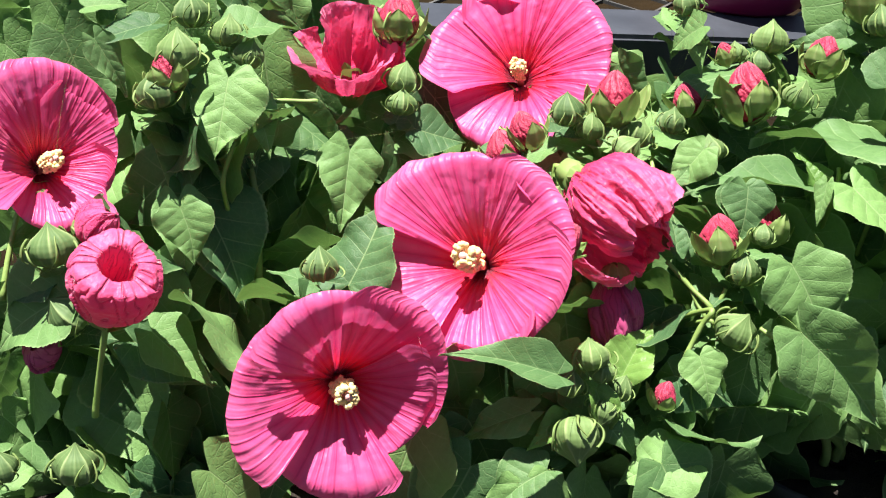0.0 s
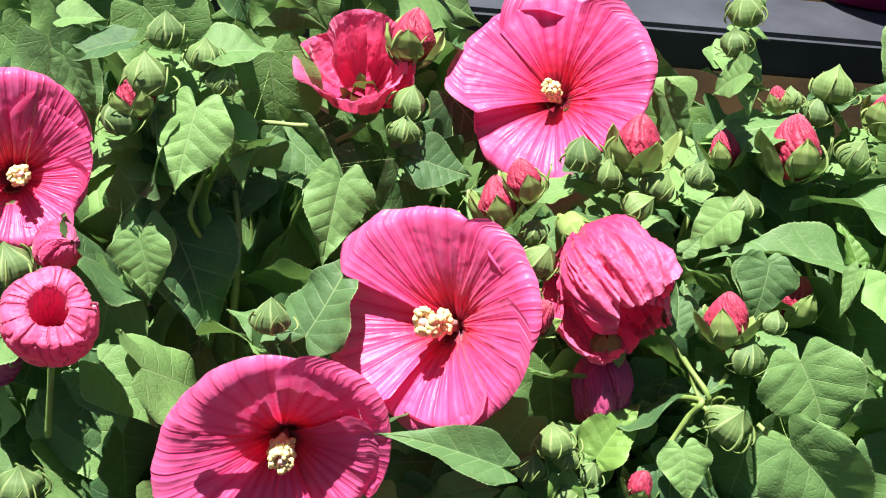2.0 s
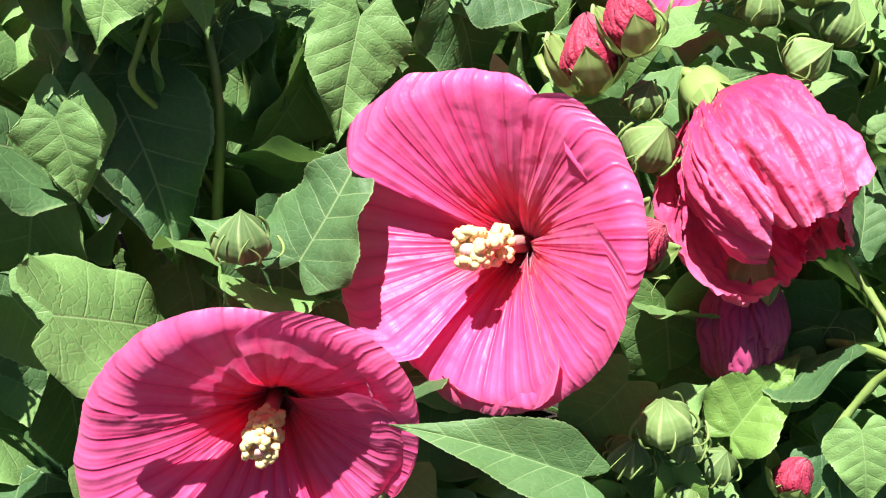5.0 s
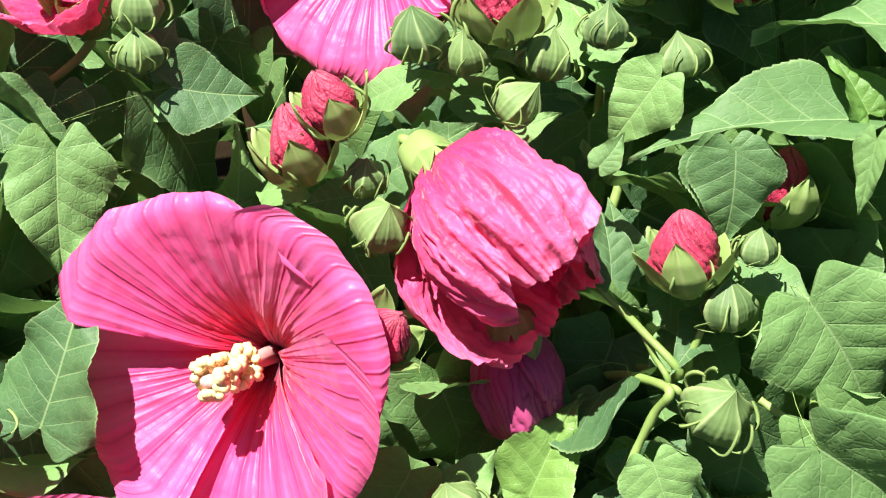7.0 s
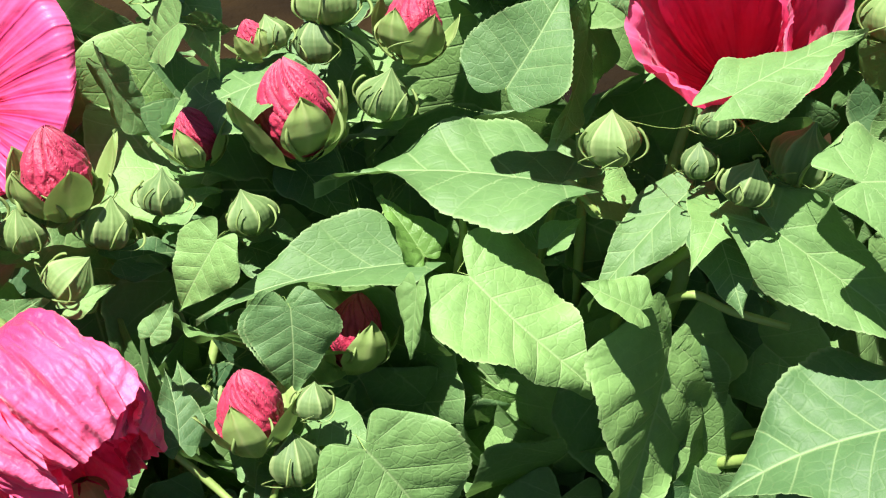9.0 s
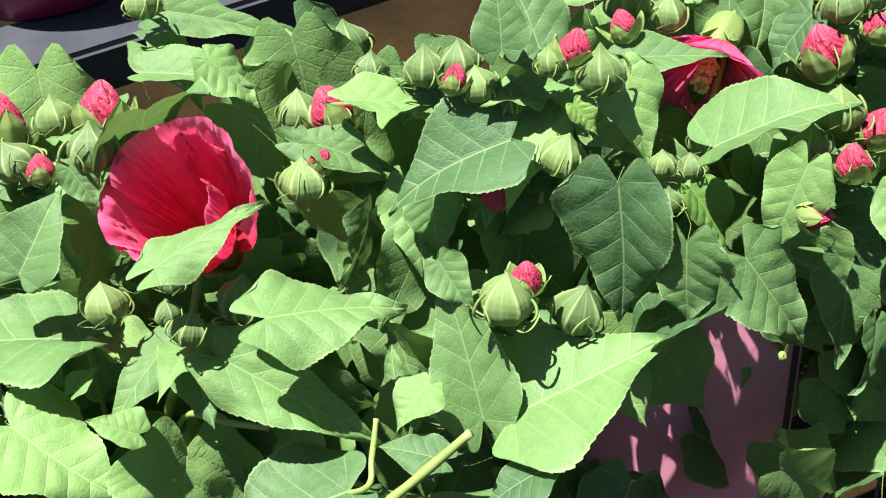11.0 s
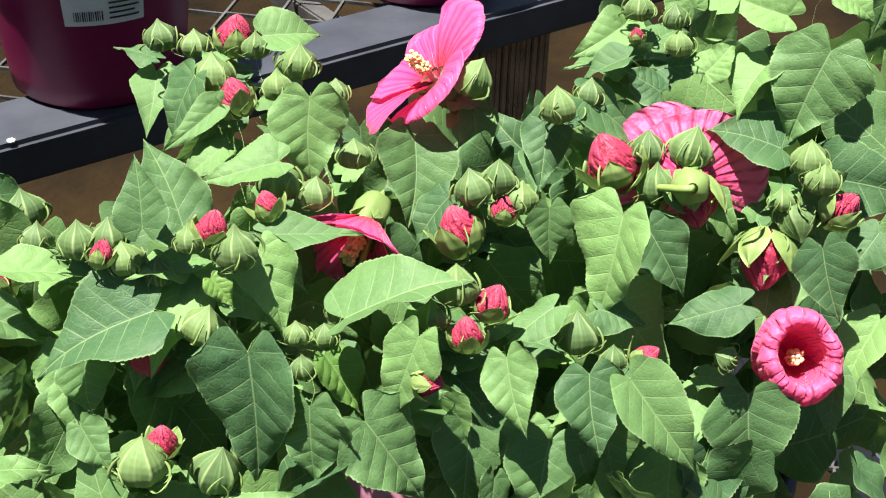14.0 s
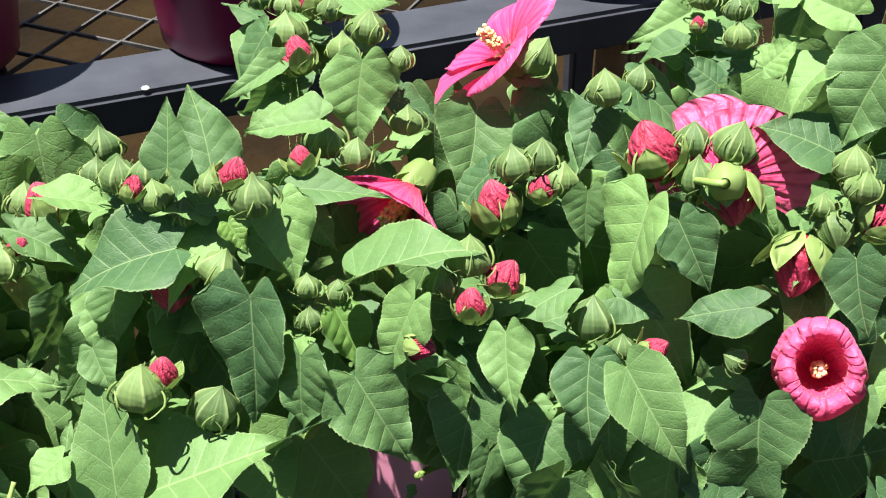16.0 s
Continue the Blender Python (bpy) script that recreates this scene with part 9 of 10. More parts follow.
low_leaf((-0.171, 0.341, 0.964), (-0.110, 0.297, 0.905), (-0.74, -0.58, -0.34))
low_leaf((0.012, 0.114, 0.858), (0.062, 0.078, 0.800), (-0.61, -0.80, -0.02))
low_leaf((-0.018, 0.404, 1.033), (0.064, 0.366, 0.979), (-0.60, -0.67, -0.44))
low_leaf((-0.172, 0.108, 0.945), (-0.109, 0.072, 0.896), (-0.70, -0.54, -0.46))
low_leaf((-0.194, 0.267, 0.865), (-0.209, 0.305, 0.793), (-0.65, -0.72, -0.24))
low_leaf((0.005, 0.290, 0.931), (0.009, 0.262, 0.842), (-0.02, -0.95, 0.31))
low_leaf((-0.140, 0.391, 0.955), (-0.106, 0.360, 0.909), (-0.51, -0.84, 0.19))
low_leaf((0.011, 0.214, 0.950), (-0.019, 0.231, 0.872), (-0.61, -0.79, 0.06))
low_leaf((-0.202, 0.294, 0.853), (-0.130, 0.261, 0.808), (-0.60, -0.61, -0.52))
low_leaf((-0.252, 0.227, 0.871), (-0.264, 0.253, 0.815), (-0.26, -0.89, -0.36))
low_leaf((-0.161, 0.116, 1.000), (-0.169, 0.102, 0.932), (-0.07, -0.97, 0.20))
low_leaf((-0.210, 0.240, 0.919), (-0.140, 0.207, 0.873), (-0.60, -0.70, -0.40))
low_leaf((-0.073, 0.262, 0.878), (-0.089, 0.249, 0.787), (-0.07, -0.99, 0.16))
low_leaf((-0.150, 0.184, 0.922), (-0.164, 0.219, 0.856), (-0.58, -0.77, -0.27))
low_leaf((-0.038, 0.287, 1.081), (0.012, 0.247, 1.021), (-0.78, -0.58, -0.25))
low_leaf((-0.207, 0.310, 1.164), (-0.223, 0.325, 1.107), (-0.27, -0.95, -0.17))
low_leaf((-0.226, 0.162, 0.973), (-0.222, 0.157, 0.902), (-0.82, -0.57, -0.00))
low_leaf((-0.039, 0.243, 0.896), (0.010, 0.206, 0.843), (-0.70, -0.69, -0.15))
low_leaf((-0.065, 0.234, 0.927), (-0.011, 0.197, 0.877), (-0.51, -0.85, 0.07))
low_leaf((0.018, 0.276, 0.902), (-0.012, 0.295, 0.824), (-0.27, -0.95, -0.12))
low_leaf((0.121, 0.097, 0.993), (0.178, 0.066, 0.951), (-0.58, -0.80, -0.20))
low_leaf((0.012, 0.161, 1.035), (-0.009, 0.163, 0.969), (-0.10, -1.00, 0.01))
low_leaf((0.263, -0.024, 0.869), (0.312, -0.061, 0.787), (-0.85, -0.44, -0.31))
low_leaf((0.113, 0.263, 0.996), (0.184, 0.227, 0.944), (-0.46, -0.88, 0.01))
low_leaf((0.222, 0.170, 0.957), (0.203, 0.175, 0.862), (0.05, -1.00, -0.06))
low_leaf((0.101, 0.046, 1.005), (0.122, 0.026, 0.946), (-0.86, -0.50, -0.15))
low_leaf((0.125, 0.073, 0.971), (0.117, 0.082, 0.893), (-0.26, -0.96, -0.09))
low_leaf((0.226, 0.277, 1.091), (0.194, 0.291, 1.007), (-0.58, -0.82, 0.08))
low_leaf((0.014, 0.371, 1.053), (0.089, 0.328, 0.995), (-0.67, -0.63, -0.41))
low_leaf((0.039, 0.318, 1.114), (0.012, 0.332, 1.009), (-0.11, -0.99, -0.10))
low_leaf((0.156, 0.134, 1.027), (0.125, 0.114, 0.958), (-0.50, -0.74, 0.45))
low_leaf((0.057, 0.369, 1.137), (0.046, 0.364, 1.048), (-0.57, -0.81, 0.12))
low_leaf((0.122, -0.044, 0.894), (0.105, -0.004, 0.812), (-0.58, -0.78, -0.26))
low_leaf((0.235, -0.009, 0.915), (0.219, 0.017, 0.843), (-0.29, -0.91, -0.28))
low_leaf((0.239, 0.279, 0.867), (0.284, 0.243, 0.814), (-0.71, -0.70, -0.12))
low_leaf((-0.005, 0.113, 0.863), (-0.016, 0.130, 0.796), (-0.59, -0.80, -0.09))
low_leaf((-0.041, 0.284, 1.003), (0.017, 0.249, 0.955), (-0.22, -0.89, 0.39))
low_leaf((0.151, 0.168, 0.985), (0.190, 0.114, 0.917), (-0.78, -0.62, 0.05))
low_leaf((0.191, 0.151, 0.991), (0.170, 0.157, 0.898), (-0.70, -0.71, 0.10))
low_leaf((0.153, 0.109, 0.894), (0.187, 0.080, 0.832), (-0.86, -0.42, -0.27))
low_leaf((0.224, 0.176, 0.972), (0.206, 0.146, 0.906), (-0.03, -0.91, 0.43))
low_leaf((0.014, 0.105, 0.979), (0.052, 0.078, 0.936), (-0.78, -0.46, -0.42))
low_leaf((-0.015, 0.201, 0.975), (-0.046, 0.223, 0.892), (-0.48, -0.88, -0.06))
low_leaf((0.026, 0.010, 0.915), (0.043, -0.008, 0.844), (-0.92, -0.36, -0.14))
low_leaf((0.180, 0.301, 1.085), (0.250, 0.269, 1.023), (0.08, -0.83, 0.54))
low_leaf((0.188, 0.233, 1.012), (0.159, 0.201, 0.941), (-0.02, -0.91, 0.41))
low_leaf((0.115, 0.098, 0.958), (0.117, 0.095, 0.870), (-0.77, -0.64, 0.01))
low_leaf((0.167, 0.175, 0.888), (0.236, 0.133, 0.832), (-0.43, -0.89, 0.13))
low_leaf((0.180, 0.214, 0.878), (0.234, 0.174, 0.823), (-0.76, -0.56, -0.33))
low_leaf((-0.025, 0.319, 1.100), (-0.044, 0.336, 1.037), (-0.35, -0.93, -0.15))
low_leaf((0.249, 0.177, 0.971), (0.226, 0.146, 0.908), (-0.04, -0.90, 0.45))
low_leaf((-0.042, 0.213, 0.958), (-0.063, 0.207, 0.871), (-0.58, -0.80, 0.20))
low_leaf((-0.087, 0.018, 0.958), (-0.043, -0.017, 0.888), (-0.56, -0.83, 0.07))
low_leaf((0.042, 0.367, 1.143), (0.099, 0.320, 1.073), (-0.76, -0.62, -0.19))
low_leaf((0.009, 0.136, 0.904), (0.067, 0.095, 0.840), (-0.57, -0.82, 0.00))
low_leaf((0.203, 0.235, 1.070), (0.266, 0.190, 1.006), (-0.65, -0.76, -0.09))
low_leaf((0.022, 0.038, 0.860), (0.052, 0.013, 0.801), (-0.44, -0.89, 0.16))
low_leaf((0.095, 0.049, 0.954), (0.114, 0.029, 0.877), (-0.78, -0.62, -0.04))
low_leaf((-0.039, 0.248, 1.084), (0.020, 0.211, 1.034), (-0.66, -0.72, -0.24))
low_leaf((0.262, 0.032, 0.967), (0.300, 0.000, 0.902), (-0.51, -0.85, 0.11))
low_leaf((0.009, 0.064, 0.911), (-0.001, 0.075, 0.848), (-0.70, -0.71, -0.03))
low_leaf((0.216, 0.217, 0.941), (0.241, 0.173, 0.884), (-0.69, -0.68, 0.24))
low_leaf((0.249, 0.143, 0.945), (0.314, 0.104, 0.891), (-0.42, -0.89, 0.14))
low_leaf((0.340, 0.125, 0.908), (0.387, 0.090, 0.847), (-0.77, -0.60, -0.24))
low_leaf((0.120, 0.244, 1.004), (0.115, 0.227, 0.932), (-0.18, -0.95, 0.24))
low_leaf((0.248, 0.204, 0.942), (0.204, 0.188, 0.859), (0.23, -0.97, 0.06))
low_leaf((0.210, 0.237, 0.897), (0.279, 0.204, 0.851), (-0.55, -0.79, -0.26))
low_leaf((0.111, 0.097, 0.944), (0.175, 0.067, 0.901), (-0.50, -0.85, -0.16))
low_leaf((0.272, 0.023, 0.873), (0.276, 0.025, 0.796), (-0.72, -0.68, -0.05))
low_leaf((0.028, 0.143, 0.881), (0.018, 0.156, 0.794), (-0.56, -0.83, -0.05))
low_leaf((0.115, 0.157, 0.944), (0.102, 0.186, 0.888), (-0.34, -0.86, -0.37))
low_leaf((0.109, 0.130, 1.014), (0.161, 0.091, 0.969), (-0.21, -0.83, 0.50))
low_leaf((0.173, 0.283, 1.052), (0.183, 0.250, 0.964), (-0.13, -0.93, 0.34))
low_leaf((-0.047, 0.236, 1.058), (-0.074, 0.254, 0.987), (-0.00, -0.97, -0.25))
low_leaf((0.197, 0.287, 1.059), (0.249, 0.246, 1.002), (-0.11, -0.85, 0.52))
low_leaf((-0.037, 0.190, 1.056), (-0.013, 0.153, 0.981), (-0.11, -0.91, 0.42))
low_leaf((0.264, 0.220, 0.990), (0.330, 0.189, 0.932), (-0.42, -0.91, 0.00))
low_leaf((0.074, 0.218, 0.949), (0.076, 0.215, 0.885), (-0.20, -0.98, 0.04))
low_leaf((0.255, 0.021, 0.934), (0.244, 0.035, 0.832), (-0.27, -0.96, -0.10))
low_leaf((0.111, 0.140, 0.990), (0.122, 0.129, 0.908), (-0.90, -0.43, -0.05))
low_leaf((0.204, 0.190, 0.958), (0.174, 0.165, 0.886), (-0.05, -0.94, 0.34))
low_leaf((0.132, 0.204, 0.943), (0.191, 0.170, 0.896), (-0.64, -0.69, -0.33))
low_leaf((0.037, 0.175, 0.982), (0.088, 0.142, 0.938), (-0.43, -0.89, 0.15))
low_leaf((-0.081, 0.154, 0.986), (-0.086, 0.137, 0.916), (-0.70, -0.68, 0.22))
low_leaf((0.164, 0.254, 0.963), (0.208, 0.209, 0.907), (-0.67, -0.74, 0.07))
low_leaf((0.348, 0.097, 0.978), (0.324, 0.055, 0.903), (0.34, -0.86, 0.36))
low_leaf((0.341, 0.171, 0.907), (0.321, 0.213, 0.816), (-0.60, -0.77, -0.22))
low_leaf((0.403, 0.261, 1.018), (0.380, 0.225, 0.956), (-0.29, -0.78, 0.55))
low_leaf((0.399, 0.149, 0.939), (0.403, 0.142, 0.825), (-0.51, -0.86, 0.03))
low_leaf((0.487, 0.185, 0.908), (0.561, 0.146, 0.841), (-0.30, -0.93, 0.21))
low_leaf((0.522, 0.133, 0.943), (0.597, 0.088, 0.884), (-0.51, -0.86, -0.00))
low_leaf((0.316, 0.073, 0.993), (0.335, 0.053, 0.885), (-0.94, -0.34, -0.10))
low_leaf((0.348, 0.114, 0.947), (0.403, 0.086, 0.897), (-0.26, -0.94, 0.25))
low_leaf((0.643, 0.136, 0.891), (0.668, 0.113, 0.813), (-0.71, -0.71, -0.01))
low_leaf((0.577, 0.055, 0.885), (0.558, 0.086, 0.786), (-0.73, -0.69, -0.06))
low_leaf((0.445, 0.212, 0.992), (0.396, 0.177, 0.908), (-0.01, -0.92, 0.39))
low_leaf((0.680, 0.085, 0.896), (0.660, 0.129, 0.802), (-0.74, -0.66, -0.14))
low_leaf((0.544, -0.001, 0.999), (0.523, 0.036, 0.903), (-0.07, -0.94, -0.35))
low_leaf((0.410, 0.096, 0.976), (0.442, 0.046, 0.912), (-0.63, -0.74, 0.25))
low_leaf((0.426, 0.113, 0.970), (0.407, 0.115, 0.869), (-0.33, -0.94, 0.05))
low_leaf((0.540, -0.000, 0.933), (0.524, 0.026, 0.857), (-0.47, -0.86, -0.21))
low_leaf((0.665, -0.019, 0.874), (0.643, 0.018, 0.774), (0.00, -0.94, -0.35))
low_leaf((0.554, -0.066, 0.842), (0.626, -0.112, 0.770), (-0.55, -0.84, -0.00))
low_leaf((0.280, 0.142, 0.973), (0.240, 0.115, 0.897), (0.29, -0.94, 0.17))
low_leaf((0.553, 0.023, 0.872), (0.538, 0.044, 0.769), (-0.43, -0.90, -0.11))
low_leaf((0.531, 0.237, 0.853), (0.508, 0.253, 0.771), (-0.73, -0.68, 0.07))
low_leaf((0.372, 0.196, 1.011), (0.323, 0.175, 0.938), (-0.10, -0.94, 0.33))
low_leaf((0.355, 0.226, 0.923), (0.313, 0.213, 0.861), (0.20, -0.97, 0.07))
low_leaf((0.284, 0.128, 0.965), (0.312, 0.078, 0.901), (0.12, -0.76, 0.65))
low_leaf((0.545, -0.032, 1.003), (0.510, -0.074, 0.926), (-0.08, -0.86, 0.51))
low_leaf((0.427, 0.191, 0.866), (0.492, 0.153, 0.805), (-0.08, -0.88, 0.46))
low_leaf((0.594, -0.092, 0.883), (0.662, -0.140, 0.795), (-0.45, -0.88, 0.13))
low_leaf((0.211, -0.042, 0.895), (0.230, -0.056, 0.825), (-0.26, -0.96, 0.13))
low_leaf((0.280, 0.254, 0.882), (0.327, 0.221, 0.836), (-0.38, -0.89, 0.24))
low_leaf((0.323, 0.113, 0.939), (0.374, 0.071, 0.883), (-0.58, -0.81, 0.07))
low_leaf((0.378, 0.133, 0.880), (0.434, 0.099, 0.835), (-0.67, -0.64, -0.36))
low_leaf((0.541, 0.057, 1.028), (0.582, 0.001, 0.956), (-0.36, -0.83, 0.43))
low_leaf((0.532, 0.032, 0.996), (0.583, -0.016, 0.932), (-0.54, -0.82, 0.17))
low_leaf((0.228, 0.240, 1.090), (0.248, 0.192, 1.027), (-0.47, -0.77, 0.43))
low_leaf((0.391, 0.111, 0.929), (0.420, 0.069, 0.875), (-0.21, -0.83, 0.53))
low_leaf((0.500, 0.053, 0.967), (0.531, 0.023, 0.865), (-0.90, -0.41, -0.16))
low_leaf((0.396, 0.152, 0.898), (0.352, 0.109, 0.804), (-0.46, -0.71, 0.54))
low_leaf((0.440, 0.147, 1.079), (0.499, 0.099, 1.013), (-0.18, -0.86, 0.47))
low_leaf((0.337, 0.122, 0.944), (0.314, 0.086, 0.878), (-0.05, -0.87, 0.49))
low_leaf((0.657, 0.118, 0.886), (0.644, 0.134, 0.775), (-0.05, -0.98, -0.14))
low_leaf((0.503, -0.036, 0.886), (0.539, -0.070, 0.781), (-0.41, -0.90, 0.15))
low_leaf((0.208, -0.033, 0.897), (0.238, -0.056, 0.818), (-0.29, -0.95, 0.17))
low_leaf((0.522, 0.050, 0.862), (0.604, 0.010, 0.808), (-0.63, -0.61, -0.48))
low_leaf((0.419, 0.188, 0.894), (0.399, 0.229, 0.804), (-0.71, -0.69, -0.16))
low_leaf((0.525, 0.120, 0.916), (0.548, 0.070, 0.853), (-0.45, -0.78, 0.44))
low_leaf((0.291, 0.187, 1.032), (0.317, 0.147, 0.979), (0.16, -0.74, 0.65))
low_leaf((0.242, 0.081, 0.986), (0.268, 0.058, 0.921), (-0.26, -0.93, 0.23))
low_leaf((0.582, 0.047, 0.840), (0.542, 0.009, 0.764), (0.07, -0.92, 0.41))
low_leaf((0.783, 0.038, 0.959), (0.739, 0.019, 0.906), (0.38, -0.93, 0.02))
low_leaf((0.574, 0.113, 0.899), (0.611, 0.057, 0.827), (-0.31, -0.83, 0.48))
low_leaf((0.560, 0.055, 1.031), (0.604, 0.009, 0.971), (-0.52, -0.82, 0.25))
low_leaf((0.534, 0.200, 0.953), (0.486, 0.187, 0.889), (-0.18, -0.93, 0.32))
low_leaf((0.652, 0.102, 1.083), (0.637, 0.062, 1.021), (-0.20, -0.80, 0.56))
low_leaf((0.514, 0.065, 0.947), (0.477, 0.025, 0.867), (-0.32, -0.77, 0.55))
low_leaf((0.540, 0.184, 1.059), (0.500, 0.167, 1.004), (0.12, -0.97, 0.21))
low_leaf((0.746, 0.026, 1.118), (0.721, -0.002, 1.069), (0.54, -0.82, 0.19))
low_leaf((0.622, -0.174, 1.058), (0.676, -0.206, 1.006), (-0.55, -0.84, -0.04))
low_leaf((0.667, 0.058, 1.133), (0.714, 0.041, 1.080), (-0.12, -0.96, 0.21))
low_leaf((0.714, -0.050, 1.078), (0.756, -0.086, 1.014), (-0.46, -0.87, 0.18))
low_leaf((0.524, -0.074, 0.936), (0.573, -0.107, 0.886), (-0.39, -0.89, 0.21))
low_leaf((0.583, -0.078, 0.953), (0.654, -0.115, 0.888), (-0.03, -0.87, 0.48))
low_leaf((0.623, -0.018, 0.997), (0.591, -0.045, 0.941), (0.21, -0.93, 0.31))
low_leaf((0.550, -0.038, 0.934), (0.533, -0.003, 0.858), (-0.25, -0.89, -0.37))
low_leaf((0.626, -0.018, 0.952), (0.681, -0.067, 0.886), (-0.10, -0.83, 0.54))
low_leaf((0.780, -0.053, 0.976), (0.735, -0.065, 0.924), (0.22, -0.97, 0.04))
low_leaf((0.568, 0.112, 0.886), (0.534, 0.084, 0.825), (0.09, -0.93, 0.38))
low_leaf((0.723, 0.033, 0.982), (0.671, 0.007, 0.907), (-0.14, -0.90, 0.41))
low_leaf((0.718, -0.041, 1.089), (0.707, -0.076, 1.034), (0.45, -0.78, 0.42))
low_leaf((0.540, -0.016, 0.935), (0.595, -0.049, 0.884), (-0.07, -0.88, 0.47))
low_leaf((0.738, 0.089, 1.191), (0.750, 0.047, 1.128), (-0.27, -0.82, 0.50))
low_leaf((0.745, -0.081, 0.984), (0.705, -0.118, 0.917), (-0.05, -0.86, 0.51))
low_leaf((0.622, 0.091, 1.105), (0.579, 0.051, 1.027), (-0.26, -0.80, 0.54))
low_leaf((0.576, -0.041, 0.977), (0.642, -0.071, 0.917), (-0.02, -0.89, 0.45))
low_leaf((0.674, 0.067, 1.192), (0.633, 0.055, 1.145), (-0.17, -0.92, 0.38))
low_leaf((1.005, -0.150, 1.187), (0.951, -0.180, 1.124), (0.40, -0.92, 0.09))
low_leaf((0.834, -0.193, 1.086), (0.884, -0.203, 1.028), (-0.13, -0.98, 0.07))
low_leaf((1.028, -0.150, 1.056), (1.000, -0.189, 0.993), (-0.08, -0.83, 0.55))
low_leaf((1.064, -0.078, 1.207), (1.103, -0.105, 1.149), (-0.04, -0.92, 0.40))
low_leaf((0.803, -0.013, 1.042), (0.815, -0.051, 0.984), (-0.48, -0.77, 0.42))
low_leaf((0.834, 0.044, 1.269), (0.820, -0.002, 1.200), (0.27, -0.82, 0.50))
low_leaf((1.083, 0.116, 1.171), (1.115, 0.090, 1.119), (0.06, -0.88, 0.48))
low_leaf((1.042, 0.036, 1.144), (1.054, 0.002, 1.091), (-0.04, -0.84, 0.54))
low_leaf((1.049, -0.023, 1.095), (1.018, -0.055, 1.040), (-0.15, -0.81, 0.56))
low_leaf((1.074, -0.029, 1.203), (1.061, -0.075, 1.137), (-0.35, -0.74, 0.58))
low_leaf((1.027, -0.063, 1.106), (1.066, -0.071, 1.060), (0.07, -0.97, 0.23))
low_leaf((1.106, 0.058, 1.193), (1.162, 0.038, 1.125), (0.29, -0.82, 0.49))
low_leaf((1.055, -0.101, 1.047), (1.018, -0.118, 1.003), (0.12, -0.94, 0.30))
low_leaf((0.912, 0.048, 1.121), (0.865, 0.018, 1.058), (0.08, -0.92, 0.38))
low_leaf((0.941, -0.018, 1.126), (0.912, -0.048, 1.076), (0.10, -0.88, 0.46))
low_leaf((0.799, -0.061, 1.113), (0.754, -0.077, 1.061), (0.13, -0.98, 0.19))
low_leaf((0.951, -0.066, 1.171), (0.969, -0.107, 1.104), (0.46, -0.70, 0.54))
low_leaf((0.879, 0.048, 1.254), (0.834, 0.029, 1.205), (-0.03, -0.92, 0.39))
low_leaf((0.851, -0.001, 1.079), (0.824, -0.037, 1.020), (0.45, -0.84, 0.30))
low_leaf((1.027, -0.131, 1.161), (0.975, -0.153, 1.102), (0.03, -0.94, 0.34))
low_leaf((1.025, -0.013, 1.140), (0.976, -0.045, 1.079), (0.23, -0.92, 0.31))
low_leaf((0.795, 0.016, 1.067), (0.758, 0.007, 1.025), (0.13, -0.99, 0.10))
low_leaf((1.071, -0.066, 1.158), (1.042, -0.108, 1.091), (0.03, -0.84, 0.53))
low_leaf((1.015, -0.106, 1.118), (1.040, -0.141, 1.056), (-0.35, -0.87, 0.35))
low_leaf((0.776, -0.031, 1.005), (0.794, -0.061, 0.958), (-0.04, -0.85, 0.53))
low_leaf((0.966, 0.001, 1.051), (1.002, -0.035, 0.984), (-0.35, -0.89, 0.29))
low_leaf((0.872, 0.017, 1.142), (0.843, -0.010, 1.093), (-0.06, -0.86, 0.52))
low_leaf((1.080, 0.057, 1.194), (1.031, 0.020, 1.132), (0.06, -0.88, 0.46))
low_leaf((1.016, 0.029, 1.148), (1.074, 0.013, 1.079), (-0.15, -0.99, 0.10))
low_leaf((1.099, 0.139, 1.247), (1.138, 0.121, 1.194), (0.13, -0.91, 0.40))
low_leaf((0.951, -0.020, 1.207), (0.967, -0.060, 1.144), (0.53, -0.66, 0.54))
low_leaf((0.835, -0.027, 1.151), (0.825, -0.059, 1.102), (-0.36, -0.74, 0.56))
low_leaf((0.875, -0.136, 1.039), (0.920, -0.156, 0.984), (-0.36, -0.93, 0.03))
low_leaf((0.776, -0.125, 1.004), (0.740, -0.147, 0.956), (0.07, -0.93, 0.36))
low_leaf((0.920, -0.123, 1.068), (0.966, -0.148, 1.008), (0.15, -0.86, 0.48))
low_leaf((1.110, 0.103, 1.171), (1.055, 0.082, 1.114), (-0.16, -0.88, 0.46))
low_leaf((0.773, -0.015, 1.101), (0.758, -0.045, 1.054), (0.37, -0.83, 0.41))
low_leaf((1.015, 0.033, 1.202), (0.971, 0.017, 1.157), (0.23, -0.97, 0.12))
low_leaf((1.007, -0.018, 1.067), (1.045, -0.048, 1.005), (-0.21, -0.92, 0.32))
low_leaf((0.979, -0.096, 1.093), (1.031, -0.115, 1.032), (0.15, -0.90, 0.41))
low_leaf((0.851, -0.020, 1.123), (0.892, -0.032, 1.078), (0.03, -0.96, 0.29))
low_leaf((0.920, 0.098, 1.213), (0.975, 0.085, 1.147), (-0.26, -0.97, -0.01))
low_leaf((0.762, -0.127, 1.048), (0.714, -0.153, 0.987), (-0.11, -0.88, 0.46))
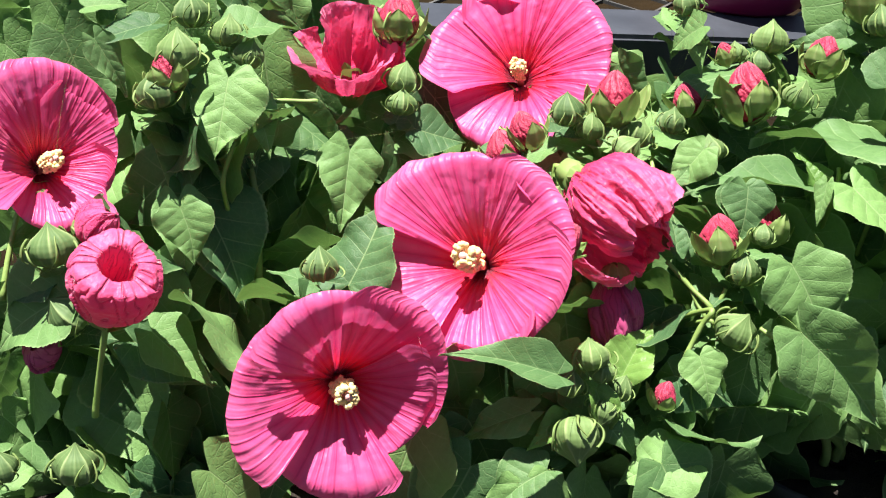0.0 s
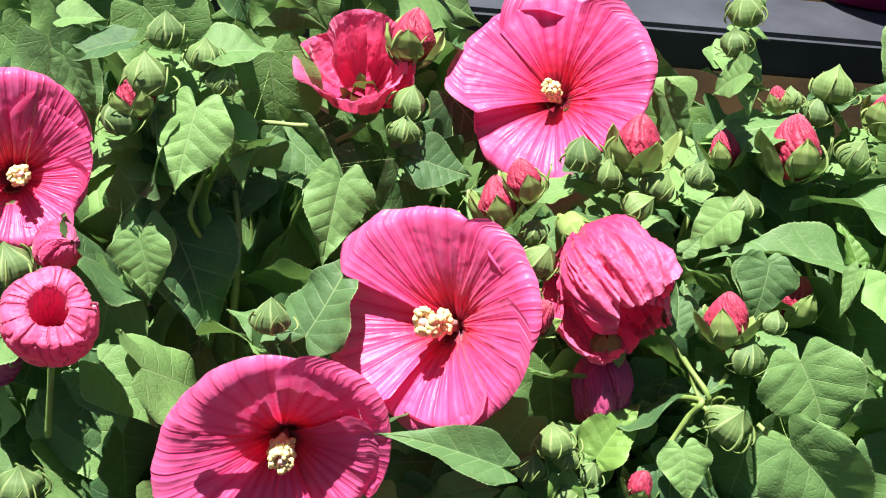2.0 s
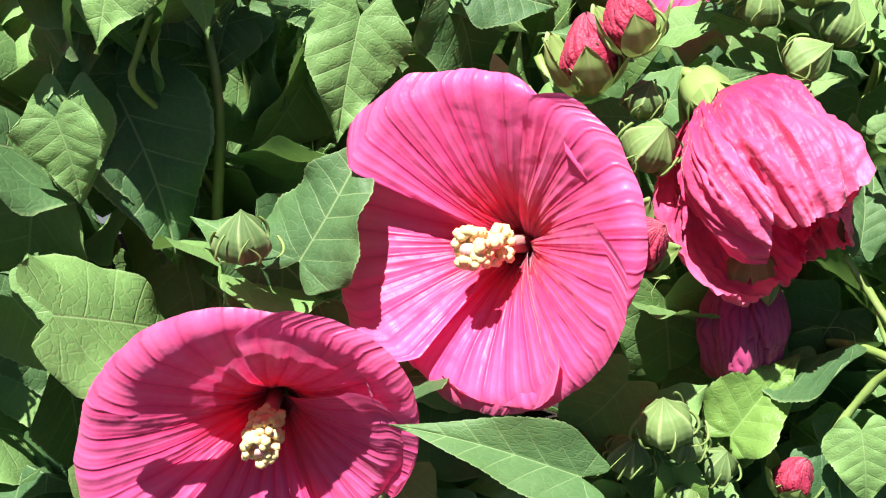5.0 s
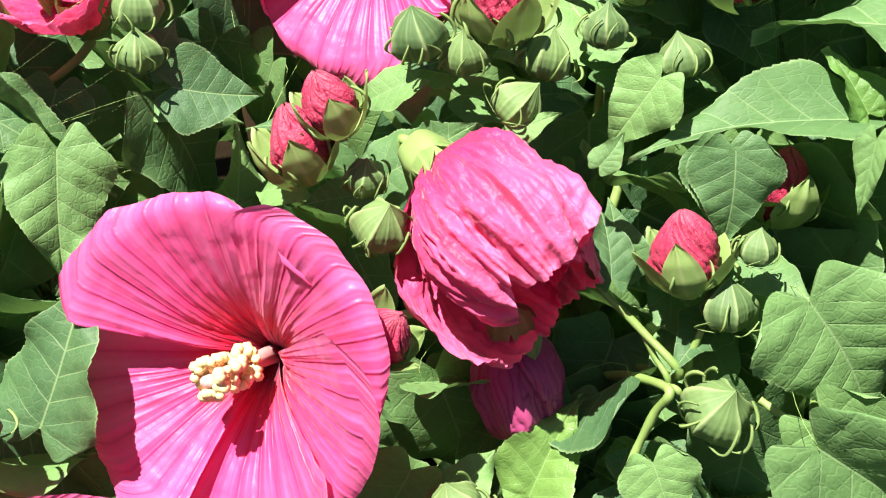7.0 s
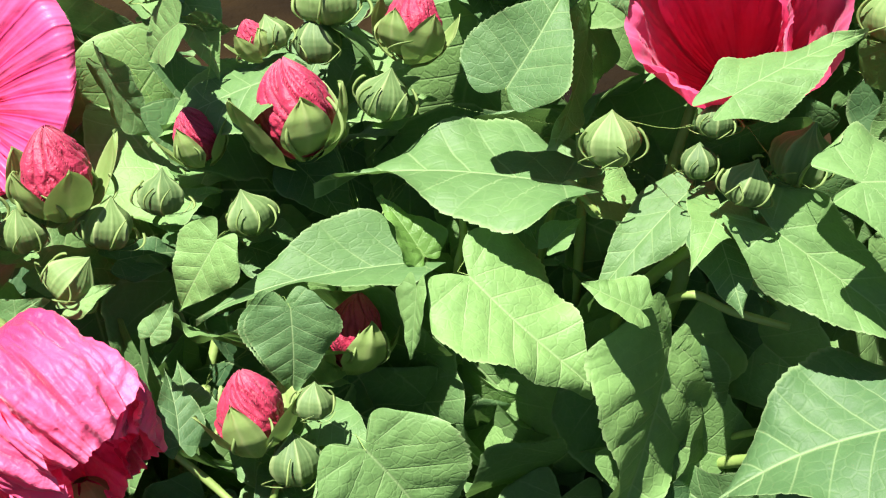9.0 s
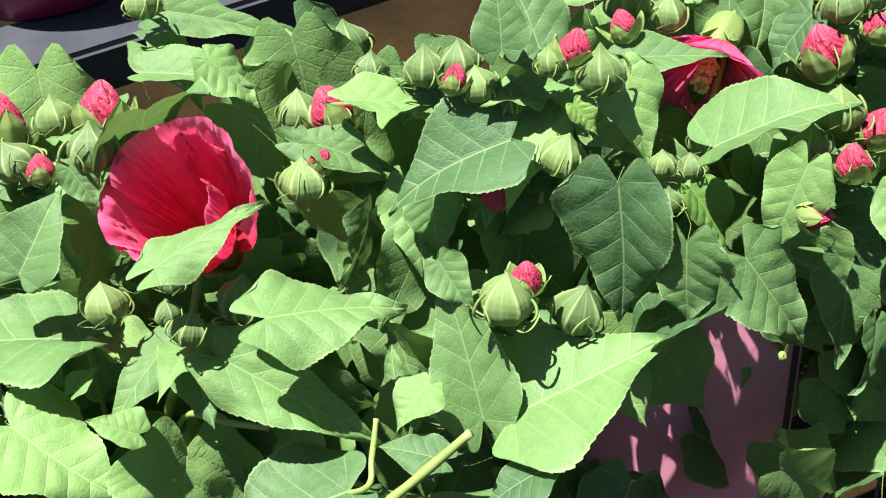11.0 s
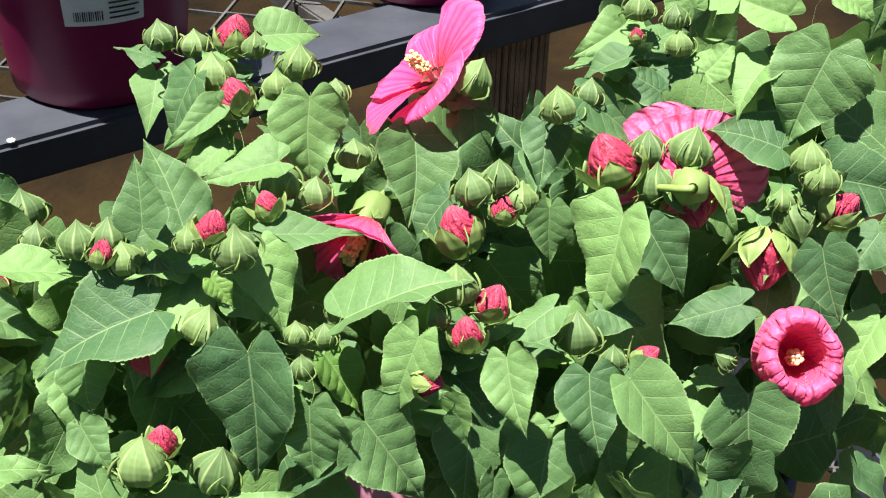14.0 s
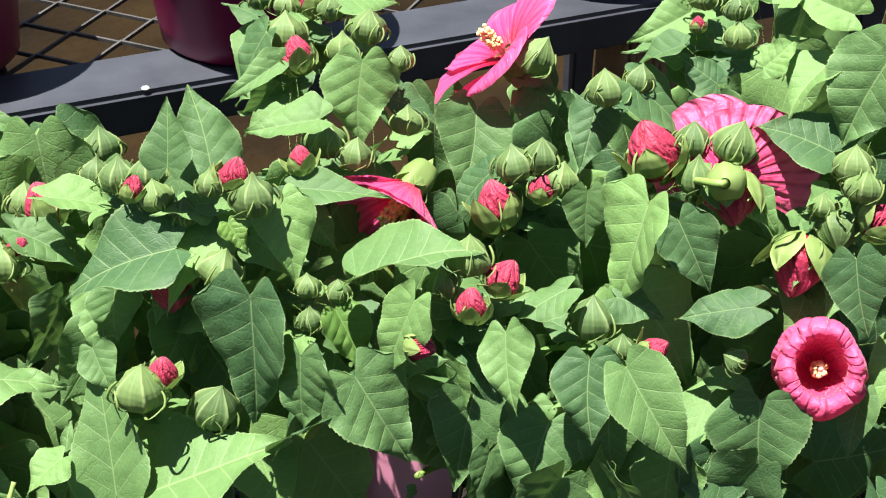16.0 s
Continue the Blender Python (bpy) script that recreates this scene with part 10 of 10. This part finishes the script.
low_leaf((0.892, -0.027, 1.171), (0.886, -0.075, 1.098), (-0.17, -0.82, 0.55))
low_leaf((0.966, 0.035, 1.160), (0.920, 0.015, 1.108), (0.43, -0.90, -0.03))
low_leaf((0.886, -0.241, 1.042), (0.833, -0.265, 0.982), (-0.04, -0.92, 0.41))
low_leaf((1.060, 0.004, 1.115), (1.097, -0.012, 1.068), (-0.37, -0.92, 0.04))
low_leaf((1.003, 0.032, 1.241), (0.967, -0.015, 1.171), (0.59, -0.77, 0.21))
low_leaf((1.155, 0.004, 1.049), (1.117, -0.041, 0.979), (0.50, -0.83, 0.25))
low_leaf((1.326, -0.012, 1.171), (1.316, -0.048, 1.119), (0.55, -0.73, 0.41))
low_leaf((1.192, -0.092, 1.195), (1.237, -0.114, 1.137), (-0.17, -0.96, 0.23))
low_leaf((1.043, -0.061, 1.104), (1.000, -0.092, 1.046), (-0.11, -0.84, 0.53))
low_leaf((1.117, -0.011, 1.026), (1.118, -0.055, 0.956), (0.45, -0.75, 0.48))
low_leaf((1.277, -0.078, 1.101), (1.240, -0.117, 1.040), (0.41, -0.86, 0.29))
low_leaf((1.122, -0.084, 1.033), (1.165, -0.095, 0.981), (-0.00, -0.98, 0.21))
low_leaf((1.241, -0.086, 1.040), (1.290, -0.102, 0.981), (-0.01, -0.97, 0.25))
low_leaf((1.329, -0.002, 1.296), (1.296, -0.043, 1.236), (0.21, -0.86, 0.46))
low_leaf((1.254, -0.159, 1.087), (1.244, -0.199, 1.028), (-0.10, -0.81, 0.58))
low_leaf((1.332, 0.078, 1.220), (1.290, 0.063, 1.177), (0.30, -0.95, 0.04))
low_leaf((1.099, 0.187, 1.193), (1.074, 0.142, 1.129), (-0.06, -0.81, 0.59))
low_leaf((1.318, 0.165, 1.241), (1.260, 0.139, 1.183), (-0.10, -0.87, 0.48))
low_leaf((1.199, -0.166, 1.100), (1.245, -0.185, 1.043), (-0.02, -0.95, 0.29))
low_leaf((1.107, -0.031, 1.182), (1.074, -0.076, 1.115), (0.18, -0.86, 0.48))
low_leaf((0.997, -0.031, 1.153), (1.025, -0.069, 1.087), (-0.12, -0.88, 0.46))
low_leaf((1.202, 0.188, 1.220), (1.186, 0.135, 1.144), (0.58, -0.72, 0.38))
low_leaf((1.265, -0.157, 1.152), (1.314, -0.174, 1.093), (-0.14, -0.98, 0.17))
low_leaf((1.307, 0.103, 1.218), (1.354, 0.093, 1.158), (-0.23, -0.97, -0.01))
low_leaf((1.192, -0.063, 1.269), (1.229, -0.103, 1.198), (0.29, -0.77, 0.58))
low_leaf((1.342, -0.080, 1.147), (1.362, -0.123, 1.078), (-0.47, -0.80, 0.37))
low_leaf((1.290, -0.084, 1.035), (1.245, -0.099, 0.989), (-0.01, -0.94, 0.32))
low_leaf((1.204, 0.014, 1.077), (1.151, -0.018, 1.016), (0.46, -0.89, 0.08))
low_leaf((1.228, -0.051, 1.286), (1.190, -0.082, 1.236), (0.28, -0.90, 0.35))
low_leaf((1.306, -0.157, 1.044), (1.348, -0.173, 0.992), (-0.05, -0.96, 0.26))
low_leaf((1.343, -0.030, 1.203), (1.386, -0.047, 1.149), (-0.11, -0.96, 0.23))
low_leaf((1.020, 0.110, 1.195), (0.967, 0.083, 1.139), (-0.10, -0.87, 0.50))
low_leaf((1.258, -0.031, 1.146), (1.231, -0.081, 1.073), (0.36, -0.83, 0.44))
low_leaf((1.273, 0.024, 1.132), (1.233, -0.001, 1.086), (0.36, -0.92, 0.16))
low_leaf((1.176, 0.004, 1.187), (1.127, -0.019, 1.136), (0.02, -0.93, 0.38))
low_leaf((1.261, 0.085, 1.158), (1.292, 0.040, 1.082), (-0.35, -0.86, 0.38))
low_leaf((0.982, -0.141, 1.063), (0.943, -0.159, 1.018), (-0.21, -0.83, 0.51))
low_leaf((1.044, -0.017, 1.031), (1.084, -0.027, 0.984), (0.04, -0.97, 0.24))
low_leaf((1.217, -0.078, 1.091), (1.172, -0.112, 1.032), (0.49, -0.86, 0.13))
low_leaf((1.009, -0.082, 1.040), (1.010, -0.121, 0.981), (0.18, -0.83, 0.54))
low_leaf((1.230, 0.134, 1.185), (1.285, 0.112, 1.112), (0.14, -0.90, 0.39))
low_leaf((1.205, 0.076, 1.118), (1.254, 0.056, 1.057), (0.20, -0.87, 0.44))
low_leaf((1.049, -0.085, 1.073), (1.002, -0.107, 1.018), (0.29, -0.95, 0.15))
low_leaf((1.293, 0.096, 1.216), (1.350, 0.072, 1.141), (-0.20, -0.97, 0.15))
low_leaf((1.249, 0.031, 1.167), (1.189, 0.002, 1.103), (-0.08, -0.88, 0.48))
low_leaf((1.188, -0.132, 1.038), (1.219, -0.166, 0.977), (-0.25, -0.90, 0.36))
low_leaf((0.960, 0.012, 1.061), (1.008, 0.002, 1.006), (0.25, -0.88, 0.40))
low_leaf((1.196, -0.156, 1.151), (1.252, -0.170, 1.082), (0.24, -0.89, 0.39))
low_leaf((1.280, 0.162, 1.234), (1.254, 0.126, 1.183), (0.27, -0.86, 0.45))
low_leaf((0.971, 0.040, 1.151), (0.992, 0.004, 1.090), (0.29, -0.78, 0.56))
low_leaf((1.146, 0.089, 1.262), (1.184, 0.066, 1.205), (-0.26, -0.95, 0.20))
low_leaf((1.227, -0.012, 1.054), (1.185, -0.055, 0.986), (0.42, -0.86, 0.29))
low_leaf((1.276, -0.039, 1.303), (1.304, -0.081, 1.228), (0.33, -0.76, 0.56))
low_leaf((1.300, -0.136, 1.188), (1.350, -0.148, 1.127), (0.28, -0.87, 0.41))
low_leaf((1.331, 0.146, 1.238), (1.369, 0.138, 1.191), (0.15, -0.95, 0.29))
low_leaf((1.328, -0.057, 1.100), (1.379, -0.073, 1.038), (0.30, -0.84, 0.46))
low_leaf((1.061, -0.176, 1.096), (1.097, -0.186, 1.053), (-0.11, -0.98, 0.14))
low_leaf((1.357, -0.101, 1.307), (1.312, -0.133, 1.253), (0.19, -0.90, 0.39))
low_leaf((1.299, 0.060, 1.277), (1.359, 0.047, 1.203), (0.15, -0.95, 0.29))
low_leaf((1.029, 0.078, 1.226), (1.078, 0.050, 1.155), (-0.46, -0.89, 0.02))
low_leaf((1.178, -0.033, 1.044), (1.233, -0.048, 0.979), (0.33, -0.82, 0.46))
low_leaf((1.226, -0.123, 1.228), (1.169, -0.155, 1.165), (-0.20, -0.79, 0.57))
low_leaf((1.328, -0.027, 1.142), (1.341, -0.067, 1.080), (-0.17, -0.85, 0.50))
low_leaf((1.311, 0.048, 1.146), (1.302, 0.012, 1.094), (-0.26, -0.77, 0.58))
low_leaf((1.136, -0.033, 1.134), (1.100, -0.068, 1.078), (-0.14, -0.79, 0.59))
low_leaf((1.332, -0.032, 1.170), (1.330, -0.080, 1.101), (-0.04, -0.82, 0.57))
low_leaf((1.119, 0.026, 1.086), (1.139, -0.003, 1.035), (0.39, -0.71, 0.58))
low_leaf((1.238, 0.067, 1.116), (1.261, 0.034, 1.060), (-0.46, -0.83, 0.31))
low_leaf((1.287, -0.059, 1.210), (1.339, -0.075, 1.149), (-0.19, -0.98, 0.09))
low_leaf((1.276, 0.048, 1.116), (1.269, 0.009, 1.059), (-0.34, -0.75, 0.56))
low_leaf((1.215, -0.232, 1.076), (1.255, -0.243, 1.029), (0.29, -0.85, 0.44))
low_leaf((1.273, -0.116, 1.216), (1.295, -0.146, 1.165), (0.32, -0.75, 0.57))
low_leaf((1.232, 0.100, 1.230), (1.282, 0.070, 1.157), (0.23, -0.84, 0.50))
low_leaf((1.305, -0.148, 1.177), (1.278, -0.192, 1.112), (0.49, -0.80, 0.34))
low_leaf((1.287, 0.116, 1.255), (1.241, 0.085, 1.201), (0.29, -0.92, 0.27))
low_leaf((1.047, -0.038, 1.104), (1.080, -0.067, 1.047), (0.33, -0.75, 0.57))
low_leaf((1.209, 0.071, 1.166), (1.242, 0.037, 1.105), (-0.52, -0.84, 0.17))
low_leaf((1.044, 0.028, 1.070), (1.099, 0.007, 1.002), (-0.33, -0.94, 0.02))
low_leaf((0.993, -0.198, 1.129), (0.946, -0.217, 1.076), (0.17, -0.96, 0.19))
low_leaf((1.034, -0.192, 1.157), (1.074, -0.202, 1.110), (0.22, -0.91, 0.37))
low_leaf((1.281, 0.057, 1.200), (1.229, 0.036, 1.147), (0.20, -0.96, 0.18))
low_leaf((1.181, 0.000, 1.060), (1.129, -0.022, 1.006), (0.43, -0.91, -0.03))
low_leaf((1.272, -0.089, 1.140), (1.286, -0.132, 1.074), (-0.57, -0.73, 0.37))
low_leaf((1.165, 0.032, 1.090), (1.209, 0.020, 1.036), (0.19, -0.91, 0.36))
low_leaf((0.989, 0.087, 1.193), (0.938, 0.051, 1.131), (0.17, -0.91, 0.37))
low_leaf((1.331, -0.192, 1.170), (1.347, -0.240, 1.097), (0.23, -0.79, 0.57))
low_leaf((1.125, -0.033, 1.017), (1.158, -0.069, 0.952), (0.07, -0.86, 0.50))
low_leaf((1.193, -0.032, 1.026), (1.203, -0.071, 0.965), (0.49, -0.69, 0.52))
low_leaf((1.152, 0.031, 1.175), (1.198, 0.017, 1.120), (-0.15, -0.98, 0.11))
low_leaf((1.293, 0.101, 1.149), (1.267, 0.050, 1.075), (0.58, -0.75, 0.31))
low_leaf((1.138, 0.167, 1.193), (1.171, 0.139, 1.134), (0.18, -0.84, 0.51))
low_leaf((1.161, -0.077, 1.172), (1.116, -0.111, 1.114), (0.53, -0.84, 0.09))
low_leaf((1.176, -0.038, 1.021), (1.206, -0.064, 0.971), (-0.23, -0.92, 0.34))
low_leaf((-0.351, 0.318, 1.187), (-0.364, 0.299, 1.098), (0.14, -0.34, 0.93))
low_leaf((-0.366, 0.305, 1.161), (-0.349, 0.276, 1.069), (-0.34, -0.37, 0.86))
low_leaf((-0.341, 0.232, 1.168), (-0.280, 0.220, 1.103), (-0.03, -0.64, 0.77))
low_leaf((0.074, 0.244, 1.079), (0.036, 0.257, 0.994), (-0.21, -0.41, 0.88))
low_leaf((-0.295, 0.057, 0.975), (-0.230, 0.057, 0.931), (-0.19, -0.24, 0.95))
low_leaf((-0.174, 0.085, 0.952), (-0.152, 0.069, 0.879), (-0.21, -0.63, 0.76))
low_leaf((-0.305, 0.039, 0.949), (-0.313, 0.033, 0.874), (-0.30, -0.15, 0.94))
low_leaf((0.015, -0.022, 0.953), (0.077, 0.023, 0.924), (-0.04, -0.41, 0.92))
low_leaf((0.313, -0.037, 0.957), (0.359, 0.058, 0.898), (-0.38, -0.35, 0.86))
low_leaf((-0.376, 0.030, 0.899), (-0.300, 0.082, 0.865), (0.03, -0.31, 0.95))
low_leaf((-0.335, 0.048, 0.901), (-0.285, 0.035, 0.839), (-0.32, -0.52, 0.79))
low_leaf((-0.310, 0.021, 0.893), (-0.246, 0.046, 0.865), (-0.25, -0.35, 0.90))
low_leaf((0.008, -0.013, 0.935), (0.085, -0.014, 0.880), (-0.43, -0.44, 0.79))
low_leaf((0.053, -0.027, 0.944), (0.091, -0.045, 0.866), (-0.41, -0.37, 0.83))
low_leaf((-0.029, -0.026, 0.934), (-0.005, -0.045, 0.840), (-0.43, -0.16, 0.89))
low_leaf((-0.144, -0.029, 0.877), (-0.155, 0.031, 0.812), (-0.54, -0.44, 0.72))
low_leaf((-0.126, -0.024, 0.861), (-0.044, 0.021, 0.827), (-0.33, -0.23, 0.91))
low_leaf((-0.211, 0.177, 1.236), (-0.148, 0.161, 1.162), (-0.26, -0.50, 0.83))
low_leaf((-0.144, 0.101, 1.150), (-0.177, 0.100, 1.061), (-0.29, -0.23, 0.93))
low_leaf((-0.254, 0.058, 0.973), (-0.237, 0.120, 0.928), (-0.47, -0.48, 0.74))
low_leaf((-0.164, 0.038, 0.941), (-0.155, 0.022, 0.842), (-0.48, -0.50, 0.72))
low_leaf((-0.136, 0.159, 1.057), (-0.068, 0.150, 0.991), (-0.22, -0.46, 0.86))
low_leaf((-0.134, 0.262, 1.263), (-0.151, 0.250, 1.168), (-0.24, -0.53, 0.81))
low_leaf((-0.154, 0.304, 1.226), (-0.066, 0.309, 1.171), (-0.45, -0.40, 0.79))
low_leaf((-0.101, 0.344, 1.223), (-0.063, 0.325, 1.152), (-0.00, -0.38, 0.93))
low_leaf((0.002, 0.403, 1.221), (-0.008, 0.385, 1.111), (-0.46, -0.44, 0.77))
low_leaf((-0.016, 0.360, 1.204), (0.082, 0.396, 1.155), (-0.38, -0.48, 0.79))
low_leaf((0.360, -0.052, 1.010), (0.326, -0.025, 0.904), (-0.51, -0.46, 0.72))
low_leaf((0.101, -0.023, 0.974), (0.177, -0.009, 0.943), (-0.21, -0.39, 0.90))
low_leaf((-0.174, 0.070, 1.174), (-0.202, 0.117, 1.097), (-0.03, -0.48, 0.87))
low_leaf((-0.184, 0.141, 1.047), (-0.180, 0.121, 0.951), (-0.17, -0.34, 0.93))
low_leaf((0.023, 0.216, 1.072), (0.036, 0.301, 0.993), (-0.21, -0.48, 0.85))
low_leaf((-0.188, 0.122, 1.153), (-0.117, 0.118, 1.101), (-0.26, -0.38, 0.89))
low_leaf((-0.096, 0.153, 1.098), (-0.142, 0.164, 1.007), (0.01, -0.34, 0.94))
low_leaf((0.015, 0.294, 1.168), (0.015, 0.370, 1.092), (-0.10, -0.46, 0.88))
low_leaf((0.271, 0.211, 1.164), (0.361, 0.216, 1.090), (0.12, -0.30, 0.94))
low_leaf((0.489, 0.211, 1.290), (0.467, 0.172, 1.197), (-0.08, -0.44, 0.90))
low_leaf((0.460, 0.243, 1.267), (0.420, 0.213, 1.169), (-0.06, -0.20, 0.98))
low_leaf((0.615, -0.128, 1.115), (0.677, -0.095, 1.037), (-0.49, -0.10, 0.86))
low_leaf((0.678, -0.130, 1.084), (0.689, -0.084, 1.010), (-0.37, 0.03, 0.92))
low_leaf((1.039, -0.134, 1.246), (1.079, -0.177, 1.180), (-0.42, 0.08, 0.90))
low_leaf((0.775, 0.038, 1.250), (0.772, 0.008, 1.179), (-0.29, -0.38, 0.88))
low_leaf((0.679, 0.217, 1.259), (0.721, 0.172, 1.189), (-0.01, -0.32, 0.94))
low_leaf((0.702, 0.132, 1.265), (0.671, 0.118, 1.175), (-0.02, -0.46, 0.89))
low_leaf((0.662, 0.176, 1.280), (0.655, 0.145, 1.195), (-0.12, -0.38, 0.92))
low_leaf((0.453, 0.205, 1.192), (0.417, 0.194, 1.087), (-0.11, -0.24, 0.96))
low_leaf((0.476, 0.214, 1.196), (0.474, 0.190, 1.082), (-0.49, -0.43, 0.76))
low_leaf((0.017, 0.012, 1.019), (0.071, -0.008, 0.928), (0.09, -0.57, 0.82))
low_leaf((-0.262, 0.049, 0.926), (-0.318, 0.065, 0.852), (0.06, -0.39, 0.92))
low_leaf((-0.285, 0.043, 0.899), (-0.225, 0.035, 0.829), (-0.10, -0.21, 0.97))
low_leaf((-0.217, 0.068, 0.872), (-0.212, 0.048, 0.784), (0.14, -0.54, 0.83))
low_leaf((-0.172, 0.029, 0.895), (-0.202, 0.021, 0.812), (-0.27, -0.22, 0.94))
low_leaf((-0.169, 0.020, 0.850), (-0.136, 0.079, 0.786), (0.23, -0.22, 0.95))
low_leaf((0.370, -0.038, 0.959), (0.335, 0.043, 0.880), (-0.22, -0.30, 0.93))
low_leaf((-0.234, 0.033, 1.088), (-0.186, 0.106, 1.009), (0.13, -0.22, 0.97))
low_leaf((-0.287, 0.174, 1.200), (-0.248, 0.154, 1.115), (0.01, -0.60, 0.80))
low_leaf((0.367, 0.207, 1.199), (0.423, 0.242, 1.141), (-0.32, -0.40, 0.86))
low_leaf((0.049, 0.290, 1.123), (0.118, 0.284, 1.039), (-0.15, -0.54, 0.83))
low_leaf((0.141, 0.032, 1.024), (0.164, 0.007, 0.928), (-0.17, -0.38, 0.91))
low_leaf((0.302, -0.015, 1.023), (0.295, -0.037, 0.939), (0.09, -0.54, 0.84))
low_leaf((-0.116, 0.236, 1.176), (-0.108, 0.204, 1.066), (-0.18, -0.31, 0.93))
low_leaf((-0.187, 0.094, 1.124), (-0.255, 0.127, 1.051), (-0.11, -0.58, 0.81))
low_leaf((-0.100, -0.004, 1.050), (-0.063, 0.077, 0.972), (-0.09, -0.25, 0.96))
low_leaf((-0.354, 0.087, 0.946), (-0.293, 0.077, 0.845), (0.08, -0.41, 0.91))
low_leaf((0.192, 0.002, 1.011), (0.134, -0.011, 0.916), (-0.24, -0.23, 0.94))
low_leaf((-0.332, 0.020, 0.873), (-0.308, -0.010, 0.764), (-0.08, -0.09, 0.99))
low_leaf((-0.219, -0.022, 0.875), (-0.158, 0.013, 0.808), (0.17, -0.11, 0.98))
low_leaf((-0.220, -0.037, 0.854), (-0.291, 0.012, 0.775), (0.14, -0.38, 0.91))
low_leaf((-0.267, -0.061, 0.843), (-0.316, -0.015, 0.782), (-0.06, -0.44, 0.89))
low_leaf((-0.194, -0.019, 0.881), (-0.206, -0.052, 0.767), (-0.05, -0.49, 0.87))
low_leaf((-0.165, -0.094, 0.948), (-0.102, -0.090, 0.866), (0.04, -0.42, 0.91))
low_leaf((0.001, -0.055, 0.957), (-0.040, -0.080, 0.854), (0.02, -0.35, 0.94))
low_leaf((-0.289, 0.101, 1.091), (-0.216, 0.133, 1.006), (-0.05, -0.38, 0.92))
low_leaf((0.006, 0.183, 1.107), (0.035, 0.163, 1.024), (0.17, -0.20, 0.97))
low_leaf((-0.214, 0.047, 1.057), (-0.243, 0.016, 0.953), (-0.02, -0.37, 0.93))
low_leaf((-0.172, -0.054, 1.058), (-0.122, 0.015, 0.981), (0.05, -0.35, 0.94))
low_leaf((-0.098, 0.157, 1.032), (-0.164, 0.152, 0.943), (0.09, -0.46, 0.88))
low_leaf((-0.160, 0.060, 1.031), (-0.220, 0.078, 0.966), (0.10, -0.10, 0.99))
low_leaf((-0.080, 0.014, 1.054), (-0.020, 0.011, 0.965), (0.07, -0.40, 0.91))
low_leaf((-0.260, -0.019, 0.911), (-0.202, 0.014, 0.844), (0.29, -0.08, 0.95))
low_leaf((0.029, -0.048, 1.032), (-0.029, 0.010, 0.955), (0.17, -0.19, 0.97))
low_leaf((0.325, 0.006, 0.954), (0.294, -0.025, 0.852), (-0.22, -0.15, 0.96))
low_leaf((0.530, 0.133, 1.175), (0.526, 0.209, 1.108), (-0.10, -0.29, 0.95))
low_leaf((0.539, 0.102, 1.299), (0.535, 0.190, 1.221), (-0.09, -0.39, 0.92))
low_leaf((0.606, 0.153, 1.254), (0.667, 0.134, 1.171), (-0.34, -0.30, 0.89))
low_leaf((0.524, 0.164, 1.253), (0.459, 0.200, 1.167), (-0.06, -0.28, 0.96))
low_leaf((0.762, -0.069, 0.963), (0.725, 0.002, 0.891), (-0.12, -0.07, 0.99))
low_leaf((0.811, -0.137, 1.206), (0.775, -0.059, 1.129), (-0.08, -0.20, 0.98))
low_leaf((0.797, -0.068, 1.143), (0.855, -0.099, 1.044), (-0.25, -0.26, 0.93))
low_leaf((0.845, -0.082, 1.012), (0.900, -0.097, 0.942), (-0.28, -0.17, 0.95))
low_leaf((0.785, -0.155, 1.027), (0.839, -0.094, 0.955), (-0.16, -0.43, 0.89))
low_leaf((0.965, -0.152, 1.043), (0.911, -0.115, 0.969), (-0.20, -0.20, 0.96))
low_leaf((0.933, -0.189, 1.020), (0.986, -0.120, 0.943), (-0.45, -0.25, 0.86))
low_leaf((0.792, -0.039, 1.249), (0.812, 0.032, 1.183), (-0.35, -0.21, 0.91))
